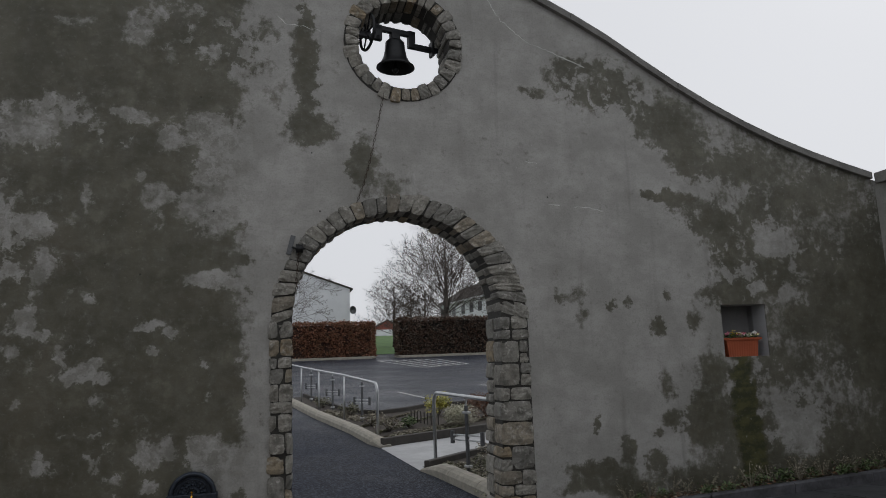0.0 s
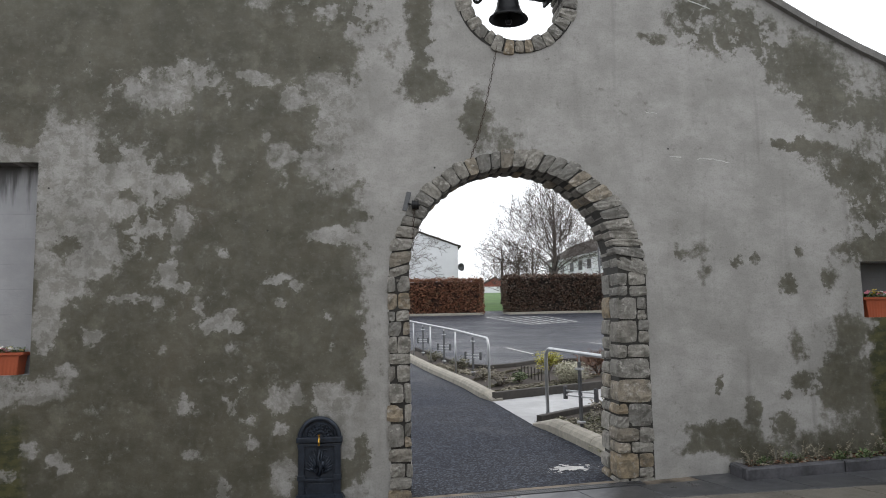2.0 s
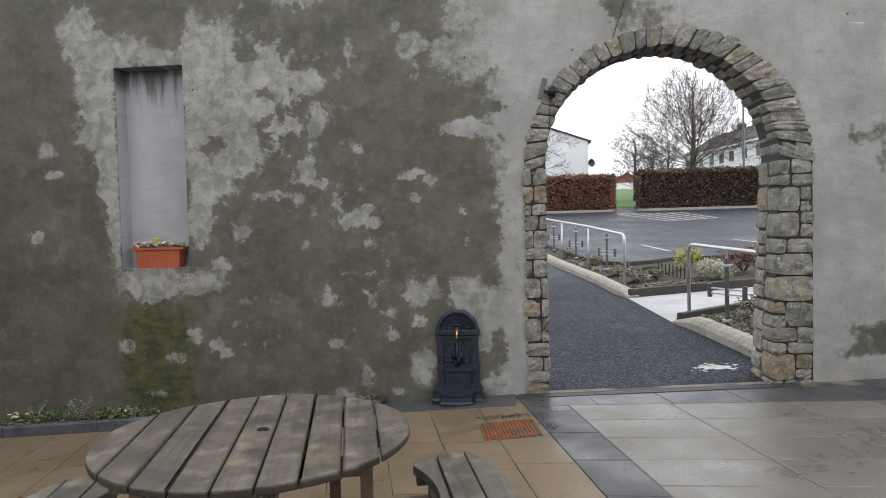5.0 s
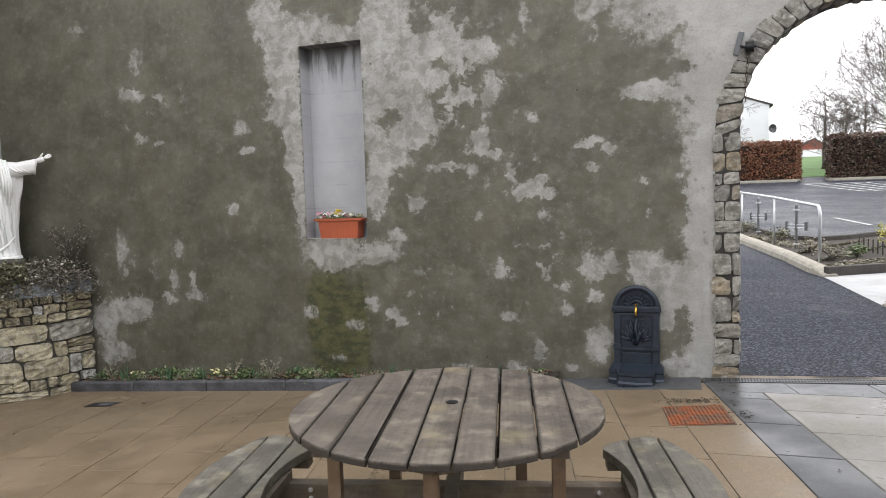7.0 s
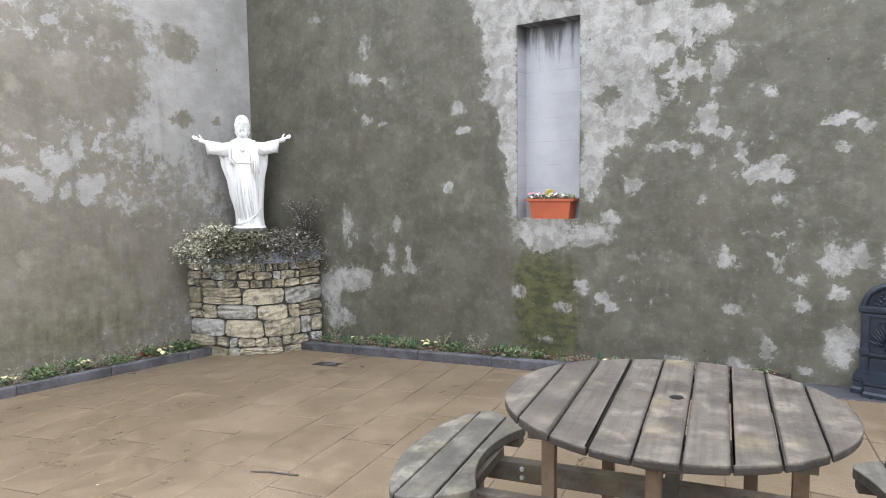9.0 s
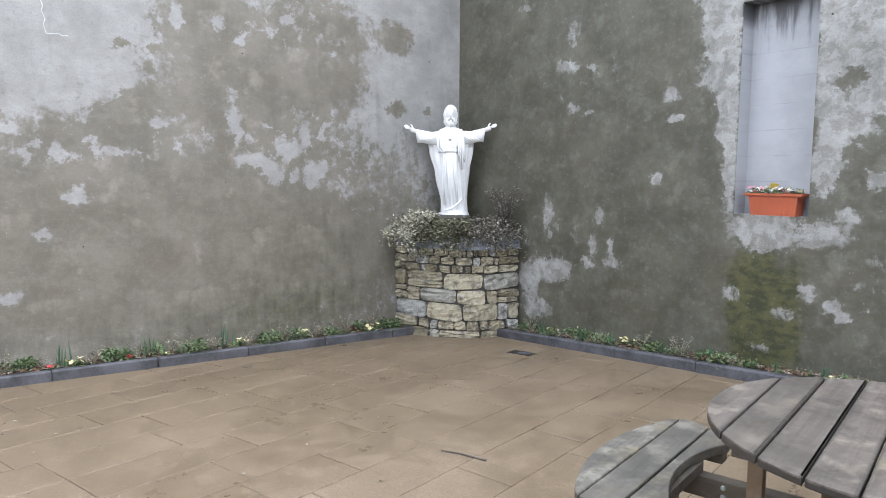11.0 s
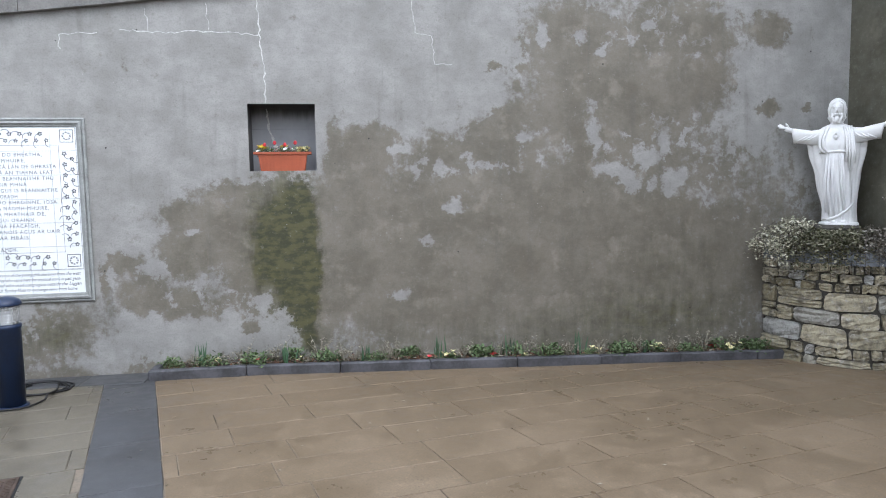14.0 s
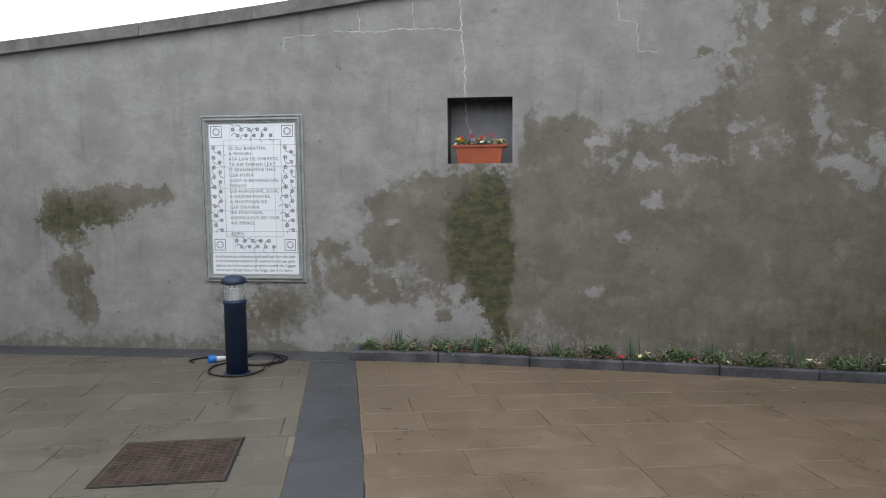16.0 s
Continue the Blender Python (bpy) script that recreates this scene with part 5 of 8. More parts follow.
def cross_post(x, y, yaw):
    """An upright steel bar with a pair of cross bars between short end bars."""
    home = empty("cross_post", pose(x, y, outside_z(x, y), 0, 0, yaw), "dark steel bed post with paired cross bars and end plates", "post", "steel cross posts")
    part("upright", box((-0.021, -0.016, -0.05), (0.021, 0.016, 0.88), 0.006), M_DARKSTEEL, home)
    part("collar", box((-0.05, -0.03, 0.78), (0.05, 0.03, 0.81), 0.005), M_STEEL, home)
    part("collar", box((-0.05, -0.03, 0.12), (0.05, 0.03, 0.15), 0.005), M_STEEL, home)
    for z in (0.44, 0.50):
        part("cross_bar", box((-0.26, -0.011, z), (0.26, 0.011, z + 0.02), 0.004), M_STEEL, home)
    for s in (-1, 1):
        part("end_plate", box((0.265 * s - 0.024, -0.018, 0.4), (0.265 * s + 0.024, 0.018, 0.565), 0.006), M_DARKSTEEL, home)
    part("stem", tube([(0, 0, 0.88), (0, 0, 1.0)], 0.012, 8), M_STEEL, home)
    return home


cross_post(1.84, 8.7, -60)
cross_post(1.42, 11.2, -60)
cross_post(1.02, 13.6, -60)
cross_post(2.4, 2.36, -60)


def fence_board(home, x, y, z, yaw):
    part("board", box((-0.035, -0.01, -0.05), (0.035, 0.01, 0.24), 0.004, pose(x, y, z, 0, 0, yaw)), M_TIMBER_EDGE, home)


fence = empty("picket_edging", pose(2.84, 8.4, outside_z(2.84, 8.4)), "low dark wooden picket edging in the bed", "picket edging")
for k in range(9):
    x, y = 0.042 * k, -0.135 * k
    fence_board(fence, x, y, outside_z(2.84 + x, 8.4 + y) - outside_z(2.84, 8.4) + 0.05, 74)


def shrub(name, x, y, r, h, material, label, rng, count, leaf=0.06, base=None, category="shrub"):
    """A low rounded bush: stems and many leaves with an uneven outline."""
    z = outside_z(x, y) + 0.04 if base is None else base
    home = empty(name, pose(x, y, z), label, category)
    bm, stems = bmesh.new(), bmesh.new()
    lumps = [(Vector((rng.uniform(-0.6, 0.6) * r, rng.uniform(-0.6, 0.6) * r, rng.uniform(0.35, 0.8) * h)), rng.uniform(0.35, 0.6)) for _ in range(7)]
    for _ in range(count):
        c, s = rng.choice(lumps)
        d = Vector((rng.gauss(0, 1), rng.gauss(0, 1), rng.gauss(0, 0.8))).normalized() * s * rng.uniform(0.6, 1.05)
        p = c + Vector((d.x * r, d.y * r, d.z * h * 0.8))
        if p.z > 0:
            add_leaf(bm, p, leaf * rng.uniform(0.7, 1.3), leaf * 0.55, rng)
    for c, s in lumps:
        add_tube(stems, [(0, 0, 0), (c.x * 0.5, c.y * 0.5, c.z * 0.6), tuple(c)], 0.006, 5, radii=[0.012, 0.008, 0.004])
    part("foliage", bm, material, home)
    part("stem", stems, M_BARK, home)
    return home


rng = random.Random(31)
shrub("shrub", 3.72, 7.3, 0.46, 0.4, M_CREAM, "rounded variegated green and cream shrub in the bed", rng, 2200, 0.045)
shrub("shrub", 3.6, 9.1, 0.34, 0.42, M_YELLOWLEAF, "bright yellow-leaved shrub in the bed", rng, 700)
shrub("shrub", 4.5, 8.35, 0.48, 0.6, M_RUST, "russet-brown leafy shrub in the bed", rng, 1800, 0.05)
shrub("shrub", 5.6, 10.2, 0.4, 0.5, M_YELLOWLEAF, "bright yellow-leaved shrub in the bed", rng, 600)
shrub("shrub", 2.6, 7.4, 0.28, 0.24, M_GREEN, "small green shrub on bare soil", rng, 260)
shrub("shrub", 2.15, 7.0, 0.35, 0.28, M_DRYSTEM, "small dry brown shrub on bare soil", rng, 300)
shrub("shrub", 1.72, 9.9, 0.3, 0.35, M_OLIVE, "small olive-green shrub beside the kerb", rng, 300)
shrub("shrub", 1.95, 8.0, 0.25, 0.3, M_DRYSTEM, "small dry brown shrub on bare soil", rng, 240)
shrub("shrub", 2.95, 3.0, 0.25, 0.3, M_DRYSTEM, "small dry brown shrub on bare soil", rng, 220)
shrub("shrub", 2.9, 2.2, 0.3, 0.22, M_DRYSTEM, "low dry stems and leaves on bare soil", rng, 260)
shrub("shrub", 1.25, 12.0, 0.28, 0.3, M_OLIVE, "small olive-green shrub beside the kerb", rng, 260)


def litter(name, spots, material, label, seed, count, size):
    """Dead leaves and weeds scattered over soil."""
    r = random.Random(seed)
    bm = bmesh.new()
    for _ in range(count):
        (x0, y0), (x1, y1), w = r.choice(spots)
        t, o = r.random(), r.uniform(-w, w)
        x, y = x0 + (x1 - x0) * t + o * 0.7, y0 + (y1 - y0) * t + o
        add_leaf(bm, (x, y, outside_z(x, y) + 0.055 + r.random() * 0.02), size * r.uniform(0.5, 1.4), size * 0.5, r, up=0.15)
    return tagged(link(name, bm, material), label, "leaf litter", kind="stuff")


litter("leaf_litter", [((1.9, 6.2), (4.5, 8.2), 0.5), ((1.8, 8.0), (3.0, 9.6), 0.5), ((1.2, 11.0), (1.9, 9.0), 0.2)], M_DRYSTEM, "dry leaves and weeds scattered on the bed", 8, 3600, 0.06)
litter("leaf_litter", [((2.35, 1.0), (2.25, 3.1), 0.2), ((2.6, 1.2), (2.7, 3.3), 0.3)], M_OLIVE, "low green weeds and leaf litter on the bed", 10, 1800, 0.05)
litter("leaf_litter", [((1.9, 6.0), (3.6, 6.9), 0.35), ((2.0, 7.0), (3.2, 8.6), 0.5)], M_OLIVE, "low green weeds and leaf litter on the bed", 11, 2200, 0.06)
litter("leaf_litter", [((2.5, 0.9), (2.4, 3.0), 0.15), ((2.7, 1.4), (3.4, 3.6), 0.35)], M_DRYSTEM, "dry leaves and weeds scattered on the bed", 9, 2400, 0.045)

# painted bay in the car park
bay = [Vector((5.9, 34.2)), Vector((7.2, 27.7)), Vector((9.9, 29.1)), Vector((9.35, 34.2))]
paint = bmesh.new()


def add_line(bm, a, b, w=0.12):
    a, b = Vector(a), Vector(b)
    t = (b - a).normalized()
    nrm = Vector((-t.y, t.x)) * w / 2
    n = 12
    rows = []
    for k in range(n + 1):
        c = a + (b - a) * k / n
        rows.append([bm.verts.new((q.x, q.y, outside_z(q.x, q.y) + 0.012)) for q in (c - nrm, c + nrm)])
    for p, q in zip(rows, rows[1:]):
        bm.faces.new((p[0], p[1], q[1], q[0]))


for k in range(4):
    add_line(paint, bay[k], bay[(k + 1) % 4])
for k in range(1, 5):
    add_line(paint, bay[0].lerp(bay[3], k / 5), bay[1].lerp(bay[2], k / 5))
add_line(paint, (3.85, 16.0), (4.25, 13.7), 0.09)
add_line(paint, (7.0, 17.3), (7.4, 15.9), 0.09)
tagged(link("road_markings", paint, M_LINE), "worn white painted bay lines on asphalt", "road marking", kind="structure")


def hedge(x0, x1, y, top, thick, material, inner, label, seed, count):
    """A clipped hedge: dense leaves over a solid dark core."""
    r = random.Random(seed)
    z0 = outside_z(min(max(x0, -6), 12), y)
    home = empty("hedge", pose((x0 + x1) / 2, y, z0), label, "hedge", "clipped hedges")
    w, h = (x1 - x0) / 2, top - z0
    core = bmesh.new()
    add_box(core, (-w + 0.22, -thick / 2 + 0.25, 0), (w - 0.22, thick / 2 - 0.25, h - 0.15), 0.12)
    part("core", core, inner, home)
    bm = bmesh.new()
    for _ in range(count):
        x = r.uniform(-w, w)
        face = r.random()
        if face < 0.72:
            p = (x, -thick / 2 - 0.06 + abs(r.gauss(0, 0.2)) + 0.12 * noise.noise((x * 1.4, 3, seed)), r.uniform(0.02, h))
            if noise.noise((x * 1.1, p[2] * 1.3, seed + 5)) < -0.18 and r.random() < 0.6:
                continue
        elif face < 0.92:
            p = (x, r.uniform(-thick / 2, thick / 2), h - 0.06 + r.gauss(0, 0.07) + 0.07 * noise.noise((x * 1.1, 9, seed)))
        else:
            p = (r.choice((-w, w)) * (1 - abs(r.gauss(0, 0.06)) / max(w, 1)), r.uniform(-thick / 2, thick / 2), r.uniform(0.02, h))
        add_leaf(bm, p, r.uniform(0.1, 0.19), 0.11, r, up=0.5)
    part("foliage", bm, material, home)
    return home


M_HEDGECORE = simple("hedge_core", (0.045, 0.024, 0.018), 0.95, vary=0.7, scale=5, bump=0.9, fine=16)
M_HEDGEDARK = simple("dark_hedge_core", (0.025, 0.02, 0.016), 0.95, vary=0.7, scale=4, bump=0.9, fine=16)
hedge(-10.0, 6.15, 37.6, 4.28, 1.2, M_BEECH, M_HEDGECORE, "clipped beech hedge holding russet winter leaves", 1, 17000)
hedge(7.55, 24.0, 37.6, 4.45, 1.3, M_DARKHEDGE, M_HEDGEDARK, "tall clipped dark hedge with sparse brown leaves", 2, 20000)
edging("kerb_hedge", [(-10, 36.6), (-2, 36.6), (5.9, 36.7), (6.1, 37.2)], 0.18, 0.14, M_KERB_PALE, "pale concrete kerb below the hedge")
edging("kerb_hedge", [(7.5, 37.2), (7.7, 36.6), (12, 36.9), (24, 36.6)], 0.18, 0.14, M_KERB_PALE, "pale concrete kerb below the hedge")
drape("lawn", ([(5.0, 40.5), (4.0, 50), (2.0, 66), (0.0, 86)], [(11.5, 40.5), (14.0, 50), (18.0, 66), (26.0, 86)]), 0.03, M_GRASS, "bright green lawn beyond the hedge", "lawn")


def bare_tree(x, y, height, reach, seed, label, trunk=0.2, fork=0.35, limbs=12, subs=8, twigs=7, droop=0.0):
    """A leafless tree: a tapered trunk, long rising limbs and a haze of fine twigs."""
    r = random.Random(seed)
    home = empty("tree", pose(x, y, outside_z(min(max(x, -6), 12), y) - 0.05), label, "tree", "bare winter trees")
    wood, fine = bmesh.new(), bmesh.new()

    def shoot(p, d, length, radius, level):
        """One branch that bends upward (or droops), as its list of points."""
        pts, steps = [p], 5 if level < 2 else 3
        for k in range(steps):
            lift = 0.03 if level < 2 else 0.02
            d = (d + Vector((r.gauss(0, 0.07), r.gauss(0, 0.07), lift - droop * (k + 1) / steps))).normalized()
            pts.append(pts[-1] + d * length / steps)
        radii = [radius * (1 - 0.72 * k / steps) for k in range(steps + 1)]
        add_tube(wood if level < 2 else fine, pts, radius, (7, 6, 4, 3, 3)[level], radii=radii)
        return pts

    def side_shoots(pts, length, radius, level):
        if level > 3:
            return
        n = (subs, twigs, 5)[level - 1]
        for k in range(n):
            t = (0.22 + 0.76 * (k + r.random() * 0.7) / n) * (len(pts) - 1)
            i = min(int(t), len(pts) - 2)
            p = pts[i].lerp(pts[i + 1], t - i)
            d = (pts[i + 1] - pts[i]).normalized()
            side = Matrix.Rotation(2.4 * k + r.uniform(-0.6, 0.6), 3, d) @ d.orthogonal().normalized()
            tilt = r.uniform(0.5, 0.95)
            nd = (d * math.cos(tilt) + side * math.sin(tilt)).normalized()
            ln = length * r.uniform(0.36, 0.58) * (1.15 - 0.6 * t / (len(pts) - 1))
            rad = max(0.011 if level < 3 else 0.009, radius * 0.32)
            side_shoots(shoot(p, nd, ln, rad, level), ln, rad, level + 1)

    base = height * fork
    lead = [Vector((0, 0, 0)), Vector((0.03, 0.01, base * 0.5)), Vector((0.0, 0.02, base)), Vector((0.08, 0, height * 0.68)), Vector((0.0, 0.1, height * 0.97))]
    add_tube(wood, lead, trunk, 10, radii=[trunk * 1.3, trunk, trunk * 0.92, trunk * 0.4, trunk * 0.08])
    side_shoots(lead[2:], height * 0.5, trunk * 0.5, 1)
    for k in range(limbs):
        f = k / (limbs - 1)
        a = 2.4 * k + r.uniform(-0.4, 0.4)
        tilt = 1.32 - 0.85 * f + r.uniform(-0.1, 0.1)
        z = base * (0.92 + 0.12 * f) + (height * 0.16 * f if f > 0.6 else 0)
        d = Vector((math.cos(a) * math.sin(tilt), math.sin(a) * math.sin(tilt), math.cos(tilt)))
        ln = reach * (1.0 - 0.12 * f) * r.uniform(0.85, 1.12)
        rad = trunk * r.uniform(0.12, 0.18)
        side_shoots(shoot(Vector((0, 0, z)), d, ln, rad, 0), ln, rad, 1)
    part("trunk", wood, M_BARK, home, smooth=True)
    part("crown", fine, M_BARK, home, "fine bare twigs")
    return home


bare_tree(12.92, 45.5, 9.0, 6.2, 3, "large bare winter tree with fine spreading twigs", 0.24, 0.31, 28, 11, 8)
bare_tree(9.55, 50.0, 5.8, 3.3, 5, "small bare winter tree behind the hedge", 0.15, 0.2)
bare_tree(12.9, 60.0, 5.6, 3.4, 6, "small bare winter tree behind the hedge", 0.15, 0.22)
bare_tree(-0.3, 41.0, 6.6, 4.3, 7, "bare winter tree with drooping fine twigs", 0.18, 0.33, droop=0.08)
bare_tree(15.6, 66.0, 6.0, 3.4, 9, "small bare winter tree before the houses", 0.16, 0.25)

# ---- houses ----


def house_gable():
    home = empty("house", pose(1.8, 49.0, 2.8), "white rendered two-storey house with dark roof, gable end facing", "house")
    w, eave, apex, deep = 4.05, 4.9, 6.35, 9.0
    bm = prism([(-w, 0), (w, 0), (w, eave), (0, apex), (-w, eave)], [], 0.0, deep)
    part("wall", bm, M_WHITEWALL, home)
    for s in (-1, 1):
        bm = bmesh.new()
        q = [(0, apex + 0.02), (s * (w + 0.25), eave - 0.07), (s * (w + 0.25), eave + 0.05), (0, apex + 0.15)]
        a = [bm.verts.new((x, -0.12, z)) for x, z in q]
        b = [bm.verts.new((x, deep + 0.12, z)) for x, z in q]
        for k in range(4):
            j = (k + 1) % 4
            bm.faces.new((a[k], a[j], b[j], b[k]))
        bm.faces.new(a)
        bm.faces.new(b[::-1])
        bmesh.ops.recalc_face_normals(bm, faces=list(bm.faces))
        part("roof", bm, M_SLATE, home)
    part("chimney", box((-0.5, 0.6, apex - 0.4), (0.5, 1.4, apex + 0.9), 0.03), M_SLATE, home)
    bm = lathe([(0.02, 0.0), (0.2, 0.06), (0.33, 0.15), (0.3, 0.15), (0.02, 0.03)], 16, pose(w + 0.15, 0.0, 3.2, 90, 0, 30), caps=False)
    part("satellite_dish", bm, M_DARKSTEEL, home)
    return home


house_gable()


def house_row():
    """A terrace seen at a slant, with a row of upper windows."""
    a, b = Vector((18.2, 70.0)), Vector((20.56, 52.0))
    d = (b - a)
    length = d.length
    yaw = math.degrees(math.atan2(d.y, d.x))
    home = empty("house", pose(a.x, a.y, 3.1, 0, 0, yaw), "long white two-storey terraced house with dark roof", "house")
    deep, eave, ridge = 7.0, 4.9, 6.9
    # local x runs along the front towards the near end; the house lies on local +y (away from the lawn)
    bm = bmesh.new()
    prof = [(0, 0), (deep, 0), (deep, eave), (deep / 2, ridge), (0, eave)]
    f0 = [bm.verts.new((0, y, z)) for y, z in prof]
    f1 = [bm.verts.new((length, y, z)) for y, z in prof]
    for k in range(5):
        j = (k + 1) % 5
        bm.faces.new((f0[k], f0[j], f1[j], f1[k]))
    bm.faces.new(f0)
    bm.faces.new(f1[::-1])
    bmesh.ops.recalc_face_normals(bm, faces=list(bm.faces))
    part("wall", bm, M_WHITEWALL, home)
    for s in (0, 1):
        y0, y1 = (-0.3, deep / 2) if s == 0 else (deep + 0.3, deep / 2)
        bm = bmesh.new()
        q = [(y0, eave - 0.12), (y1, ridge + 0.03), (y1, ridge + 0.17), (y0, eave + 0.03)]
        va = [bm.verts.new((-0.2, y, z)) for y, z in q]
        vb = [bm.verts.new((length + 0.2, y, z)) for y, z in q]
        for k in range(4):
            j = (k + 1) % 4
            bm.faces.new((va[k], va[j], vb[j], vb[k]))
        bm.faces.new(va)
        bm.faces.new(vb[::-1])
        bmesh.ops.recalc_face_normals(bm, faces=list(bm.faces))
        part("roof", bm, M_SLATE, home)
    part("fascia", box((-0.2, -0.33, eave - 0.2), (length + 0.2, -0.28, eave - 0.02)), M_WHITEWALL, home)
    for x in (1.0, 4.4, 7.0, 9.2, 11.3, 13.8, 16.4):
        win = part("window", box((x - 0.44, -0.05, eave - 1.5), (x + 0.44, 0.03, eave - 0.55), 0.01), M_FRAMEDARK, home)
        for s in (-1, 1):
            part("pane", box((x + s * 0.2 - 0.17, -0.058, eave - 1.44), (x + s * 0.2 + 0.17, -0.04, eave - 0.61)), M_GLASSDARK, win)
        part("window_sill", box((x - 0.5, -0.12, eave - 1.57), (x + 0.5, 0.0, eave - 1.5)), M_WHITEWALL, home)
    part("downpipe", tube([(8.1, -0.08, 0.0), (8.1, -0.08, eave - 0.2)], 0.05, 8), M_WHITEWALL, home)
    for x in (5.8, 15.0):
        part("chimney", box((x - 0.35, deep / 2 - 0.3, ridge - 0.3), (x + 0.35, deep / 2 + 0.3, ridge + 0.6), 0.03), M_SLATE, home)
    return home


house_row()


def bungalow():
    home = empty("house", pose(16.55, 97.0, 4.1), "small red-brick house with red gable beyond the lawn", "house")
    part("wall", prism([(-2.6, 0), (2.6, 0), (2.6, 2.6), (0, 4.1), (-2.6, 2.6)], [], 0.0, 8.0), M_REDBRICK, home)
    for s in (-1, 1):
        bm = bmesh.new()
        q = [(0, 4.12), (s * 2.9, 2.45), (s * 2.9, 2.57), (0, 4.26)]
        a = [bm.verts.new((x, -0.2, z)) for x, z in q]
        b = [bm.verts.new((x, 8.2, z)) for x, z in q]
        for k in range(4):
            j = (k + 1) % 4
            bm.faces.new((a[k], a[j], b[j], b[k]))
        bm.faces.new(a)
        bm.faces.new(b[::-1])
        bmesh.ops.recalc_face_normals(bm, faces=list(bm.faces))
        part("roof", bm, M_SLATE, home)
    return home


bungalow()
tagged(link("boundary_wall", box((0, 86.5, 4.6), (30, 86.8, 6.3), 0.03), M_WHITEWALL), "low white boundary wall at the end of the lawn", "wall", kind="structure")


def lamp_post():
    x, y = 15.0, 41.0
    home = empty("street_lamp", pose(x, y, outside_z(12, y)), "tall grey steel street lamp post behind the hedge", "street lamp")
    part("pole", lathe([(0.11, 0.0), (0.11, 1.2), (0.075, 1.25), (0.055, 7.5)], 12), M_DARKSTEEL, home, smooth=True)
    part("arm", tube([(0, 0, 7.4), (-0.2, 0, 7.7), (-0.8, 0, 7.8)], 0.035, 8), M_DARKSTEEL, home, smooth=True)
    part("lantern", box((-1.3, -0.12, 7.74), (-0.7, 0.12, 7.88), 0.03), M_STEEL, home)
    return home


lamp_post()

# ---- things in the court ----


def wood_material(name, a, b, pale, along=1, seam=0.0, first=0.0):
    """Weathered boards: grain along the board, pale worn blotches, dark knots and bloom, and black grime along the seams."""
    m = Mat(name, 0.8)
    st = [46.0, 46.0, 46.0]
    st[along] = 1.4
    r = m.random()
    moved = m.vmath("ADD", m.coord, m.node("ShaderNodeCombineXYZ", X=m.math("MULTIPLY", r, 9.0), Y=m.math("MULTIPLY", r, 17.0)).outputs[0])
    grain = m.noise(1.0, 5.0, 0.65, m.stretched(*st, vector=moved))
    cloud = m.noise(9.0, 6.0, 0.7, moved)
    col = m.mix(m.span(grain, 0.32, 0.68), tuple(0.6 * x + 0.4 * y for x, y in zip(a, b)), b)
    col = m.mix(m.span(cloud, 0.48, 0.64, 0.0, 0.75), col, pale)
    lichen = m.noise(3.1, 4.0, 0.6, m.vmath("ADD", moved, (4.0, 1.0, 2.0)))
    col = m.mix(m.span(lichen, 0.52, 0.68, 0.0, 0.5), col, (0.20, 0.165, 0.085))
    spot = m.noise(13.0, 5.0, 0.72, moved)
    col = m.mix(m.span(spot, 0.55, 0.7, 0.0, 0.5), col, tuple(c * 0.6 for c in a))
    col = m.mix(m.span(m.noise(3.6, 4.0, 0.6, moved), 0.47, 0.62, 0.0, 0.6), col, tuple(c * 0.8 for c in a))
    if seam:
        sep = m.node("ShaderNodeSeparateXYZ", Vector=m.coord)
        off = m.math("ABSOLUTE", m.math("SUBTRACT", m.math("FRACT", m.math("DIVIDE", m.math("SUBTRACT", sep.outputs[0], first), seam)), 0.5))
        edge = m.math("ADD", off, m.math("MULTIPLY", m.math("SUBTRACT", cloud, 0.5), 0.16))
        col = m.mix(m.span(edge, 0.37, 0.49, 0.0, 0.75), col, tuple(c * 0.45 for c in a))
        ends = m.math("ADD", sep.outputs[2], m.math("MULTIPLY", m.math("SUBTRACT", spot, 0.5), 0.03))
        col = m.mix(m.span(ends, 0.751, 0.741, 0.0, 0.9), col, tuple(c * 0.45 for c in a))   # darker below the board tops, sawn ends included
    m.colour(m.mix(m.span(r, 0.0, 1.0, 0.0, 0.4), col, tuple(c * 0.6 for c in b)))
    m.rough(m.span(cloud, 0.3, 0.7, 0.5, 0.85))
    m.bump(m.math("ADD", grain, m.math("MULTIPLY", spot, 0.5)), 0.55, 0.006)
    return m.mat


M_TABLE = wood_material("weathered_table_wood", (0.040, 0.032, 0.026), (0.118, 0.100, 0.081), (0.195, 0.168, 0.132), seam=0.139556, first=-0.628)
M_BENCH = wood_material("weathered_bench_wood", (0.05, 0.045, 0.037), (0.13, 0.119, 0.099), (0.235, 0.22, 0.175))
M_BEAM = wood_material("brown_beam_wood", (0.06, 0.046, 0.034), (0.125, 0.10, 0.076), (0.2, 0.175, 0.14), along=0)
M_LEG = wood_material("brown_leg_wood", (0.10, 0.062, 0.036), (0.19, 0.125, 0.075), (0.22, 0.16, 0.11), along=2)
M_IRON = simple("black_blue_cast_iron", (0.022, 0.030, 0.044), 0.42, 0.3, vary=0.35, scale=25, bump=0.35)
M_BRASS = simple("brass", (0.72, 0.42, 0.08), 0.3, 1.0, vary=0.2, scale=40, bump=0.1)
M_BLACK = simple("black_metal", (0.018, 0.019, 0.021), 0.45, 0.5, vary=0.3, scale=20, bump=0.2)
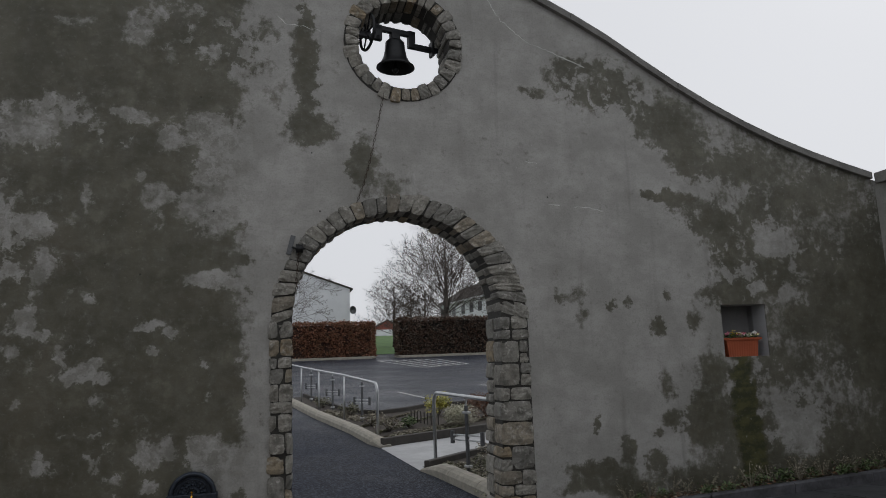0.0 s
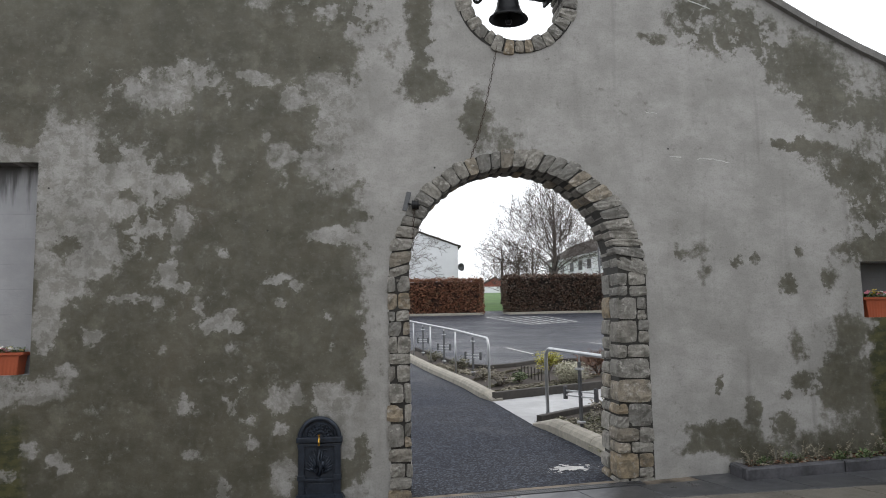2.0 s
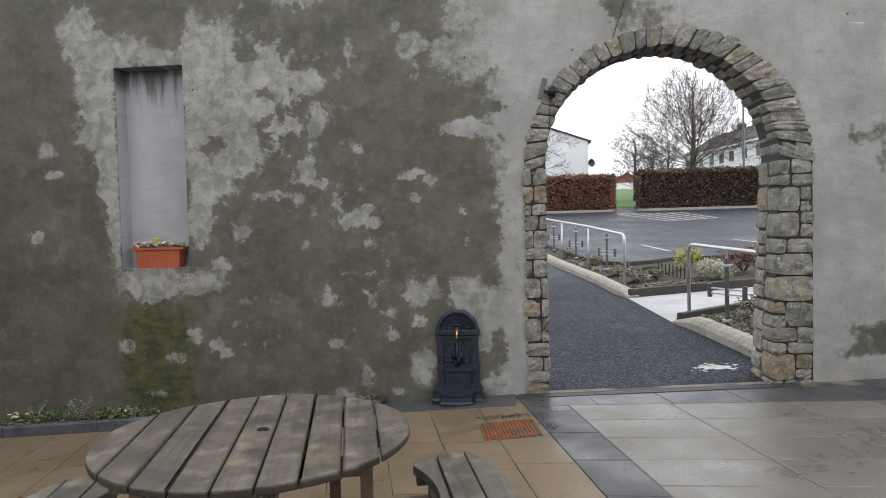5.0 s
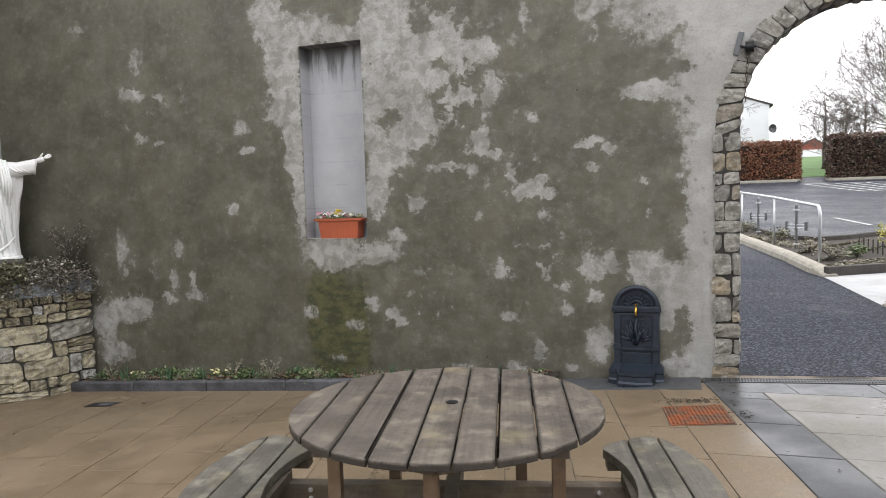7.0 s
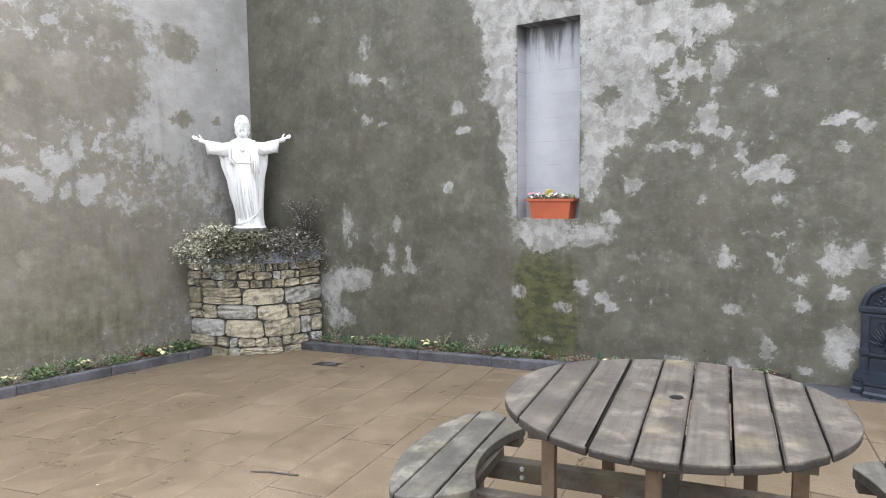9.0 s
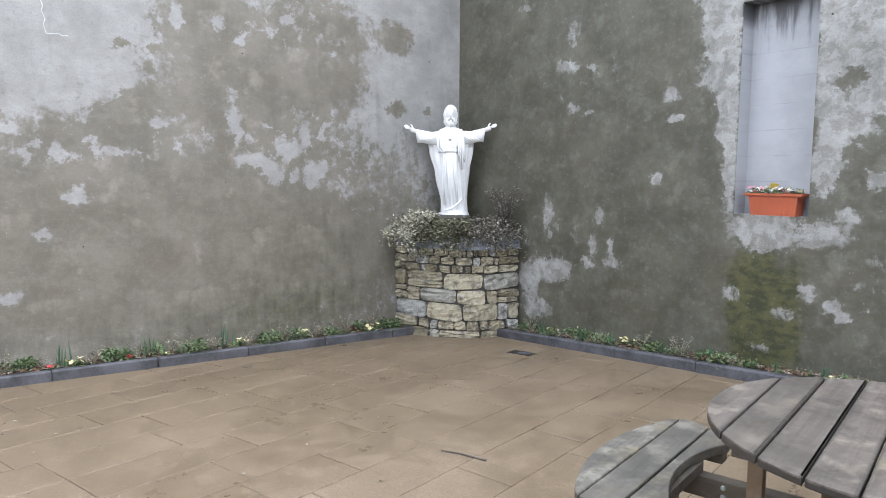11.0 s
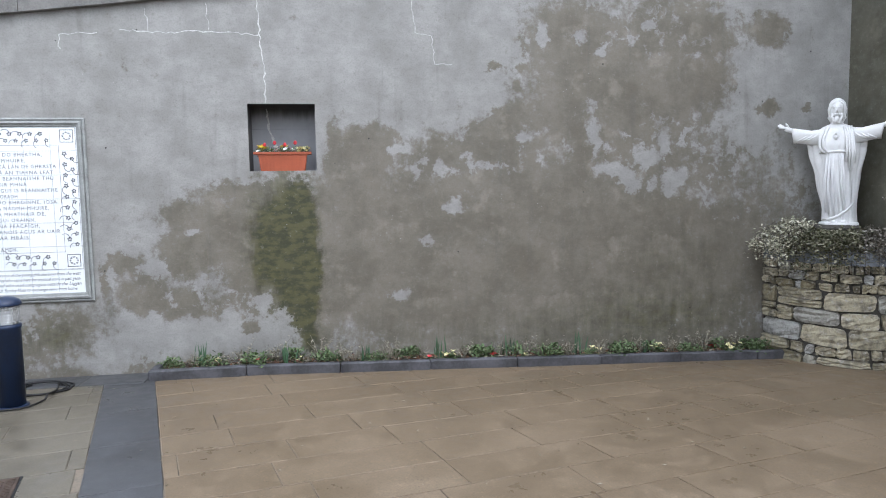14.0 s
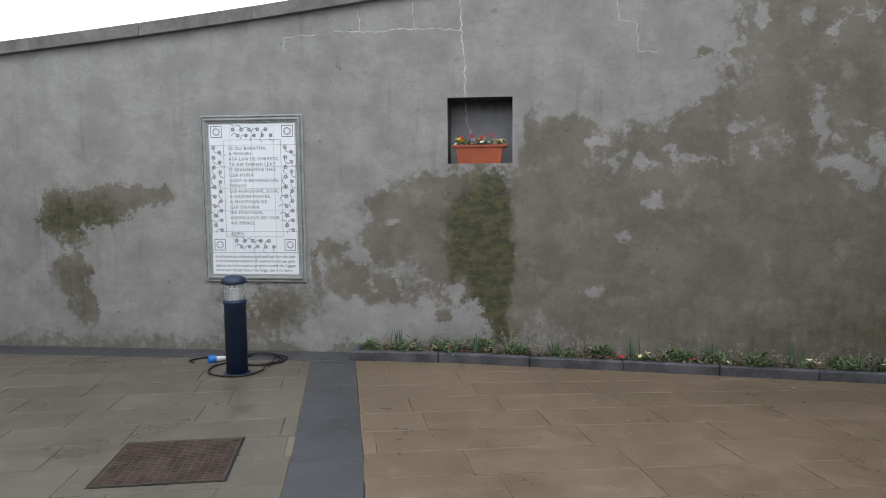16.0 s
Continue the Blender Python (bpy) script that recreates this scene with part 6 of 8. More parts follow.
M_TERRA = simple("terracotta_plastic", (0.37, 0.085, 0.035), 0.55, vary=0.12, scale=6, bump=0.1)


def clipped_prism(outline, x0, x1, z0, z1, bevel=0.006):
    """The part of an upright prism between two planes of constant x."""
    bm = bmesh.new()
    n = len(outline)
    lo = [bm.verts.new((x, y, z0)) for x, y in outline]
    hi = [bm.verts.new((x, y, z1)) for x, y in outline]
    for k in range(n):
        j = (k + 1) % n
        bm.faces.new((lo[k], lo[j], hi[j], hi[k]))
    bm.faces.new(hi)
    bm.faces.new(lo[::-1])
    for x, nrm in ((x0, (-1, 0, 0)), (x1, (1, 0, 0))):
        cut = bmesh.ops.bisect_plane(bm, geom=list(bm.verts) + list(bm.edges) + list(bm.faces), plane_co=(x, 0, 0), plane_no=nrm, clear_outer=True)
        edges = [g for g in cut["geom_cut"] if isinstance(g, bmesh.types.BMEdge)]
        if edges:
            bmesh.ops.holes_fill(bm, edges=edges, sides=0)
    bmesh.ops.recalc_face_normals(bm, faces=list(bm.faces))
    sharp = [e for e in bm.edges if len(e.link_faces) == 2 and e.calc_face_angle(0) > 0.9]
    bmesh.ops.bevel(bm, geom=sharp, offset=bevel, segments=2, affect="EDGES", profile=0.6)
    return bm


def picnic_table():
    cx, cy = -1.175, -3.40
    home = empty("picnic_table", pose(cx, cy, floor_z(cx, cy), 0, 0, 13.6), "round weathered grey wooden picnic table with curved benches", "picnic table")
    r, top, thick = 0.628, 0.755, 0.031
    ring = [(r * math.cos(2 * math.pi * k / 72), r * math.sin(2 * math.pi * k / 72)) for k in range(72)]
    n, wob = 9, random.Random(2)
    w = 2 * r / n
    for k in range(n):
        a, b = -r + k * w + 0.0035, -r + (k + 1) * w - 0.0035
        if k == 4:                                   # the board with the parasol hole, its dark inside painted as a black disc
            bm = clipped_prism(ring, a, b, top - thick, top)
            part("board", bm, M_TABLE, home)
            part("parasol_hole_disc", lathe([(0.0, 0.0), (0.026, 0.0), (0.026, 0.002), (0.0, 0.002)], 20, pose(0.02, 0.03, top + 0.0005), caps=False), M_BLACK, home, "flat black disc for the shade inside the hole")
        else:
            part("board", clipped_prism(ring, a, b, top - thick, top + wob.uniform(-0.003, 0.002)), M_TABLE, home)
    for y in (-0.33, 0.33):
        part("batten", box((-0.46, y - 0.045, top - thick - 0.05), (0.46, y + 0.045, top - thick), 0.005), M_BEAM, home)
    for k in range(8):
        t = 2 * math.pi * (k + 0.5) / 8
        part("apron_board", box((-0.185, -0.02, top - thick - 0.06), (0.185, 0.02, top - thick), 0.005, pose(0.45 * math.cos(t), 0.45 * math.sin(t), 0, 0, 0, math.degrees(t) + 90)), M_BEAM, home)
    for x, y in ((-0.44, -0.12), (0.44, -0.08), (-0.02, -0.43), (-0.28, 0.34), (0.3, 0.34)):
        part("leg", box((x - 0.026, y - 0.026, 0.0), (x + 0.026, y + 0.026, top - thick), 0.004), M_LEG, home)
    for y in (-0.18, 0.16):
        beam = part("beam", box((-0.99, y - 0.032, 0.275), (0.99, y + 0.032, 0.362), 0.006), M_BEAM, home)
        for s in (-1, 1):
            for z in (0.30, 0.338):
                part("bolt", lathe([(0.0, 0.0), (0.011, 0.0), (0.009, 0.008), (0.0, 0.01)], 10, pose(s * 0.62, y - 0.033, z, 90, 0, 0), caps=False), M_STEEL, beam)
    part("cross_beam", box((-0.03, -0.5, 0.27), (0.03, 0.45, 0.37), 0.006), M_BEAM, home)
    for s in (-1, 1):
        sector, lim = [], radians(25)
        for k in range(21):
            t = -lim + 2 * lim * k / 20
            sector.append((1.075 * math.cos(t), 1.075 * math.sin(t)))
        for end in (1, -1):                           # rounded ends, and the hollow inner edge between them
            for k in range(1, 12):
                a = math.pi * k / 12
                rad = 0.91 + end * 0.165 * math.copysign(abs(math.cos(a)) ** 0.7, math.cos(a))
                t = end * (lim + 0.10 * math.sin(a) ** 0.7)
                sector.append((rad * math.cos(t), rad * math.sin(t)))
            if end == 1:
                for k in range(21):
                    t = lim - 2 * lim * k / 20
                    sector.append((0.745 * math.cos(t), 0.745 * math.sin(t)))
        if s < 0:
            sector = [(-x, y) for x, y in sector][::-1]
        bench = part("bench", box((min(s * 0.72, s * 1.04), -0.21, 0.361), (max(s * 0.72, s * 1.04), 0.19, 0.404), 0.004), M_BEAM, home, "dark bench support")
        for y in (-0.34, 0.34):
            part("batten", box((min(s * 0.68, s * 0.98), y - 0.035, 0.36), (max(s * 0.68, s * 0.98), y + 0.035, 0.404), 0.004), M_BEAM, bench)
        for k in range(3):
            a, b = sorted((s * (0.65 + 0.142 * k + 0.004), s * (0.65 + 0.142 * (k + 1) - 0.004)))
            part("bench_board", clipped_prism(sector, a, b, 0.404, 0.448), M_BENCH, bench)
        for y in (-0.34, 0.34):
            part("bench_leg", box((s * 0.92 - 0.04, y - 0.04, 0.0), (s * 0.92 + 0.04, y + 0.04, 0.36), 0.005), M_LEG, bench)
    return home


picnic_table()


def wall_fountain():
    x0, z0 = -0.625, floor_z(-0.625, -0.1) - 0.01
    home = empty("wall_fountain", pose(x0, 0, z0), "black cast-iron wall fountain with arched top and brass tap", "fountain")
    w, spring = 0.182, 0.625

    def arched(wd, base, sp, n=24):
        return [(-wd, base), (wd, base)] + [(wd * math.cos(math.pi * k / n), sp + wd * math.sin(math.pi * k / n)) for k in range(n + 1)]

    part("back_plate", prism(arched(w, 0.1, spring), [], 0.0, -0.045), M_IRON, home)
    bm = bmesh.new()
    arc = [(w * 0.93 * math.cos(math.pi * k / 28), -0.05, spring + w * 0.93 * math.sin(math.pi * k / 28)) for k in range(29)]
    add_tube(bm, arc, 0.022, 8)
    part("arch_moulding", bm, M_IRON, home, smooth=True)
    bm = bmesh.new()
    arc = [(w * 0.68 * math.cos(math.pi * k / 24), -0.05, spring + w * 0.68 * math.sin(math.pi * k / 24)) for k in range(25)]
    add_tube(bm, arc, 0.009, 6)
    for k in range(9):                                # leaf fan in the arch
        t = math.pi * (k + 0.5) / 9
        for rr in (0.045, 0.075, 0.1):
            add_lathe(bm, [(0.0, -0.006), (0.013, 0.0), (0.006, 0.008), (0.0, 0.01)], 8, pose(rr * math.cos(t), -0.048, spring + 0.01 + rr * math.sin(t), 90, 0, 0), caps=False)
    part("arch_relief", bm, M_IRON, home)
    part("cornice", box((-w - 0.018, -0.075, spring - 0.035), (w + 0.018, 0.0, spring + 0.012), 0.008), M_IRON, home)
    part("cornice", box((-w - 0.008, -0.062, spring - 0.07), (w + 0.008, 0.0, spring - 0.045), 0.006), M_IRON, home)
    for s in (-1, 1):
        part("pilaster", box((s * (w - 0.025) - 0.027, -0.062, 0.13), (s * (w - 0.025) + 0.027, 0.0, spring - 0.06), 0.007), M_IRON, home)
        part("pilaster_block", box((s * (w - 0.025) - 0.033, -0.072, 0.27), (s * (w - 0.025) + 0.033, 0.0, 0.315), 0.006), M_IRON, home)
    part("ledge", box((-w, -0.07, 0.262), (w, 0.0, 0.285), 0.006), M_IRON, home)
    part("lower_panel", box((-0.115, -0.056, 0.145), (0.115, 0.0, 0.245), 0.008), M_IRON, home)
    r = random.Random(3)
    for k in range(17):                               # leaf relief fanned round a stem
        t = radians(20 + 140 * k / 16)
        l = r.uniform(0.10, 0.17)
        c = Vector((0, -0.05, 0.32))
        p1 = c + Vector((math.cos(t) * l, -0.006, math.sin(t) * l * 1.25))
        part("relief_leaf", tube([tuple(c + (p1 - c) * 0.3), tuple(c + (p1 - c) * 0.7 + Vector((0, -0.01, 0))), tuple(p1)], 0.008, 6, radii=[0.004, 0.0105, 0.003]), M_IRON, home, smooth=True)
    stem = bmesh.new()
    add_tube(stem, [(-0.01, -0.055, 0.31), (0.014, -0.066, 0.38), (-0.01, -0.066, 0.45), (0.004, -0.055, 0.53)], 0.014, 8, radii=[0.02, 0.015, 0.013, 0.006])
    part("relief_stem", stem, M_IRON, home, smooth=True)
    for s in (-1, 1):
        for z in (0.345, 0.40, 0.455, 0.51):
            part("relief_scroll", tube([(s * (0.045 + 0.022 * math.cos(q)), -0.054, z + 0.018 * math.sin(q)) for q in [0.5 * h for h in range(10)]], 0.005, 5), M_IRON, home, smooth=True)
    part("tap_boss", lathe([(0.0, 0.0), (0.035, 0.0), (0.03, 0.015), (0.0, 0.02)], 16, pose(0, -0.045, 0.63, 90, 0, 0), caps=False), M_IRON, home)
    tap = part("tap", tube([(0, -0.06, 0.625), (0, -0.105, 0.625), (0, -0.115, 0.6), (0, -0.115, 0.57)], 0.009, 8), M_BRASS, home, "brass tap")
    part("tap_handle", lathe([(0.004, 0.0), (0.006, 0.02), (0.014, 0.03), (0.004, 0.036)], 10, pose(0, -0.09, 0.63)), M_BRASS, tap)
    bm = bmesh.new()                                  # basin with a broken bowed front
    outline = lambda wd, d: [(-wd, 0.0), (-wd, -d * 0.55), (-wd * 0.72, -d * 0.62), (-wd * 0.62, -d * 0.92), (0, -d), (wd * 0.62, -d * 0.92), (wd * 0.72, -d * 0.62), (wd, -d * 0.55), (wd, 0.0)]
    rings = [[bm.verts.new((x, y, z)) for x, y in outline(wd, d)] for wd, z, d in ((0.225, -0.03, 0.32), (0.225, 0.035, 0.32), (0.213, 0.05, 0.305), (0.213, 0.09, 0.3), (0.22, 0.1, 0.31), (0.218, 0.12, 0.31), (0.205, 0.135, 0.2), (0.195, 0.15, 0.12), (0.185, 0.152, 0.05))]
    for a, b in zip(rings, rings[1:]):
        for k in range(8):
            bm.faces.new((a[k], a[k + 1], b[k + 1], b[k]))
    bm.faces.new(rings[-1])
    bm.faces.new(rings[0][::-1])
    bmesh.ops.recalc_face_normals(bm, faces=list(bm.faces))
    part("basin", bm, M_IRON, home)
    return home


wall_fountain()


def flower_trough(m, width, seed, label, tulips):
    """A ribbed terracotta-coloured trough of spring flowers."""
    r = random.Random(seed)
    home = empty("flower_trough", m, label, "planter", "flower troughs in the niches")
    h, d = 0.195, 0.085
    bm = bmesh.new()
    n = 26
    rings = []
    for f, z, grow in ((0.79, 0.0, 0), (0.79, 0.004, 0), (0.87, h - 0.026, 0), (1.03, h - 0.022, 0), (1.03, h, 0), (0.95, h, 0), (0.93, h - 0.03, 0)):
        ring = []
        for k in range(2 * n + 8):
            if k < n:
                x, y = -1 + 2 * k / (n - 1), -1
            elif k < n + 4:
                x, y = 1, -1 + 2 * (k - n + 1) / 5
            elif k < 2 * n + 4:
                x, y = 1 - 2 * (k - n - 4) / (n - 1), 1
            else:
                x, y = -1, 1 - 2 * (k - 2 * n - 4 + 1) / 5
            rib = 0.003 * (k % 2) if z < h - 0.03 and abs(y) == 1 else 0.0
            ring.append(bm.verts.new((x * width / 2 * f, y * (d * f - rib), z)))
        rings.append(ring)
    for a, b in zip(rings, rings[1:]):
        for k in range(len(a)):
            j = (k + 1) % len(a)
            bm.faces.new((a[k], a[j], b[j], b[k]))
    bm.faces.new(rings[0][::-1])
    bm.faces.new(rings[-1])
    part("trough", bm, M_TERRA, home)
    leaves = bmesh.new()
    for _ in range(260):
        p = (r.uniform(-0.47, 0.47) * width, r.uniform(-0.9, 0.7) * d, h - 0.02 + r.uniform(0, 0.045))
        add_leaf(leaves, p, r.uniform(0.025, 0.05), 0.02, r, up=0.6)
    for t in range(tulips):
        tx = (-0.25 + 0.4 * t / max(1, tulips - 1)) * width + r.uniform(-0.02, 0.02)
        for _ in range(5):
            add_leaf(leaves, (tx + r.uniform(-0.03, 0.03), 0, h - 0.02), 0.1, 0.028, r, up=0.8)
    part("foliage", leaves, M_GREEN, home)
    heads = {k: bmesh.new() for k in PETALS}
    for k in range(48):
        x = r.uniform(-0.46, 0.46)
        if tulips:
            name = "cream" if x > 0.25 else r.choice(("white", "yellow", "white", "pink") if abs(x) < 0.3 else ("yellow", "white"))
        else:
            name = "yellow" if -0.2 < x < 0.08 and r.random() < 0.75 else r.choice(("white", "cream", "pink", "white"))
        add_flower(heads[name], (x * width, r.uniform(-0.95, 0.6) * d, h + r.uniform(0.005, 0.05) + (0.02 if name == "yellow" else 0)), r.uniform(0.022, 0.034), r)
    for t in range(tulips):
        tx = (-0.33 + 0.55 * t / max(1, tulips - 1)) * width
        add_lathe(heads["red"], [(0.004, 0.0), (0.018, 0.012), (0.016, 0.032), (0.006, 0.045)], 8, pose(tx, -0.01, h + 0.055 + 0.02 * (t % 2), 10, 8, 0))
    for name, bm in heads.items():
        if len(bm.verts):
            part("blossoms", bm, PETALS[name], home, name + " blossoms")
        else:
            bm.free()
    return home


flower_trough(pose(-3.42, 0.085, 1.18), 0.50, 4, "terracotta trough of mixed spring flowers in a niche", 0)
flower_trough(pose(4.80, 0.11, 1.53), 0.44, 5, "terracotta trough of pale spring flowers in a niche", 0)
flower_trough(pose(LEFT_X - 0.11, -6.46, 1.703, 0, 0, 90), 0.565, 6, "terracotta trough of tulips and primroses in a niche", 4)

M_STATUE = simple("white_painted_statue", (0.80, 0.80, 0.79), 0.45, vary=0.06, scale=6, bump=0.15)


def statue():
    """A white robed figure with open arms, as one plain mesh."""
    bm = bmesh.new()

    def level(table, z):
        for lo, hi in zip(table, table[1:]):
            if z <= hi[0]:
                f = (z - lo[0]) / (hi[0] - lo[0])
                f = f * f * (3 - 2 * f)
                return [a + (b - a) * f for a, b in zip(lo[1:], hi[1:])]
        return list(table[-1][1:])

    def robe(table, count, seg, folds):
        """A draped tube; table: height, half width, half depth, shift aside, shift forward, depth of the folds."""
        rings = []
        for i in range(count + 1):
            z = table[0][0] + (table[-1][0] - table[0][0]) * i / count
            w, d, cx, cy, fold = level(table, z)
            ring = []
            for k in range(seg):
                t = 2 * math.pi * k / seg
                f = 1 + fold * folds(t, z)
                ring.append(bm.verts.new((cx + w * math.cos(t) * f, cy + d * math.sin(t) * f, z)))
            rings.append(ring)
        for a, b in zip(rings, rings[1:]):
            for k in range(seg):
                j = (k + 1) % seg
                bm.faces.new((a[k], a[j], b[j], b[k]))
        bm.faces.new(rings[0][::-1])
        bm.faces.new(rings[-1])

    crease = lambda v: 1 - 2 * abs(math.sin(v)) ** 0.6
    # mantle that hangs from the arms and narrows to the feet
    robe([(0.0, 0.185, 0.12, 0.055, 0.03, 0.05), (0.12, 0.18, 0.115, 0.05, 0.03, 0.14), (0.45, 0.23, 0.11, 0.025, 0.04, 0.17), (0.8, 0.295, 0.095, 0.01, 0.035, 0.13), (0.9, 0.31, 0.1, 0.005, 0.02, 0.05),
          (0.99, 0.25, 0.1, 0.0, 0.01, 0.02), (1.045, 0.15, 0.08, 0.0, 0.005, 0.0), (1.075, 0.07, 0.06, 0.0, 0.0, 0.0), (1.13, 0.055, 0.055, 0.0, -0.005, 0.0)], 44, 88,
         lambda t, z: 0.6 * crease(5.5 * t + 0.8 * z) + 0.4 * math.sin(11 * t - 2.2 * z))
    # tunic in front, gathered by the belt, long folds below it
    robe([(0.0, 0.165, 0.14, 0.05, -0.035, 0.10), (0.06, 0.15, 0.13, 0.045, -0.03, 0.17), (0.4, 0.14, 0.12, 0.02, -0.03, 0.2), (0.7, 0.145, 0.115, 0.0, -0.03, 0.12), (0.775, 0.145, 0.1, -0.01, -0.025, 0.03),
          (0.85, 0.17, 0.115, -0.01, -0.025, 0.04), (0.98, 0.16, 0.1, 0.0, -0.01, 0.03), (1.05, 0.1, 0.075, 0.0, 0.0, 0.01), (1.07, 0.07, 0.06, 0.0, 0.0, 0.0)], 40, 96,
         lambda t, z: 0.7 * crease(7 * t + 0.5 * math.sin(3 * z)) + 0.3 * math.sin(13 * t + 3.0 * z))
    add_tube(bm, [(-0.012 + 0.152 * math.cos(t), -0.028 + 0.107 * math.sin(t), 0.775 + 0.004 * math.sin(3 * t)) for t in [2 * math.pi * k / 40 for k in range(40)]], 0.012, 6, closed=True)
    # loose end of the mantle over one shoulder, and its hem swept across the feet
    for off, thick, low in ((0.0, 0.014, 0.66), (0.024, 0.012, 0.57), (0.048, 0.012, 0.56), (0.07, 0.013, 0.64)):
        add_tube(bm, [(0.075 + off, -0.07, 1.045), (0.10 + off, -0.125, 0.93), (0.115 + off * 1.1, -0.138, 0.8), (0.11 + off * 1.15, -0.14, low)], thick, 8, radii=[0.012, thick, thick * 1.1, thick * 0.6])
    for off in (0.0, 0.035):
        add_tube(bm, [(-0.08 - off, -0.07, 1.04), (-0.13 - off, -0.115, 0.92), (-0.125 - off * 1.2, -0.12, 0.82), (-0.075 - off, -0.128, 0.76)], 0.014, 8, radii=[0.008, 0.016, 0.016, 0.008])
    add_tube(bm, [(-0.125, -0.06, 0.04), (-0.05, -0.155, 0.045), (0.05, -0.18, 0.085), (0.13, -0.16, 0.15), (0.2, -0.09, 0.22)], 0.014, 8, radii=[0.01, 0.016, 0.016, 0.013, 0.008])
    for x0, x1, y1 in ((-0.055, -0.07, 0.1), (-0.02, -0.01, 0.06), (0.02, 0.04, 0.09), (0.055, 0.09, 0.14), (-0.085, -0.105, 0.12)):
        add_tube(bm, [(x0, -0.128, 0.765), ((x0 + x1) / 2 - 0.008, -0.142, 0.45), (x1 + 0.02, -0.163, y1)], 0.012, 6, radii=[0.004, 0.013, 0.012])
    for x in (0.0, 0.105):
        add_lathe(bm, [(0.0, 0.0), (0.036, 0.0), (0.033, 0.03), (0.0, 0.045)], 12, pose(x, -0.165, 0.0), caps=False)
    for s in (-1, 1):                                  # wide sleeves on raised arms, then open palms
        lift = 0.012 if s > 0 else -0.006
        arm = [(0.08, 0.0, 0.985, 0.085, 0.07, 0.10), (0.17, -0.012, 0.965, 0.08, 0.062, 0.115), (0.26, -0.028, 0.965, 0.07, 0.056, 0.11), (0.35, -0.048, 0.985, 0.062, 0.048, 0.105), (0.43, -0.065, 1.01, 0.055, 0.04, 0.115), (0.465, -0.07, 1.018, 0.052, 0.036, 0.125), (0.462, -0.07, 1.02, 0.034, 0.022, 0.09), (0.40, -0.06, 1.01, 0.03, 0.02, 0.06)]
        prev = None
        for x, y, z, rd, up, down in arm:
            ring = []
            for k in range(24):
                t = 2 * math.pi * k / 24
                wave = 1 + 0.07 * math.sin(5 * t + x * 34) + 0.04 * math.sin(9 * t - x * 21)
                ring.append(bm.verts.new((s * x - s * 0.05 * max(0.0, -math.sin(t)) * (x - 0.1), y + rd * math.cos(t) * wave, z + lift * x * 2 + (up if math.sin(t) > 0 else down) * math.sin(t) * wave)))
            if prev:
                for k in range(24):
                    j = (k + 1) % 24
                    bm.faces.new((prev[k], prev[j], ring[j], ring[k]))
            prev = ring
        bm.faces.new(prev)
        for k in range(3):                             # creases fanning from the elbow
            add_tube(bm, [(s * (0.16 + 0.05 * k), -0.075, 1.0), (s * (0.22 + 0.05 * k), -0.098, 0.94), (s * (0.30 + 0.05 * k), -0.105, 0.905)], 0.01, 6, radii=[0.005, 0.011, 0.005])
        add_tube(bm, [(s * 0.40, -0.065, 1.012 + lift), (s * 0.47, -0.072, 1.03 + lift), (s * 0.505, -0.078, 1.042 + lift), (s * 0.54, -0.08, 1.054 + lift)], 0.026, 10, radii=[0.03, 0.025, 0.03, 0.026])
        for k, (dx, dz) in enumerate(((0.07, 0.05), (0.085, 0.04), (0.085, 0.025), (0.07, 0.008))):
            add_tube(bm, [(s * 0.535, -0.068 - 0.011 * k, 1.056 + lift), (s * (0.535 + dx * 0.5), -0.073 - 0.014 * k, 1.056 + dz * 0.65 + lift), (s * (0.535 + dx), -0.07 - 0.015 * k, 1.056 + dz + lift)], 0.009, 6, radii=[0.0105, 0.0095, 0.006])
        add_tube(bm, [(s * 0.50, -0.085, 1.06 + lift), (s * 0.515, -0.09, 1.09 + lift), (s * 0.535, -0.09, 1.112 + lift)], 0.009, 6, radii=[0.012, 0.01, 0.007])
    # head: skull, waved hair to the shoulders, brow, nose, cheeks, moustache and beard
    bmesh.ops.create_uvsphere(bm, u_segments=28, v_segments=18, radius=1.0, matrix=Matrix.LocRotScale((0, -0.022, 1.222), None, (0.07, 0.088, 0.1)))
    hair = bmesh.ops.create_uvsphere(bm, u_segments=36, v_segments=22, radius=1.0, matrix=Matrix.LocRotScale((0, 0.03, 1.258), None, (0.09, 0.088, 0.098)))
    for v in hair["verts"]:
        d = v.co - Vector((0, 0.03, 1.258))
        v.co = Vector((0, 0.03, 1.258)) + d * (1 + 0.035 * math.sin(14 * math.atan2(d.y, d.x) + 30 * d.z))
    for s in (-1, 1):
        for k, (sx, sy) in enumerate(((0.0, 0.006), (0.009, 0.022), (0.013, 0.04), (0.009, 0.058), (0.0, 0.076))):
            add_tube(bm, [(s * (0.014 + sx), -0.062 + sy, 1.322), (s * (0.062 + sx), -0.06 + sy, 1.288), (s * (0.076 + sx), -0.045 + sy, 1.235), (s * (0.062 + sx + 0.008 * (-1) ** k), -0.035 + sy, 1.19), (s * (0.07 + sx - 0.008 * (-1) ** k), -0.03 + sy, 1.145), (s * (0.054 + sx), -0.034 + sy, 1.10)], 0.02, 8, radii=[0.008, 0.0105, 0.011, 0.0105, 0.0115, 0.006])
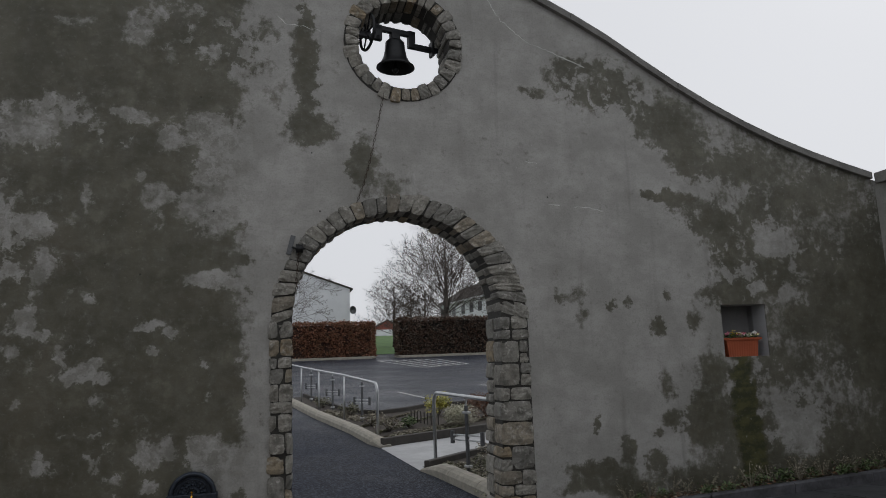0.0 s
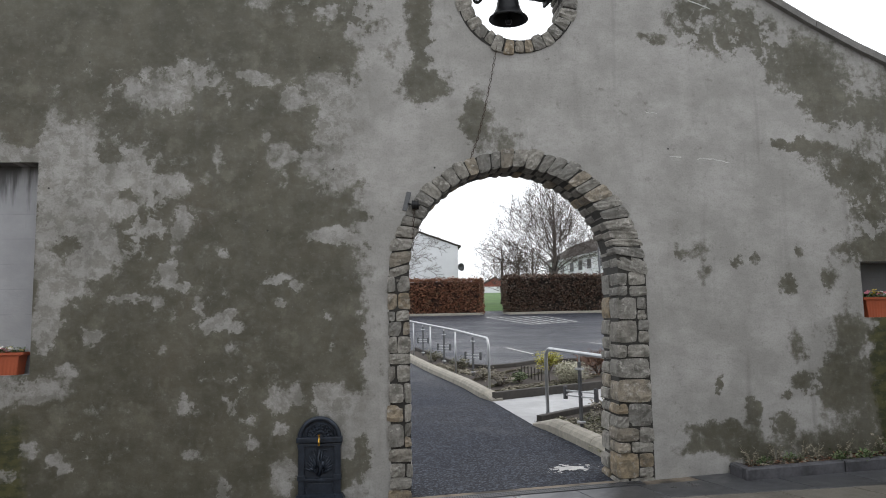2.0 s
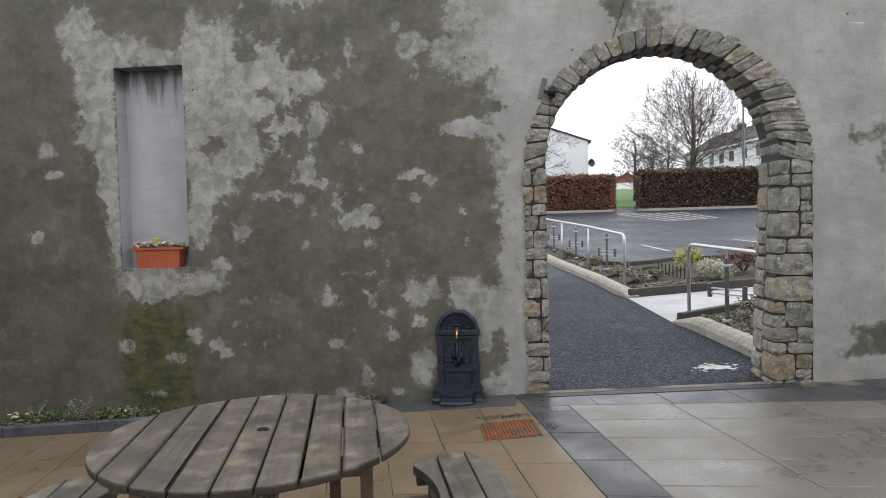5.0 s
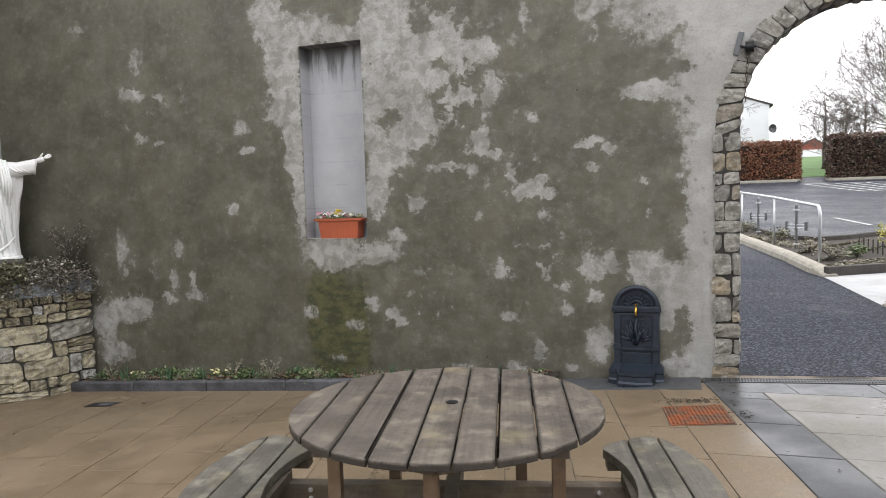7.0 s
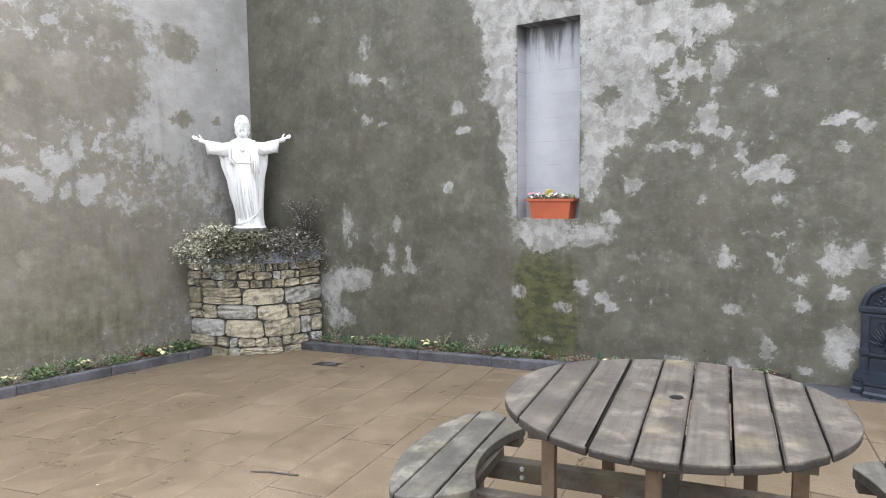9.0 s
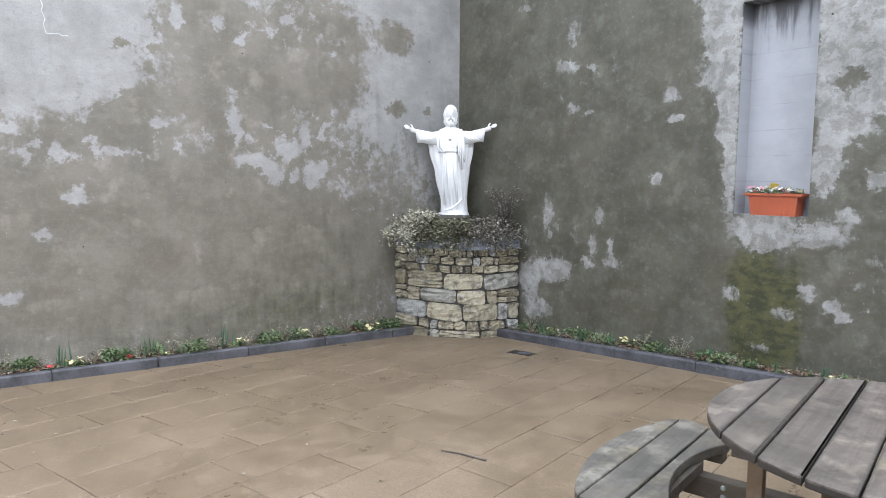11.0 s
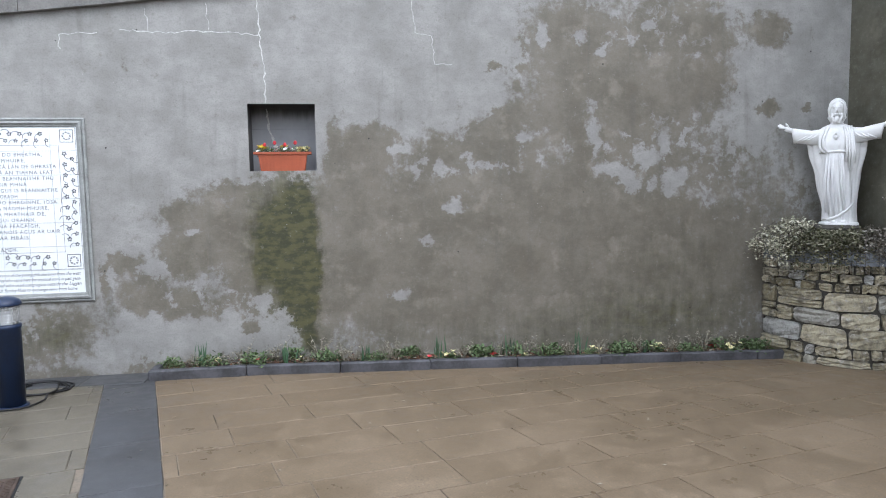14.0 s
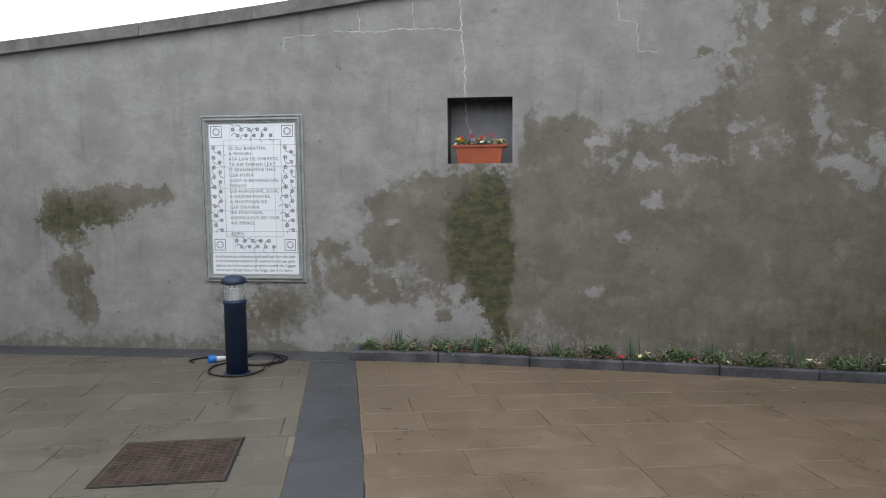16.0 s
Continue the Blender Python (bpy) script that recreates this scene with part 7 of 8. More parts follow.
        add_tube(bm, [(s * 0.012, -0.108, 1.246), (s * 0.03, -0.105, 1.254), (s * 0.05, -0.088, 1.244)], 0.006, 6, radii=[0.004, 0.006, 0.003])
        add_tube(bm, [(s * 0.003, -0.112, 1.183), (s * 0.027, -0.106, 1.173), (s * 0.042, -0.086, 1.15)], 0.009, 6, radii=[0.008, 0.011, 0.007])
        add_tube(bm, [(s * 0.045, -0.075, 1.19), (s * 0.045, -0.075, 1.15), (s * 0.03, -0.082, 1.11), (s * 0.008, -0.088, 1.085)], 0.02, 8, radii=[0.012, 0.02, 0.022, 0.012])
    add_tube(bm, [(0, -0.108, 1.25), (0, -0.128, 1.207), (0, -0.116, 1.194)], 0.01, 6, radii=[0.007, 0.0125, 0.009])
    add_tube(bm, [(0, -0.093, 1.155), (0, -0.098, 1.12), (0, -0.085, 1.08)], 0.03, 10, radii=[0.016, 0.03, 0.012])
    add_lathe(bm, [(0.0, 0.0), (0.03, 0.004), (0.024, 0.014), (0.0, 0.022)], 10, pose(-0.005, -0.133, 0.93, 90, 0, 0), caps=False)
    add_tube(bm, [(-0.005, -0.145, 0.955), (-0.005, -0.146, 0.97), (-0.012, -0.14, 0.985)], 0.008, 6, radii=[0.009, 0.01, 0.003])
    add_lathe(bm, [(0.21, -0.04), (0.21, 0.0), (0.2, 0.012), (0.0, 0.012)], 32, pose(0.05, -0.01, 0), caps=False)
    me = bpy.data.meshes.new("statue")
    bmesh.ops.recalc_face_normals(bm, faces=list(bm.faces))
    bm.to_mesh(me)
    bm.free()
    me.materials.append(M_STATUE)
    me.shade_smooth()
    ob = new("statue", me)
    ob.matrix_world = pose(-7.39, -0.44, 1.035, 0, 0, 51)
    ob.scale = (0.94, 1.0, 1.015)
    return tagged(ob, "white painted statue with open arms above a stone planter", "statue")


statue()
tagged(link("statue_plinth", lathe([(0.27, 0.0), (0.27, 0.2), (0.24, 0.235)], 24, pose(-7.39, -0.44, PL_TOP + 0.15)), M_MORTAR), "low mortar plinth hidden under trailing plants", "plinth")


def trailing_plant(name, s0, s1, material, label, seed, clumps, reach, drop, leaf, rise=0.14):
    """Foliage that spreads over the planter's rim in tufts and hangs down its face."""
    r = random.Random(seed)
    mid = planter_point((s0 + s1) / 2, -0.2)
    o = Vector((mid.x, mid.y, PL_TOP + 0.15))
    home = empty(name, Matrix.Translation(o), label, "plant", "plants on the planter")
    bm, stems = bmesh.new(), bmesh.new()
    for _ in range(clumps):
        s = min(max(r.uniform(s0, s1), 0.01), 0.99)
        a, b = planter_point(s, -0.32), planter_point(min(max(s + r.uniform(-0.05, 0.05), 0.01), 0.99), r.uniform(-0.3, reach))
        z = PL_TOP + 0.17
        over = max(0.0, (b - planter_point(s)).dot((b - a).normalized()) + 0.05)
        p = [Vector((*a, z)), Vector((*(a.lerp(b, 0.5)), z + r.uniform(0.3, 1.0) * rise)), Vector((*b, z + r.uniform(0.1, 0.8) * rise - over * 0.3)), Vector((*(b + (b - a).normalized() * r.uniform(-0.02, 0.06)), z - r.uniform(0.0, drop) * min(1, over * 6)))]
        add_tube(stems, [q - o for q in p], 0.003, 3, radii=[0.005, 0.003, 0.002, 0.0015])
        for _ in range(34):
            t = 0.4 + r.random() * 2.599
            i = int(t)
            q = p[i].lerp(p[i + 1], t - i) + Vector((r.gauss(0, 0.035), r.gauss(0, 0.035), r.gauss(0, 0.03)))
            add_leaf(bm, q - o, leaf * r.uniform(0.7, 1.4), leaf * 0.65, r)
    part("foliage", bm, material, home)
    part("stem", stems, M_BARK, home)
    return home


trailing_plant("trailing_shrub", 0.02, 0.22, M_CREAM, "cream variegated shrub spilling over the planter rim", 41, 100, 0.26, 0.24, 0.038, 0.26)
trailing_plant("trailing_shrub", 0.2, 0.62, M_OLIVE, "olive-green trailing shrub hiding the planter rim", 42, 240, 0.15, 0.34, 0.042, 0.14)
trailing_plant("trailing_shrub", 0.66, 0.99, M_TWIGGY, "dark twiggy trailing shrub hanging over the planter rim", 43, 130, 0.17, 0.34, 0.036, 0.18)


def twiggy_shrub():
    r = random.Random(44)
    home = empty("twiggy_shrub", pose(-6.68, -0.13, PL_TOP + 0.15), "upright twiggy cotoneaster rising at the planter edge", "plant", "plants on the planter")
    bm, leaves = bmesh.new(), bmesh.new()
    for k in range(34):
        a = r.uniform(-1.5, 1.5)
        p = [Vector((0, 0, 0))]
        d = Vector((0.55 * math.sin(a), -0.35 * math.sin(a) + r.uniform(-0.2, 0.2), 1.0)).normalized()
        for j in range(4):
            p.append(p[-1] + d * r.uniform(0.11, 0.19))
            d = (d + Vector((r.uniform(-0.3, 0.3), r.uniform(-0.3, 0.3), -0.05))).normalized()
        add_tube(bm, p, 0.005, 4, radii=[0.008, 0.007, 0.006, 0.0045, 0.003])
        for j in range(40):
            t = r.uniform(0.8, 3.99)
            i = int(t)
            add_leaf(leaves, p[i].lerp(p[i + 1], t - i), r.uniform(0.022, 0.038), 0.018, r)
    part("stem", bm, M_BARK, home)
    part("foliage", leaves, M_TWIGGY, home)
    return home


twiggy_shrub()

# ---- small plants in the beds ----


def plant_kind(kind, r):
    """One clump in local space, as (part, bmesh, material)."""
    out = []
    if kind == "leafy":
        bm = bmesh.new()
        for _ in range(110):
            add_leaf(bm, (r.gauss(0, 0.045), r.gauss(0, 0.04), r.uniform(0.0, 0.085)), r.uniform(0.018, 0.042), 0.02, r, up=0.5)
        out.append(("foliage", bm, M_GREEN))
    elif kind == "shoots":
        for _ in range(11):
            bm = bmesh.new()
            x, y = r.gauss(0, 0.025), r.gauss(0, 0.025)
            h, lean = r.uniform(0.1, 0.2), Vector((r.gauss(0, 0.02), r.gauss(0, 0.02), 0))
            w = Vector((r.uniform(-1, 1), r.uniform(-1, 1), 0)).normalized() * 0.006
            v = [bm.verts.new(p) for p in (Vector((x, y, 0)) - w, Vector((x, y, 0)) + w, Vector((x, y, h * 0.6)) + lean * 0.5 + w, Vector((x, y, h)) + lean, Vector((x, y, h * 0.6)) + lean * 0.5 - w)]
            bm.faces.new(v)
            out.append(("blade", bm, M_SHOOT))
    elif kind == "dry":
        bm = bmesh.new()
        for _ in range(14):
            a = r.uniform(0, 6.28)
            l = r.uniform(0.08, 0.2)
            p = [(0, 0, 0), (math.cos(a) * l * 0.3, math.sin(a) * l * 0.3, l * 0.6), (math.cos(a) * l * 0.55, math.sin(a) * l * 0.55, l * 0.9)]
            add_tube(bm, p, 0.002, 3, radii=[0.003, 0.002, 0.001])
            for _ in range(5):
                add_leaf(bm, (p[2][0] * r.uniform(0.5, 1), p[2][1] * r.uniform(0.5, 1), l * r.uniform(0.4, 0.95)), 0.02, 0.012, r)
        out.append(("stem", bm, M_DRYSTEM))
    else:
        bm = bmesh.new()
        for _ in range(36):
            add_leaf(bm, (r.gauss(0, 0.035), r.gauss(0, 0.035), r.uniform(0, 0.03)), r.uniform(0.04, 0.06), 0.025, r, up=0.3)
        out.append(("foliage", bm, M_GREEN))
        bm = bmesh.new()
        for _ in range(7):
            add_flower(bm, (r.gauss(0, 0.03), r.gauss(0, 0.03), r.uniform(0.04, 0.07)), 0.02, r)
        out.append(("blossoms", bm, PETALS[kind]))
    return out


M_SHOOT = leaf_material("daffodil_leaves", ((0.05, 0.11, 0.06), (0.08, 0.16, 0.08), (0.10, 0.18, 0.07)), 0.5)
LABELS = {"leafy": ("weed_clump", "low green leafy clump in the narrow bed", "plant"), "shoots": ("daffodil_shoots", "upright green daffodil shoots in the bed", "plant"),
          "dry": ("dry_plant", "dry brown winter stems in the bed", "plant"), "cream": ("primrose", "cream primrose in flower in the bed", "flower"),
          "red": ("primrose", "red primrose in flower in the bed", "flower"), "yellow": ("primrose", "yellow primrose in flower in the bed", "flower")}
MASTERS = {}


def bed_plant(kind, x, y, z, turn, size):
    m = pose(x, y, z, 0, 0, turn)
    variant = (kind, int(turn) % 3)
    if variant not in MASTERS:
        name, label, cat = LABELS[kind]
        home = empty(name, m, label, cat, "plants in the beds")
        home.scale = (size,) * 3
        for pname, bm, mat in plant_kind(kind, random.Random(variant[1] * 5 + len(kind))):
            part(pname, bm, mat, home)
        MASTERS[variant] = home
    else:
        copy_thing(MASTERS[variant], m).scale = (size,) * 3


r = random.Random(77)
mix_w = ["leafy", "leafy", "leafy", "dry", "dry", "shoots", "leafy", "cream", "dry", "dry"]
for i in range(84):
    y = -7.7 + 6.6 * (i + r.random() * 0.8) / 84
    x = LEFT_X + r.uniform(0.08, 0.31)
    bed_plant(mix_w[i % 10] if r.random() < 0.9 else "red" if r.random() < 0.5 else "leafy", x, y, floor_z(x, y) + 0.07, r.uniform(0, 360), r.uniform(0.7, 1.5))
mix_n = ["leafy", "shoots", "leafy", "dry", "leafy", "shoots", "cream", "leafy", "dry", "leafy"]
for i in range(50):
    x = -6.5 + 5.15 * (i + r.random() * 0.8) / 50
    y = -r.uniform(0.05, 0.26)
    bed_plant(mix_n[i % 10], x, y, floor_z(x, y) + 0.07, r.uniform(0, 360), r.uniform(0.7, 1.3) * (1.0 if x < -3.4 else 0.6))
for i in range(26):
    x = 3.2 + 3.4 * (i + r.random() * 0.8) / 26
    y = -r.uniform(0.05, 0.24)
    bed_plant(("dry", "leafy", "dry", "leafy", "dry")[i % 5], x, y, floor_z(x, y) + 0.07, r.uniform(0, 360), r.uniform(0.8, 1.5))



def bed_litter(name, x0, x1, y0, y1, count, seed):
    """Fallen leaves and stalks lying on the soil of a narrow bed."""
    q = random.Random(seed)
    bm = bmesh.new()
    for _ in range(count):
        x, y = q.uniform(x0, x1), q.uniform(y0, y1)
        add_leaf(bm, (x, y, floor_z(x, y) + 0.075 + q.random() * 0.03), q.uniform(0.02, 0.06), 0.018, q, up=0.2)
    return tagged(link(name, bm, M_RUST if seed % 2 else M_DRYSTEM), "dry fallen leaves lying on the narrow bed", "leaf litter", kind="stuff")


for k in range(2):
    bed_litter("leaf_litter", LEFT_X + 0.03, LEFT_X + 0.31, -7.65, -1.1, 1100, k)
    bed_litter("leaf_litter", -6.5, -1.35, -0.26, -0.03, 800, 2 + k)
    bed_litter("leaf_litter", 3.2, 6.6, -0.24, -0.03, 500, 4 + k)

# ---- the bell ----


def bell():
    cx, cz = 1.215, 4.93
    home = empty("bell", pose(cx, 0.21, cz, 0, 0, 15), "dark cast bell on a cranked beam with a rope wheel", "bell")
    home.scale = (0.98, 0.9, 0.88)
    part("bell_body", lathe([(0.0, -0.09), (0.08, -0.095), (0.1, -0.12), (0.108, -0.21), (0.124, -0.3), (0.155, -0.37), (0.198, -0.415), (0.203, -0.432), (0.184, -0.432), (0.145, -0.37), (0.11, -0.28), (0.09, -0.15), (0.0, -0.14)], 32, caps=False), M_BLACK, home, smooth=True)
    part("clapper", lathe([(0.006, -0.13), (0.008, -0.36), (0.03, -0.43), (0.036, -0.455), (0.022, -0.485), (0.0, -0.49)], 14, caps=False), M_BLACK, home, smooth=True)
    part("crown", box((-0.05, -0.04, -0.1), (0.05, 0.04, 0.0), 0.012), M_BLACK, home)
    bm = bmesh.new()
    for a, b in (((-0.44, 0, -0.1), (-0.2, 0, -0.1)), ((-0.2, 0, -0.1), (-0.18, 0, 0.03)), ((-0.2, 0, 0.02), (0.2, 0, 0.02)), ((0.18, 0, 0.03), (0.2, 0, -0.12)), ((0.2, 0, -0.12), (0.47, 0, -0.12))):
        a, b = Vector(a), Vector(b)
        lo = Vector((min(a.x, b.x) - 0.028, -0.03, min(a.z, b.z) - 0.028))
        hi = Vector((max(a.x, b.x) + 0.028, 0.03, max(a.z, b.z) + 0.028))
        add_box(bm, lo, hi, 0.008)
    part("beam", bm, M_BLACK, home)
    part("bearing_plate", box((0.42, -0.05, -0.2), (0.45, 0.05, -0.02), 0.01), M_BLACK, home)
    wheel = part("wheel", tube([(-0.31, 0.2 * math.cos(2 * math.pi * k / 40), -0.06 + 0.2 * math.sin(2 * math.pi * k / 40)) for k in range(40)], 0.016, 8, closed=True), M_BLACK, home, smooth=True)
    for k in range(6):
        t = math.pi * 2 * k / 6
        part("spoke", tube([(-0.31, 0, -0.06), (-0.31, 0.195 * math.cos(t), -0.06 + 0.195 * math.sin(t))], 0.009, 6), M_BLACK, wheel)
    part("hub", lathe([(0.03, -0.03), (0.03, 0.03)], 12, pose(-0.31, 0, -0.06, 0, 90, 0)), M_BLACK, wheel)
    return home


bell()


def chain(points, name, label, link_r=0.009):
    pts = [Vector(p) for p in points]
    home = empty(name, Matrix.Translation(pts[0]), label, "chain", "bell chains")
    bm = bmesh.new()
    flip = 0
    for a, b in zip(pts, pts[1:]):
        d = (b - a)
        n = max(1, int(d.length / 0.034))
        q = d.to_track_quat("X", "Z").to_matrix().to_4x4()
        for k in range(n):
            c = a + d * ((k + 0.5) / n) - pts[0]
            m = Matrix.Translation(c) @ q @ pose(0, 0, 0, 90 * (flip % 2), 0, 0)
            flip += 1
            loop = [m @ Vector((0.021 * math.cos(t) , link_r * math.sin(t), 0)) for t in [2 * math.pi * j / 8 for j in range(8)]]
            add_tube(bm, loop, 0.0026, 4, closed=True)
    part("links", bm, M_CHAIN, home)
    return home


M_CHAIN = simple("rusty_chain", (0.055, 0.035, 0.025), 0.8, 0.4, vary=0.4, scale=30, bump=0.3)
chain([(1.05, -0.03, 4.18), (0.985, -0.03, 3.86), (0.905, -0.03, 3.5), (0.835, -0.03, 3.25), (0.77, -0.035, 3.08)], "bell_chain", "thin rusty bell chain hanging down the wall")
chain([(0.235, -0.05, 2.62), (0.225, -0.05, 2.45), (0.215, -0.05, 2.22)], "bell_chain", "short rusty chain hanging from the bracket")


def bracket():
    home = empty("chain_bracket", pose(0.2, 0.0, 2.66), "dark iron chain bracket with a round pulley by the arch", "bracket")
    part("strap", box((-0.022, -0.02, -0.09), (0.022, 0.0, 0.09), 0.004, pose(-0.03, 0, 0.02, 0, 14, 0)), M_DARKSTEEL, home)
    part("pulley", lathe([(0.0, -0.03), (0.045, -0.03), (0.036, -0.012), (0.036, 0.012), (0.045, 0.03), (0.0, 0.03)], 20, pose(0.045, -0.055, -0.02, 0, 90, 0), caps=False), M_BLACK, home)
    part("pin", tube([(-0.02, -0.01, 0.0), (0.02, -0.055, -0.02), (0.09, -0.055, -0.02)], 0.01, 8), M_BLACK, home)
    return home


bracket()

# ---- bollard light, cable, plaque ----
M_NAVY = simple("navy_paint", (0.013, 0.027, 0.068), 0.4, 0.0, vary=0.25, scale=8, bump=0.08)


def glassy(name, colour, rough):
    m = Mat(name, rough)
    m.colour(colour)
    m.bsdf.inputs["Transmission Weight"].default_value = 0.75
    m.bsdf.inputs["IOR"].default_value = 1.4
    m.bump(m.noise(30.0), 0.05, 0.002)
    return m.mat


M_LENS = glassy("ribbed_lens", (0.82, 0.83, 0.82), 0.18)


def bollard():
    x, y = -6.70, -8.70
    home = empty("bollard_light", pose(x, y, floor_z(x, y)), "navy steel bollard light with ribbed clear lens and domed cap", "bollard light")
    home.scale = (1.05, 1.05, 1.05)
    part("foot", lathe([(0.118, 0.0), (0.118, 0.012), (0.105, 0.016)], 28), M_NAVY, home)
    part("column", lathe([(0.096, 0.012), (0.096, 0.64), (0.104, 0.645), (0.104, 0.672), (0.09, 0.678)], 32), M_NAVY, home, smooth=True)
    rib = [(0.086, 0.676)]
    for k in range(5):
        z = 0.682 + 0.028 * k
        rib += [(0.086, z), (0.097, z + 0.009), (0.097, z + 0.014), (0.086, z + 0.022)]
    rib.append((0.086, 0.825))
    part("lens", lathe(rib, 32, caps=False), M_LENS, home, "ribbed clear plastic lens", smooth=True)
    part("lamp_core", lathe([(0.03, 0.68), (0.032, 0.78), (0.012, 0.8)], 14), M_WHITEWALL, home)
    part("cap", lathe([(0.09, 0.822), (0.112, 0.826), (0.113, 0.842), (0.1, 0.87), (0.066, 0.892), (0.0, 0.902)], 32, caps=False), M_NAVY, home, smooth=True)
    return home


bollard()
M_RUBBER = simple("black_rubber", (0.012, 0.012, 0.013), 0.5, vary=0.3, scale=20, bump=0.1)
M_BLUE = simple("blue_plastic", (0.02, 0.17, 0.55), 0.4, vary=0.1, scale=10, bump=0.05)
M_WHITEPLASTIC = simple("white_plastic", (0.72, 0.73, 0.74), 0.4, vary=0.08, scale=10, bump=0.05)


def cable():
    cx, cy = -7.2, -8.75
    home = empty("extension_cable", pose(cx, cy, floor_z(cx, cy)), "coiled black cable with a blue and white plug on paving", "cable")
    way = [(-7.215, -9.03), (-7.21, -8.95)]
    for k in range(19):                               # three loose turns
        t = 2 * math.pi * k / 6.3 + 3.6
        way.append((-7.24 + (0.25 + 0.05 * math.sin(k * 1.3)) * math.cos(t), -8.72 + (0.27 + 0.035 * math.cos(k * 1.7)) * math.sin(t)))
    way += [(-7.1, -8.5), (-6.84, -8.5), (-6.6, -8.56), (-6.54, -8.76), (-6.64, -8.95), (-6.9, -9.04), (-7.16, -8.96), (-7.4, -9.02), (-7.36, -9.25), (-7.16, -9.4), (-7.06, -9.3)]
    pts = []
    for i in range(len(way) - 1):
        p0, p1, p2, p3 = (Vector(way[min(max(i + j, 0), len(way) - 1)]) for j in (-1, 0, 1, 2))
        for k in range(6):
            t = k / 6
            q = 0.5 * (2 * p1 + (p2 - p0) * t + (2 * p0 - 5 * p1 + 4 * p2 - p3) * t * t + (3 * p1 - p0 - 3 * p2 + p3) * t ** 3)
            h = 0.012 + (0.014 * (i // 6.3) * (0.5 + 0.5 * math.sin(i * 0.9 + t)) if 2 < i < 22 else 0.0)
            pts.append((q.x - cx, q.y - cy, floor_z(q.x, q.y) - floor_z(cx, cy) + h))
    part("cord", tube(pts, 0.0085, 6), M_RUBBER, home, smooth=True)
    m = pose(pts[0][0], pts[0][1], pts[0][2] + 0.024, 0, 90, -58)
    part("plug_handle", lathe([(0.012, 0.0), (0.022, 0.02), (0.028, 0.1), (0.032, 0.105)], 16, m), M_WHITEPLASTIC, home, "white plug handle", smooth=True)
    part("plug_body", lathe([(0.036, 0.103), (0.041, 0.11), (0.041, 0.18), (0.034, 0.182), (0.034, 0.13)], 16, m, caps=False), M_BLUE, home, "blue plug shroud", smooth=True)
    return home


cable()


def tile_material():
    m = Mat("glazed_white_tile", 0.2)
    r = m.random()
    m.colour(m.mix(m.span(m.noise(3.0), 0.3, 0.7), m.mix(r, (0.84, 0.88, 0.90), (0.88, 0.91, 0.925)), (0.90, 0.925, 0.935)))
    m.bump(m.noise(12.0), 0.04, 0.003)
    return m.mat


M_TILE = tile_material()
M_INK = simple("grey_glaze", (0.085, 0.095, 0.11), 0.35, vary=0.25, scale=30, bump=0.0)
M_INKLIGHT = simple("pale_grey_glaze", (0.20, 0.21, 0.225), 0.35, vary=0.2, scale=30, bump=0.0)
M_PLFRAME = simple("stone_frame", (0.30, 0.31, 0.30), 0.75, vary=0.2, scale=10, bump=0.3)


def letters(text, size, x, y, parent, material, shear=0.0, width=None):
    """Flat lettering in the built-in font, as a mesh."""
    cu = bpy.data.curves.new("text", "FONT")
    cu.body, cu.size, cu.shear, cu.extrude = text, size, shear, 0.0004
    cu.resolution_u = 2
    cu.space_character = 1.0 if shear else 1.22
    tmp = new("text", cu)
    bpy.context.view_layer.update()
    me = bpy.data.meshes.new_from_object(tmp.evaluated_get(bpy.context.evaluated_depsgraph_get()))
    bpy.data.objects.remove(tmp)
    bpy.data.curves.remove(cu)
    me.name = "lettering"
    wide = max((v.co.x for v in me.vertices), default=1.0)
    k = width / wide if width else 1.0
    for v in me.vertices:
        v.co = Vector((v.co.x * k + x, v.co.y + y, v.co.z))
    me.materials.clear()
    me.materials.append(material)
    ob = new("lettering", me)
    ob.parent = parent
    ob.matrix_local = Matrix.Translation((0, 0, 0.0135))
    return ob


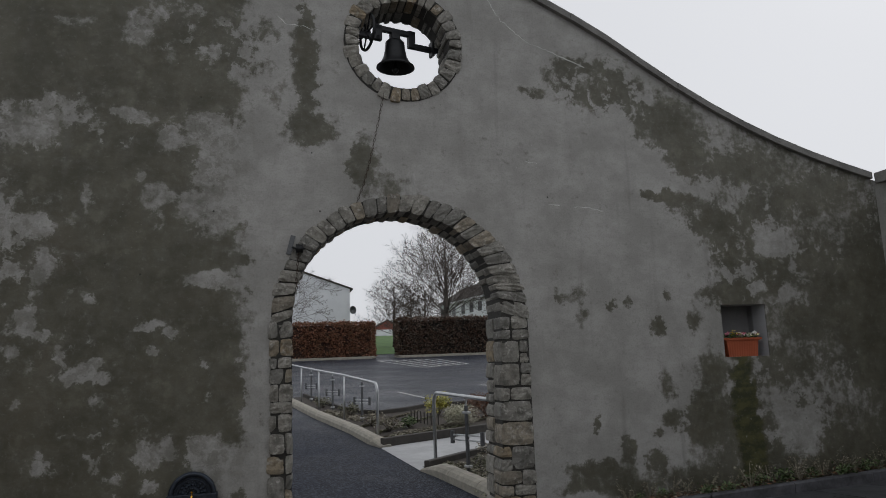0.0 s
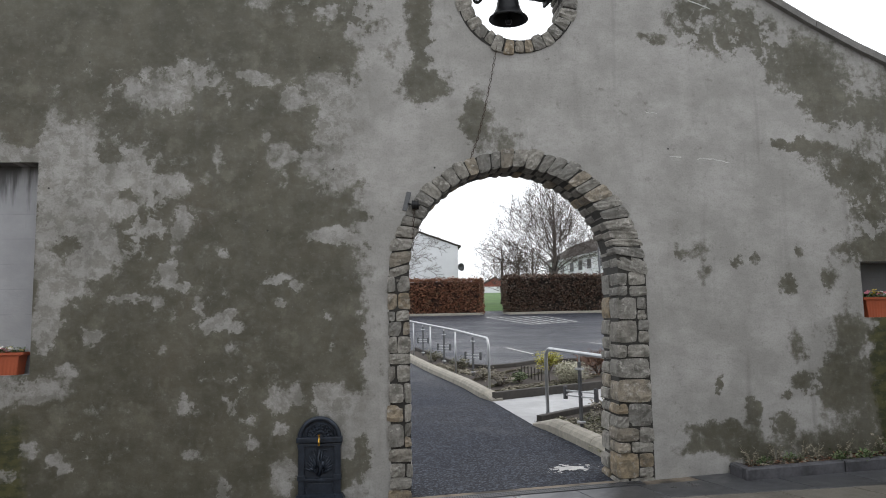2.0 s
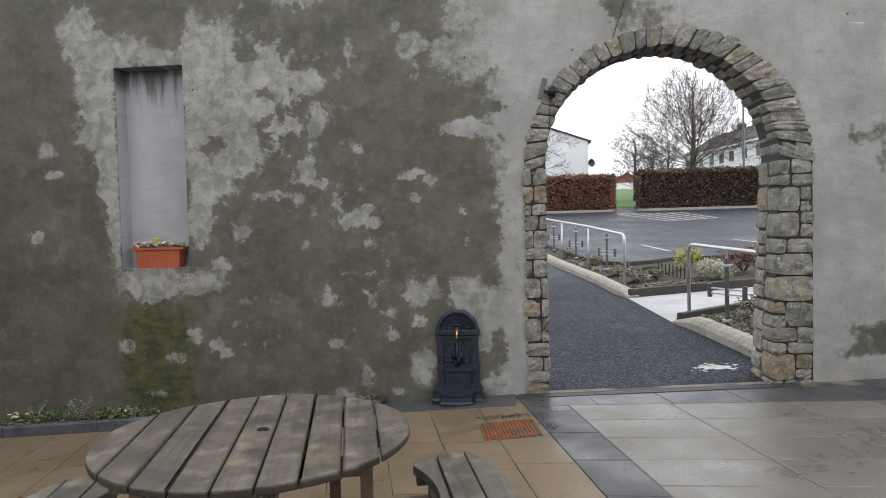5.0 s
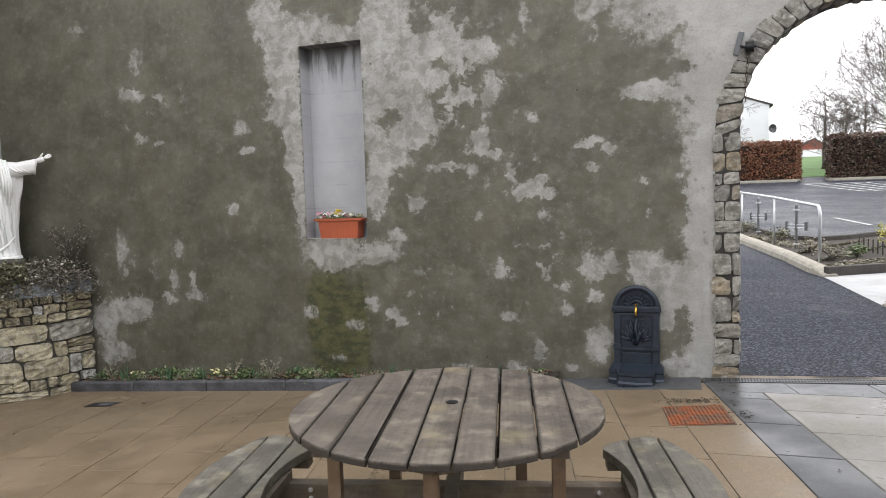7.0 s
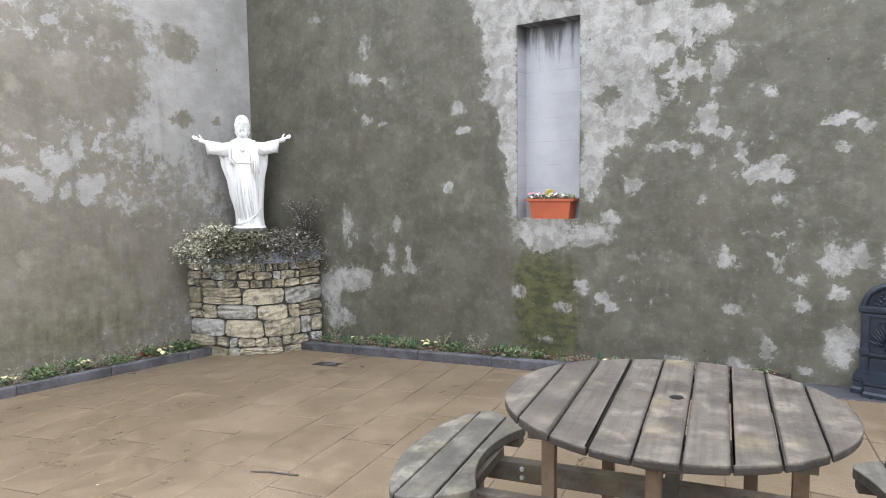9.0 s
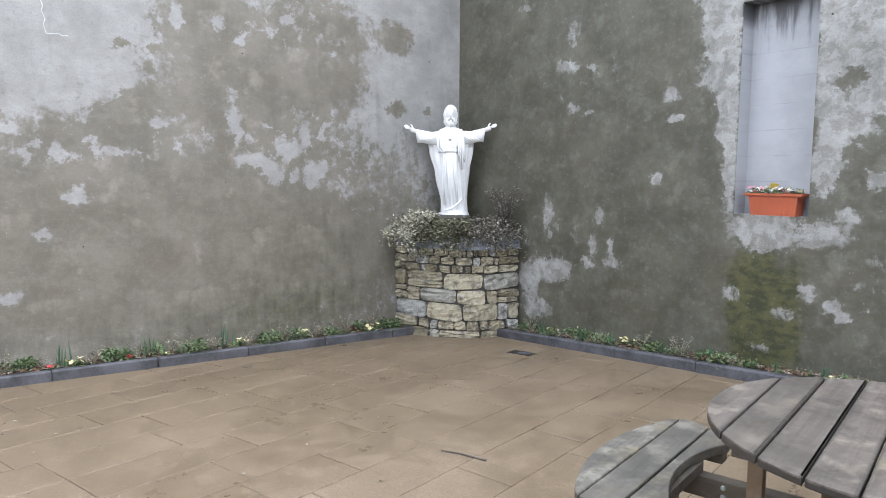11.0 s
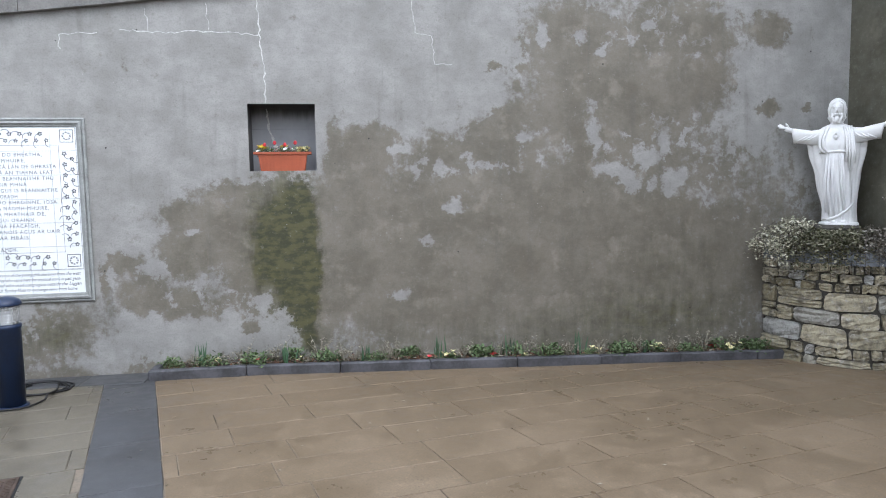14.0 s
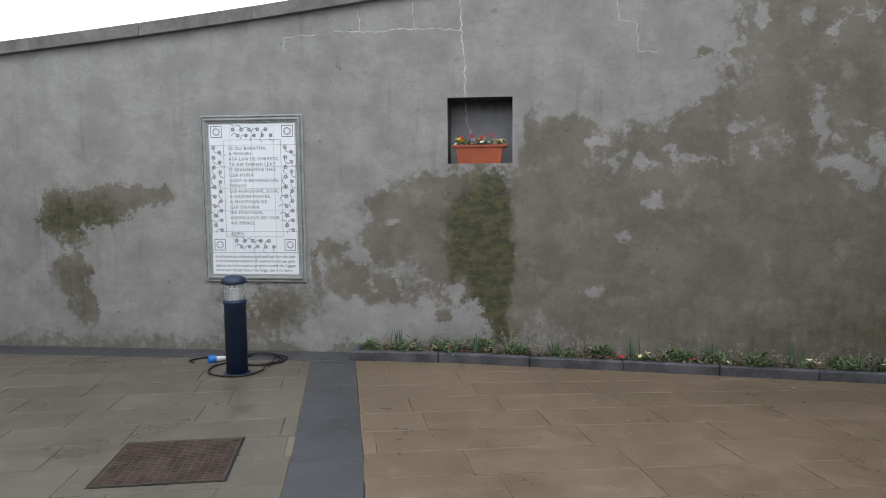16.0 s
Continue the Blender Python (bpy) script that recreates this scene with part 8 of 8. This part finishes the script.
def plaque():
    """A tiled prayer plaque in a moulded frame, upright on the side wall; local x runs along the wall, y up, z out."""
    wd, ht = 1.14, 1.80
    home = empty("wall_plaque", pose(LEFT_X, -9.471, 0.442, 90, 0, 90), "white tiled prayer plaque in a moulded grey stone frame", "plaque")
    # mitred moulding: inward offset and height of its steps
    steps = ((0.0, 0.0), (0.0, 0.022), (0.010, 0.030), (0.018, 0.030), (0.021, 0.016), (0.030, 0.016), (0.034, 0.036), (0.050, 0.042), (0.060, 0.034), (0.064, 0.022), (0.078, 0.022), (0.085, 0.012))
    corners = ((0, 0, 1, 1), (wd, 0, -1, 1), (wd, ht, -1, -1), (0, ht, 1, -1))
    for k in range(4):
        bm = bmesh.new()
        ends = [[bm.verts.new((x + dx * d, y + dy * d, h)) for d, h in steps] for x, y, dx, dy in (corners[k], corners[(k + 1) % 4])]
        for i in range(len(steps) - 1):
            bm.faces.new((ends[0][i], ends[1][i], ends[1][i + 1], ends[0][i + 1]))
        bmesh.ops.recalc_face_normals(bm, faces=list(bm.faces))
        part("frame_stile" if k % 2 else "frame_rail", bm, M_PLFRAME, home)
    part("backing", box((0.08, 0.08, 0.0), (wd - 0.08, ht - 0.08, 0.007)), M_PLFRAME, home)
    cols, rows = 4, 7
    fw, fh = wd - 0.17, ht - 0.17
    tw, th = fw / cols, fh / rows
    for i in range(cols):
        for j in range(rows):
            x, y = 0.085 + i * tw, 0.085 + j * th
            part("tile", box((x + 0.0012, y + 0.0012, 0.004), (x + tw - 0.0012, y + th - 0.0012, 0.013), 0.0015), M_TILE, home)
    r = random.Random(12)

    def sprig(bm, x, y, turn, s):
        """A small flower with five petals on a curling stem."""
        z = 0.0145
        for k in range(5):
            a = turn + 2 * math.pi * k / 5
            c = Vector((x + math.cos(a) * s * 0.55, y + math.sin(a) * s * 0.55, z))
            ring = [bm.verts.new((c.x + s * 0.31 * math.cos(t), c.y + s * 0.31 * math.sin(t), z)) for t in [2 * math.pi * q / 7 for q in range(7)]]
            bm.faces.new(ring)
        px, py = x, y
        for k in range(5):
            a = turn + 1.2 + 0.5 * k
            nx, ny = px + math.cos(a) * s * 0.75, py + math.sin(a) * s * 0.75
            w = s * 0.1
            ox, oy = -math.sin(a) * w, math.cos(a) * w
            bm.faces.new([bm.verts.new(p) for p in ((px + ox, py + oy, z), (px - ox, py - oy, z), (nx - ox, ny - oy, z), (nx + ox, ny + oy, z))])
            px, py = nx, ny

    def frame_lines(bm, x0, y0, x1, y1, w=0.0035):
        z = 0.0142
        for a0, b0, a1, b1 in ((x0, y0, x1, y0 + w), (x0, y1 - w, x1, y1), (x0, y0, x0 + w, y1), (x1 - w, y0, x1, y1)):
            bm.faces.new([bm.verts.new(p) for p in ((a0, b0, z), (a1, b0, z), (a1, b1, z), (a0, b1, z))])

    top = ht - 0.085
    base = 0.085 + th                                  # the lowest row holds the dedication
    for k in range(9):                                 # sprigs up both sides
        y = base + 0.30 + (top - base - 0.56) * k / 8
        for x in (0.085 + 0.085, wd - 0.085 - 0.085):
            for dx, dy, turn, size in ((-0.034, 0.0, 0.3 + 0.4 * k, 0.028), (0.034, -0.05, 1.4 + 0.3 * k, 0.026)):
                bm = bmesh.new()
                sprig(bm, x + dx, y + dy, turn, size)
                part("flower_ornament", bm, M_INK, home, "grey glazed flower sprig")
    for k in range(5):                                 # sprigs along top and bottom
        x = 0.085 + tw + 0.06 + (fw - 2 * tw - 0.12) * k / 4
        for y in (top - 0.1, base + 0.1):
            for dx, dy, turn, size in ((-0.024, 0.032, 0.5 * k, 0.027), (0.03, -0.032, 1.0 + 0.5 * k, 0.025)):
                bm = bmesh.new()
                sprig(bm, x + dx, y + dy, turn, size)
                part("flower_ornament", bm, M_INK, home, "grey glazed flower sprig")
    for x in (0.085 + 0.09, wd - 0.085 - 0.09):        # corner rosettes
        for y in (top - 0.09, base + 0.09):
            bm = bmesh.new()
            frame_lines(bm, x - 0.062, y - 0.062, x + 0.062, y + 0.062, 0.006)
            for k in range(8):
                a = 2 * math.pi * k / 8
                sprig(bm, x + 0.034 * math.cos(a), y + 0.034 * math.sin(a), a, 0.011)
            part("corner_ornament", bm, M_INK, home, "grey glazed corner rosette")
    bm = bmesh.new()
    frame_lines(bm, 0.092, base + 0.005, wd - 0.092, top - 0.005)
    frame_lines(bm, 0.085 + 0.165, base + 0.175, wd - 0.085 - 0.165, top - 0.175)
    part("border_lines", bm, M_INKLIGHT, home)
    lines = ["SÉ DO BHEATHA,", "A MHUIRE,", "ATÁ LÁN DE GHRÁSTA", "TÁ AN TIARNA LEAT", "IS BEANNAITHE THÚ", "IDIR MHNÁ", "AGUS IS BEANNAITHE", "TORADH", "DO BHROINNE, IOSA.", "A NAOMH-MHUIRE,",
             "A MHATHAIR DÉ,", "GUÍ ORAINN,", "NA PEACAIGH,", "ANOIS AGUS AR UAIR", "ÁR MBÁIS.", "", "AMEN."]
    for k, s in enumerate(lines):
        if s:
            letters(s, 0.05, 0.305, top - 0.283 - 0.0575 * k, home, M_INK, width=0.0305 * len(s))
    small = ["In remembrance of the young girls and boys from the west", "of the County who came here for seasonal work in past gene-", "rations, and who used congregate outside the Laggan", "church each Sunday Mass to exchange news from home."]
    for k, s in enumerate(small):
        letters(s, 0.046, 0.112, base - 0.053 - 0.05 * k, home, M_INK, 0.3, width=0.905 if k < 3 else 0.87)
    return home


plaque()

# ---- covers, drain and channel in the paving ----


def cover_material(name, a, b, rough):
    m = Mat(name, rough, 0.3)
    n = m.noise(6.0, 5.0, 0.6)
    m.colour(m.mix(m.span(n, 0.4, 0.6), a, b))
    m.bump(m.noise(40.0), 0.4, 0.004)
    return m.mat


M_RUSTGRATE = cover_material("rusty_grating", (0.30, 0.085, 0.03), (0.15, 0.085, 0.055), 0.75)
M_COVER = cover_material("brown_cover", (0.055, 0.035, 0.025), (0.095, 0.066, 0.05), 0.6)


def floor_frame(x, y, turn):
    """The pose of a thing that lies on the falling floor."""
    e = 0.05
    n = Vector((-(floor_z(x + e, y) - floor_z(x - e, y)) / (2 * e), -(floor_z(x, y + e) - floor_z(x, y - e)) / (2 * e), 1)).normalized()
    q = Vector((0, 0, 1)).rotation_difference(n).to_matrix().to_4x4()
    return Matrix.Translation((x, y, floor_z(x, y))) @ q @ pose(0, 0, 0, 0, 0, turn)


def grating():
    home = empty("manhole_grating", floor_frame(-0.17, -1.042, 9), "rusty orange steel grating with punched holes, set in paving", "grating")
    w, d = 0.212, 0.218
    part("frame", prism([(-w, -d), (w, -d), (w, d), (-w, d)], [[(-w + 0.015, -d + 0.015), (w - 0.015, -d + 0.015), (w - 0.015, d - 0.015), (-w + 0.015, d - 0.015)]], 0.0, 0.012), M_COVER, home).rotation_euler = (radians(-90), 0, 0)
    bm = bmesh.new()
    n, m2 = 15, 13
    for i in range(n + 1):
        x = -w + 0.016 + (2 * w - 0.032) * i / n
        add_box(bm, (x - 0.006, -d + 0.012, 0.001), (x + 0.006, d - 0.012, 0.009))
    for j in range(m2 + 1):
        y = -d + 0.016 + (2 * d - 0.032) * j / m2
        add_box(bm, (-w + 0.012, y - 0.006, 0.002), (w - 0.012, y + 0.006, 0.0085))
    tagged(part("grid", bm, M_RUSTGRATE, home), kind="stuff")
    part("pit", box((-w + 0.01, -d + 0.01, 0.0005), (w - 0.01, d - 0.01, 0.002)), M_LENSPIT, home, "pale stones below the grid")
    return home


M_LENSPIT = simple("grey_pit", (0.16, 0.16, 0.17), 0.5, vary=0.5, scale=30, bump=0.4)
grating()


def manhole_cover():
    home = empty("manhole_cover", floor_frame(-4.447, -8.16, 14.5), "brown square manhole cover with a raised check pattern", "manhole cover")
    w, d = 0.375, 0.365
    part("rim", box((-w - 0.014, -d - 0.014, -0.006), (w + 0.014, d + 0.014, 0.003), 0.002), M_BLACK, home, "dark rim gap")
    part("frame", box((-w, -d, -0.004), (w, d, 0.006), 0.003), M_COVER, home)
    bm = bmesh.new()
    for i in range(26):
        for j in range(13):
            x, y = -w + 0.035 + (2 * w - 0.07) * i / 25, -d + 0.04 + (2 * d - 0.08) * j / 12
            add_box(bm, (x - 0.009, y - 0.02, 0.005), (x + 0.009, y + 0.02, 0.0095))
    tagged(part("tread", bm, M_COVER, home), kind="stuff")
    return home


manhole_cover()


def slot_drain():
    home = empty("drain_opening", floor_frame(-5.58, -0.88, 6), "open dark drain slot in the paving with a tilted lid", "drain")
    # flat black plate painted in for the shade inside the open slot
    part("pit", box((-0.15, -0.075, 0.001), (0.15, 0.075, 0.004)), M_RUBBER, home)
    part("lid", box((-0.02, -0.05, 0.0), (0.13, 0.0, 0.008), 0.002, pose(0.0, 0.0, 0.006, 5, 0, 8)), M_KERB, home)
    return home


slot_drain()


def channel_drain():
    y = -0.085
    home = empty("channel_drain", pose(0, y, 0), "galvanised slotted channel drain across the gateway", "drain")
    for k in range(2):
        x0, x1 = (-0.1 + 1.18 * k, -0.1 + 1.18 * (k + 1) - 0.006)
        unit = bmesh.new()
        a = math.atan2(floor_z(x1, y) - floor_z(x0, y), x1 - x0)
        m = Matrix.Translation((x0, 0, floor_z(x0, y))) @ Matrix.Rotation(-a, 4, "Y")
        length = (x1 - x0) / math.cos(a)
        add_box(unit, (0, -0.062, -0.02), (length, -0.05, 0.006), 0.0, m)
        add_box(unit, (0, 0.05, -0.02), (length, 0.062, 0.006), 0.0, m)
        n = 52
        for j in range(n):
            x = 0.008 + (length - 0.016) * j / (n - 1)
            add_box(unit, (x - 0.005, -0.05, -0.004), (x + 0.005, 0.05, 0.0045), 0.0, m)
        add_box(unit, (0, -0.006, -0.003), (length, 0.006, 0.005), 0.0, m)
        part("grate", unit, M_DARKSTEEL, home)
        part("gutter", box((0, -0.05, -0.03), (length, 0.05, -0.009), 0.0, m), M_RUBBER, home)
    return home


channel_drain()


def stain_patch(name, x, y, r0, seed, material, label):
    """A thin splash of many ragged flecks lying on the path."""
    r = random.Random(seed)
    bm = bmesh.new()
    for _ in range(90):
        a, d = r.uniform(0, 2 * math.pi), abs(r.gauss(0, 0.5)) * r0
        cx, cy = x + d * 1.5 * math.cos(a), y + d * math.sin(a)
        size = r0 * r.uniform(0.05, 0.3) * max(0.25, 1 - d / r0 * 0.6)
        h = outside_z(cx, cy) + 0.004 + r.random() * 0.003
        bm.faces.new([bm.verts.new((cx + size * r.uniform(0.6, 1.4) * math.cos(t) * 1.4, cy + size * r.uniform(0.6, 1.4) * math.sin(t), h)) for t in [2 * math.pi * k / 9 for k in range(9)]])
    return tagged(link(name, bm, material), label, "spill", kind="stuff")


stain_patch("cement_spill", 1.78, 0.64, 0.16, 2, M_LINE, "pale cement spill on the asphalt path")


def stick(points, label):
    """A thin fallen twig on the paving."""
    x0, y0 = points[0]
    o = Vector((x0, y0, floor_z(x0, y0)))
    home = empty("twig", Matrix.Translation(o), label, "twig")
    part("stem", tube([Vector((x, y, floor_z(x, y) + 0.007)) - o for x, y in points], 0.006, 6, radii=[0.004 + 0.001 * k for k in range(len(points))]), M_BARK, home)
    return home


stick([(-3.693, -3.396), (-3.58, -3.343), (-3.476, -3.32), (-3.383, -3.297)], "thin dark fallen twig on wet paving")

def paving_crumbs():
    """Bits of leaf and grit lying about on the wet paving."""
    q = random.Random(91)
    bm = bmesh.new()
    for _ in range(420):
        x, y = q.uniform(-7.2, 3.0), q.uniform(-9.5, -0.5)
        add_leaf(bm, (x, y, floor_z(x, y) + 0.004), q.uniform(0.012, 0.035), q.uniform(0.008, 0.016), q, up=0.06)
    return tagged(link("leaf_litter", bm, M_DRYSTEM), "small dry leaf bits scattered on wet paving", "leaf litter", kind="stuff")


paving_crumbs()


def wet_leaf_drift(x, y, rx, ry, count, seed):
    """A drift of rotted dark leaves swept together on the paving."""
    q = random.Random(seed)
    bm = bmesh.new()
    for _ in range(count):
        px, py = x + q.gauss(0, rx), y + q.gauss(0, ry)
        add_leaf(bm, (px, py, floor_z(px, py) + 0.004 + q.random() * 0.004), q.uniform(0.01, 0.028), q.uniform(0.008, 0.014), q, up=0.08)
    return tagged(link("leaf_litter", bm, M_SOIL), "dark rotted leaves lying wet beside the grating", "leaf litter", kind="stuff")


wet_leaf_drift(-0.2, -0.7, 0.1, 0.035, 150, 31)
wet_leaf_drift(0.12, -1.0, 0.03, 0.09, 40, 32)

# ---- cracks in the render ----
M_LIME = simple("lime_bloom", (0.52, 0.52, 0.50), 0.9, vary=0.3, scale=15, bump=0.2)


def crack(home, points, width, seed, axis, depth=0.0):
    """A thin pale crack line, stepping along the given corners on a wall face."""
    r = random.Random(seed)
    pts = []
    for (a0, b0), (a1, b1) in zip(points, points[1:]):
        n = max(2, int(math.hypot(a1 - a0, b1 - b0) / 0.04))
        for k in range(n):
            pts.append((a0 + (a1 - a0) * k / n + r.uniform(-0.011, 0.011), b0 + (b1 - b0) * k / n + r.uniform(-0.011, 0.011)))
    pts.append(points[-1])
    bm = bmesh.new()
    rows = []
    for i, (a, b) in enumerate(pts):
        p, q = pts[max(0, i - 1)], pts[min(len(pts) - 1, i + 1)]
        l = math.hypot(q[0] - p[0], q[1] - p[1]) or 1.0
        na, nb = -(q[1] - p[1]) / l, (q[0] - p[0]) / l
        w = width * r.uniform(0.25, 1.0) / 2
        place = (lambda s, h: (LEFT_X - depth + 0.0025, s, h)) if axis == "x" else (lambda s, h: (s, -0.0025, h))
        rows.append((bm.verts.new(place(a + na * w, b + nb * w)), bm.verts.new(place(a - na * w, b - nb * w))))
    for (p0, p1), (q0, q1) in zip(rows, rows[1:]):
        bm.faces.new((p0, p1, q1, q0))
    part("crack", bm, M_LIME, home)


crack(wall_west, [(-6.66, 3.49), (-6.64, 3.12), (-6.64, 3.04), (-6.61, 2.80), (-6.61, 2.39)], 0.018, 1, "x")
crack(wall_west, [(-6.63, 2.37), (-6.62, 2.2), (-6.57, 2.02), (-6.53, 1.9)], 0.035, 21, "x", 0.4)
crack(wall_west, [(-8.52, 2.89), (-8.52, 3.04), (-8.17, 3.06)], 0.012, 2, "x")
crack(wall_west, [(-7.96, 3.09), (-7.58, 3.07), (-7.15, 3.09), (-6.65, 3.06)], 0.014, 3, "x")
crack(wall_west, [(-7.72, 3.32), (-7.70, 3.08)], 0.010, 4, "x")
crack(wall_west, [(-7.15, 3.36), (-7.13, 3.10)], 0.010, 5, "x")
crack(wall_west, [(-5.10, 3.43), (-5.06, 3.11), (-4.89, 3.08), (-4.87, 2.79), (-4.68, 2.79)], 0.012, 6, "x")
crack(wall_north, [(2.15, 5.3), (2.3, 5.05), (2.55, 4.85), (3.0, 4.68), (3.2, 4.6)], 0.012, 7, "y")
crack(wall_north, [(2.7, 3.1), (2.82, 3.1)], 0.012, 8, "y")
crack(wall_north, [(2.98, 3.08), (3.1, 3.09), (3.3, 3.05)], 0.010, 9, "y")
crack(wall_north, [(2.48, 3.55), (2.6, 3.53)], 0.010, 10, "y")
crack(wall_north, [(0.05, 4.9), (0.12, 4.83), (0.3, 4.82), (0.45, 4.78)], 0.012, 11, "y")
crack(wall_north, [(1.72, 4.95), (1.85, 4.8), (1.84, 4.7)], 0.010, 12, "y")

# ---- paving slabs, last ----
SLAB_MATS = {"dim": M_SLAB_DIM, "buff": M_SLAB, "grey": M_SLAB_GREY, "band": M_BAND, "edge": M_BAND, "strip": M_BAND}
rest = {k: bmesh.new() for k in ("buff", "dim", "grey", "band")}
todo = []
for kind, u0, v0, u1, v1 in paving_plan():
    poly = []
    for (a, b), (c, d) in zip(((u0, v0), (u1, v0), (u1, v1), (u0, v1)), ((u1, v0), (u1, v1), (u0, v1), (u0, v0))):
        poly.append(uv_to_xy(a, b))
    poly = clip_poly(poly, 1, -0.16 if max(p[0] for p in poly) > -0.2 and min(p[0] for p in poly) < 2.35 else 0.02, True)
    for axis, limit, below in ((0, LEFT_X - 0.03, False), (0, RIGHT_X + 0.03, True), (1, BACK_Y - 0.03, False)):
        if poly:
            poly = clip_poly(poly, axis, limit, below)
    if len(poly) < 3:
        continue
    area = abs(sum(p[0] * q[1] - q[0] * p[1] for p, q in zip(poly, poly[1:] + poly[:1]))) / 2
    if area < 0.004:
        continue
    cx, cy = sum(p[0] for p in poly) / len(poly), sum(p[1] for p in poly) / len(poly)
    todo.append((math.hypot((cx + 3.2) * 0.8, cy + 4.2), kind, poly))
y = -7.80
while y > BACK_Y:                                   # charcoal strip below the side wall
    todo.append((7.0 - y * 0.1, "strip", [(LEFT_X, y - 0.6), (LEFT_X + 0.45, y - 0.6), (LEFT_X + 0.45, y - 0.005), (LEFT_X, y - 0.005)]))
    y -= 0.6
todo.append((5.0, "strip", [(-1.27, -0.37), (-0.72, -0.37), (-0.72, 0.0), (-1.27, 0.0)]))
todo.append((5.0, "strip", [(-0.715, -0.37), (-0.12, -0.37), (-0.12, 0.0), (-0.715, 0.0)]))
todo.sort(key=lambda t: t[0])
rng = random.Random(9)
for i, (_, kind, poly) in enumerate(todo):
    if i < 300:
        bm = bmesh.new()
        slab_mesh(bm, poly, 0.004 if kind == "strip" else 0.0, rng)
        part("paving_slab", bm, SLAB_MATS[kind], floor)
    else:
        slab_mesh(rest["band" if kind in ("edge", "strip") else kind], poly, 0.004 if kind == "strip" else 0.0, rng)
for k, bm in rest.items():
    if len(bm.verts):
        tagged(part("far_paving", bm, M_FAR[k], floor), kind="stuff")
    else:
        bm.free()
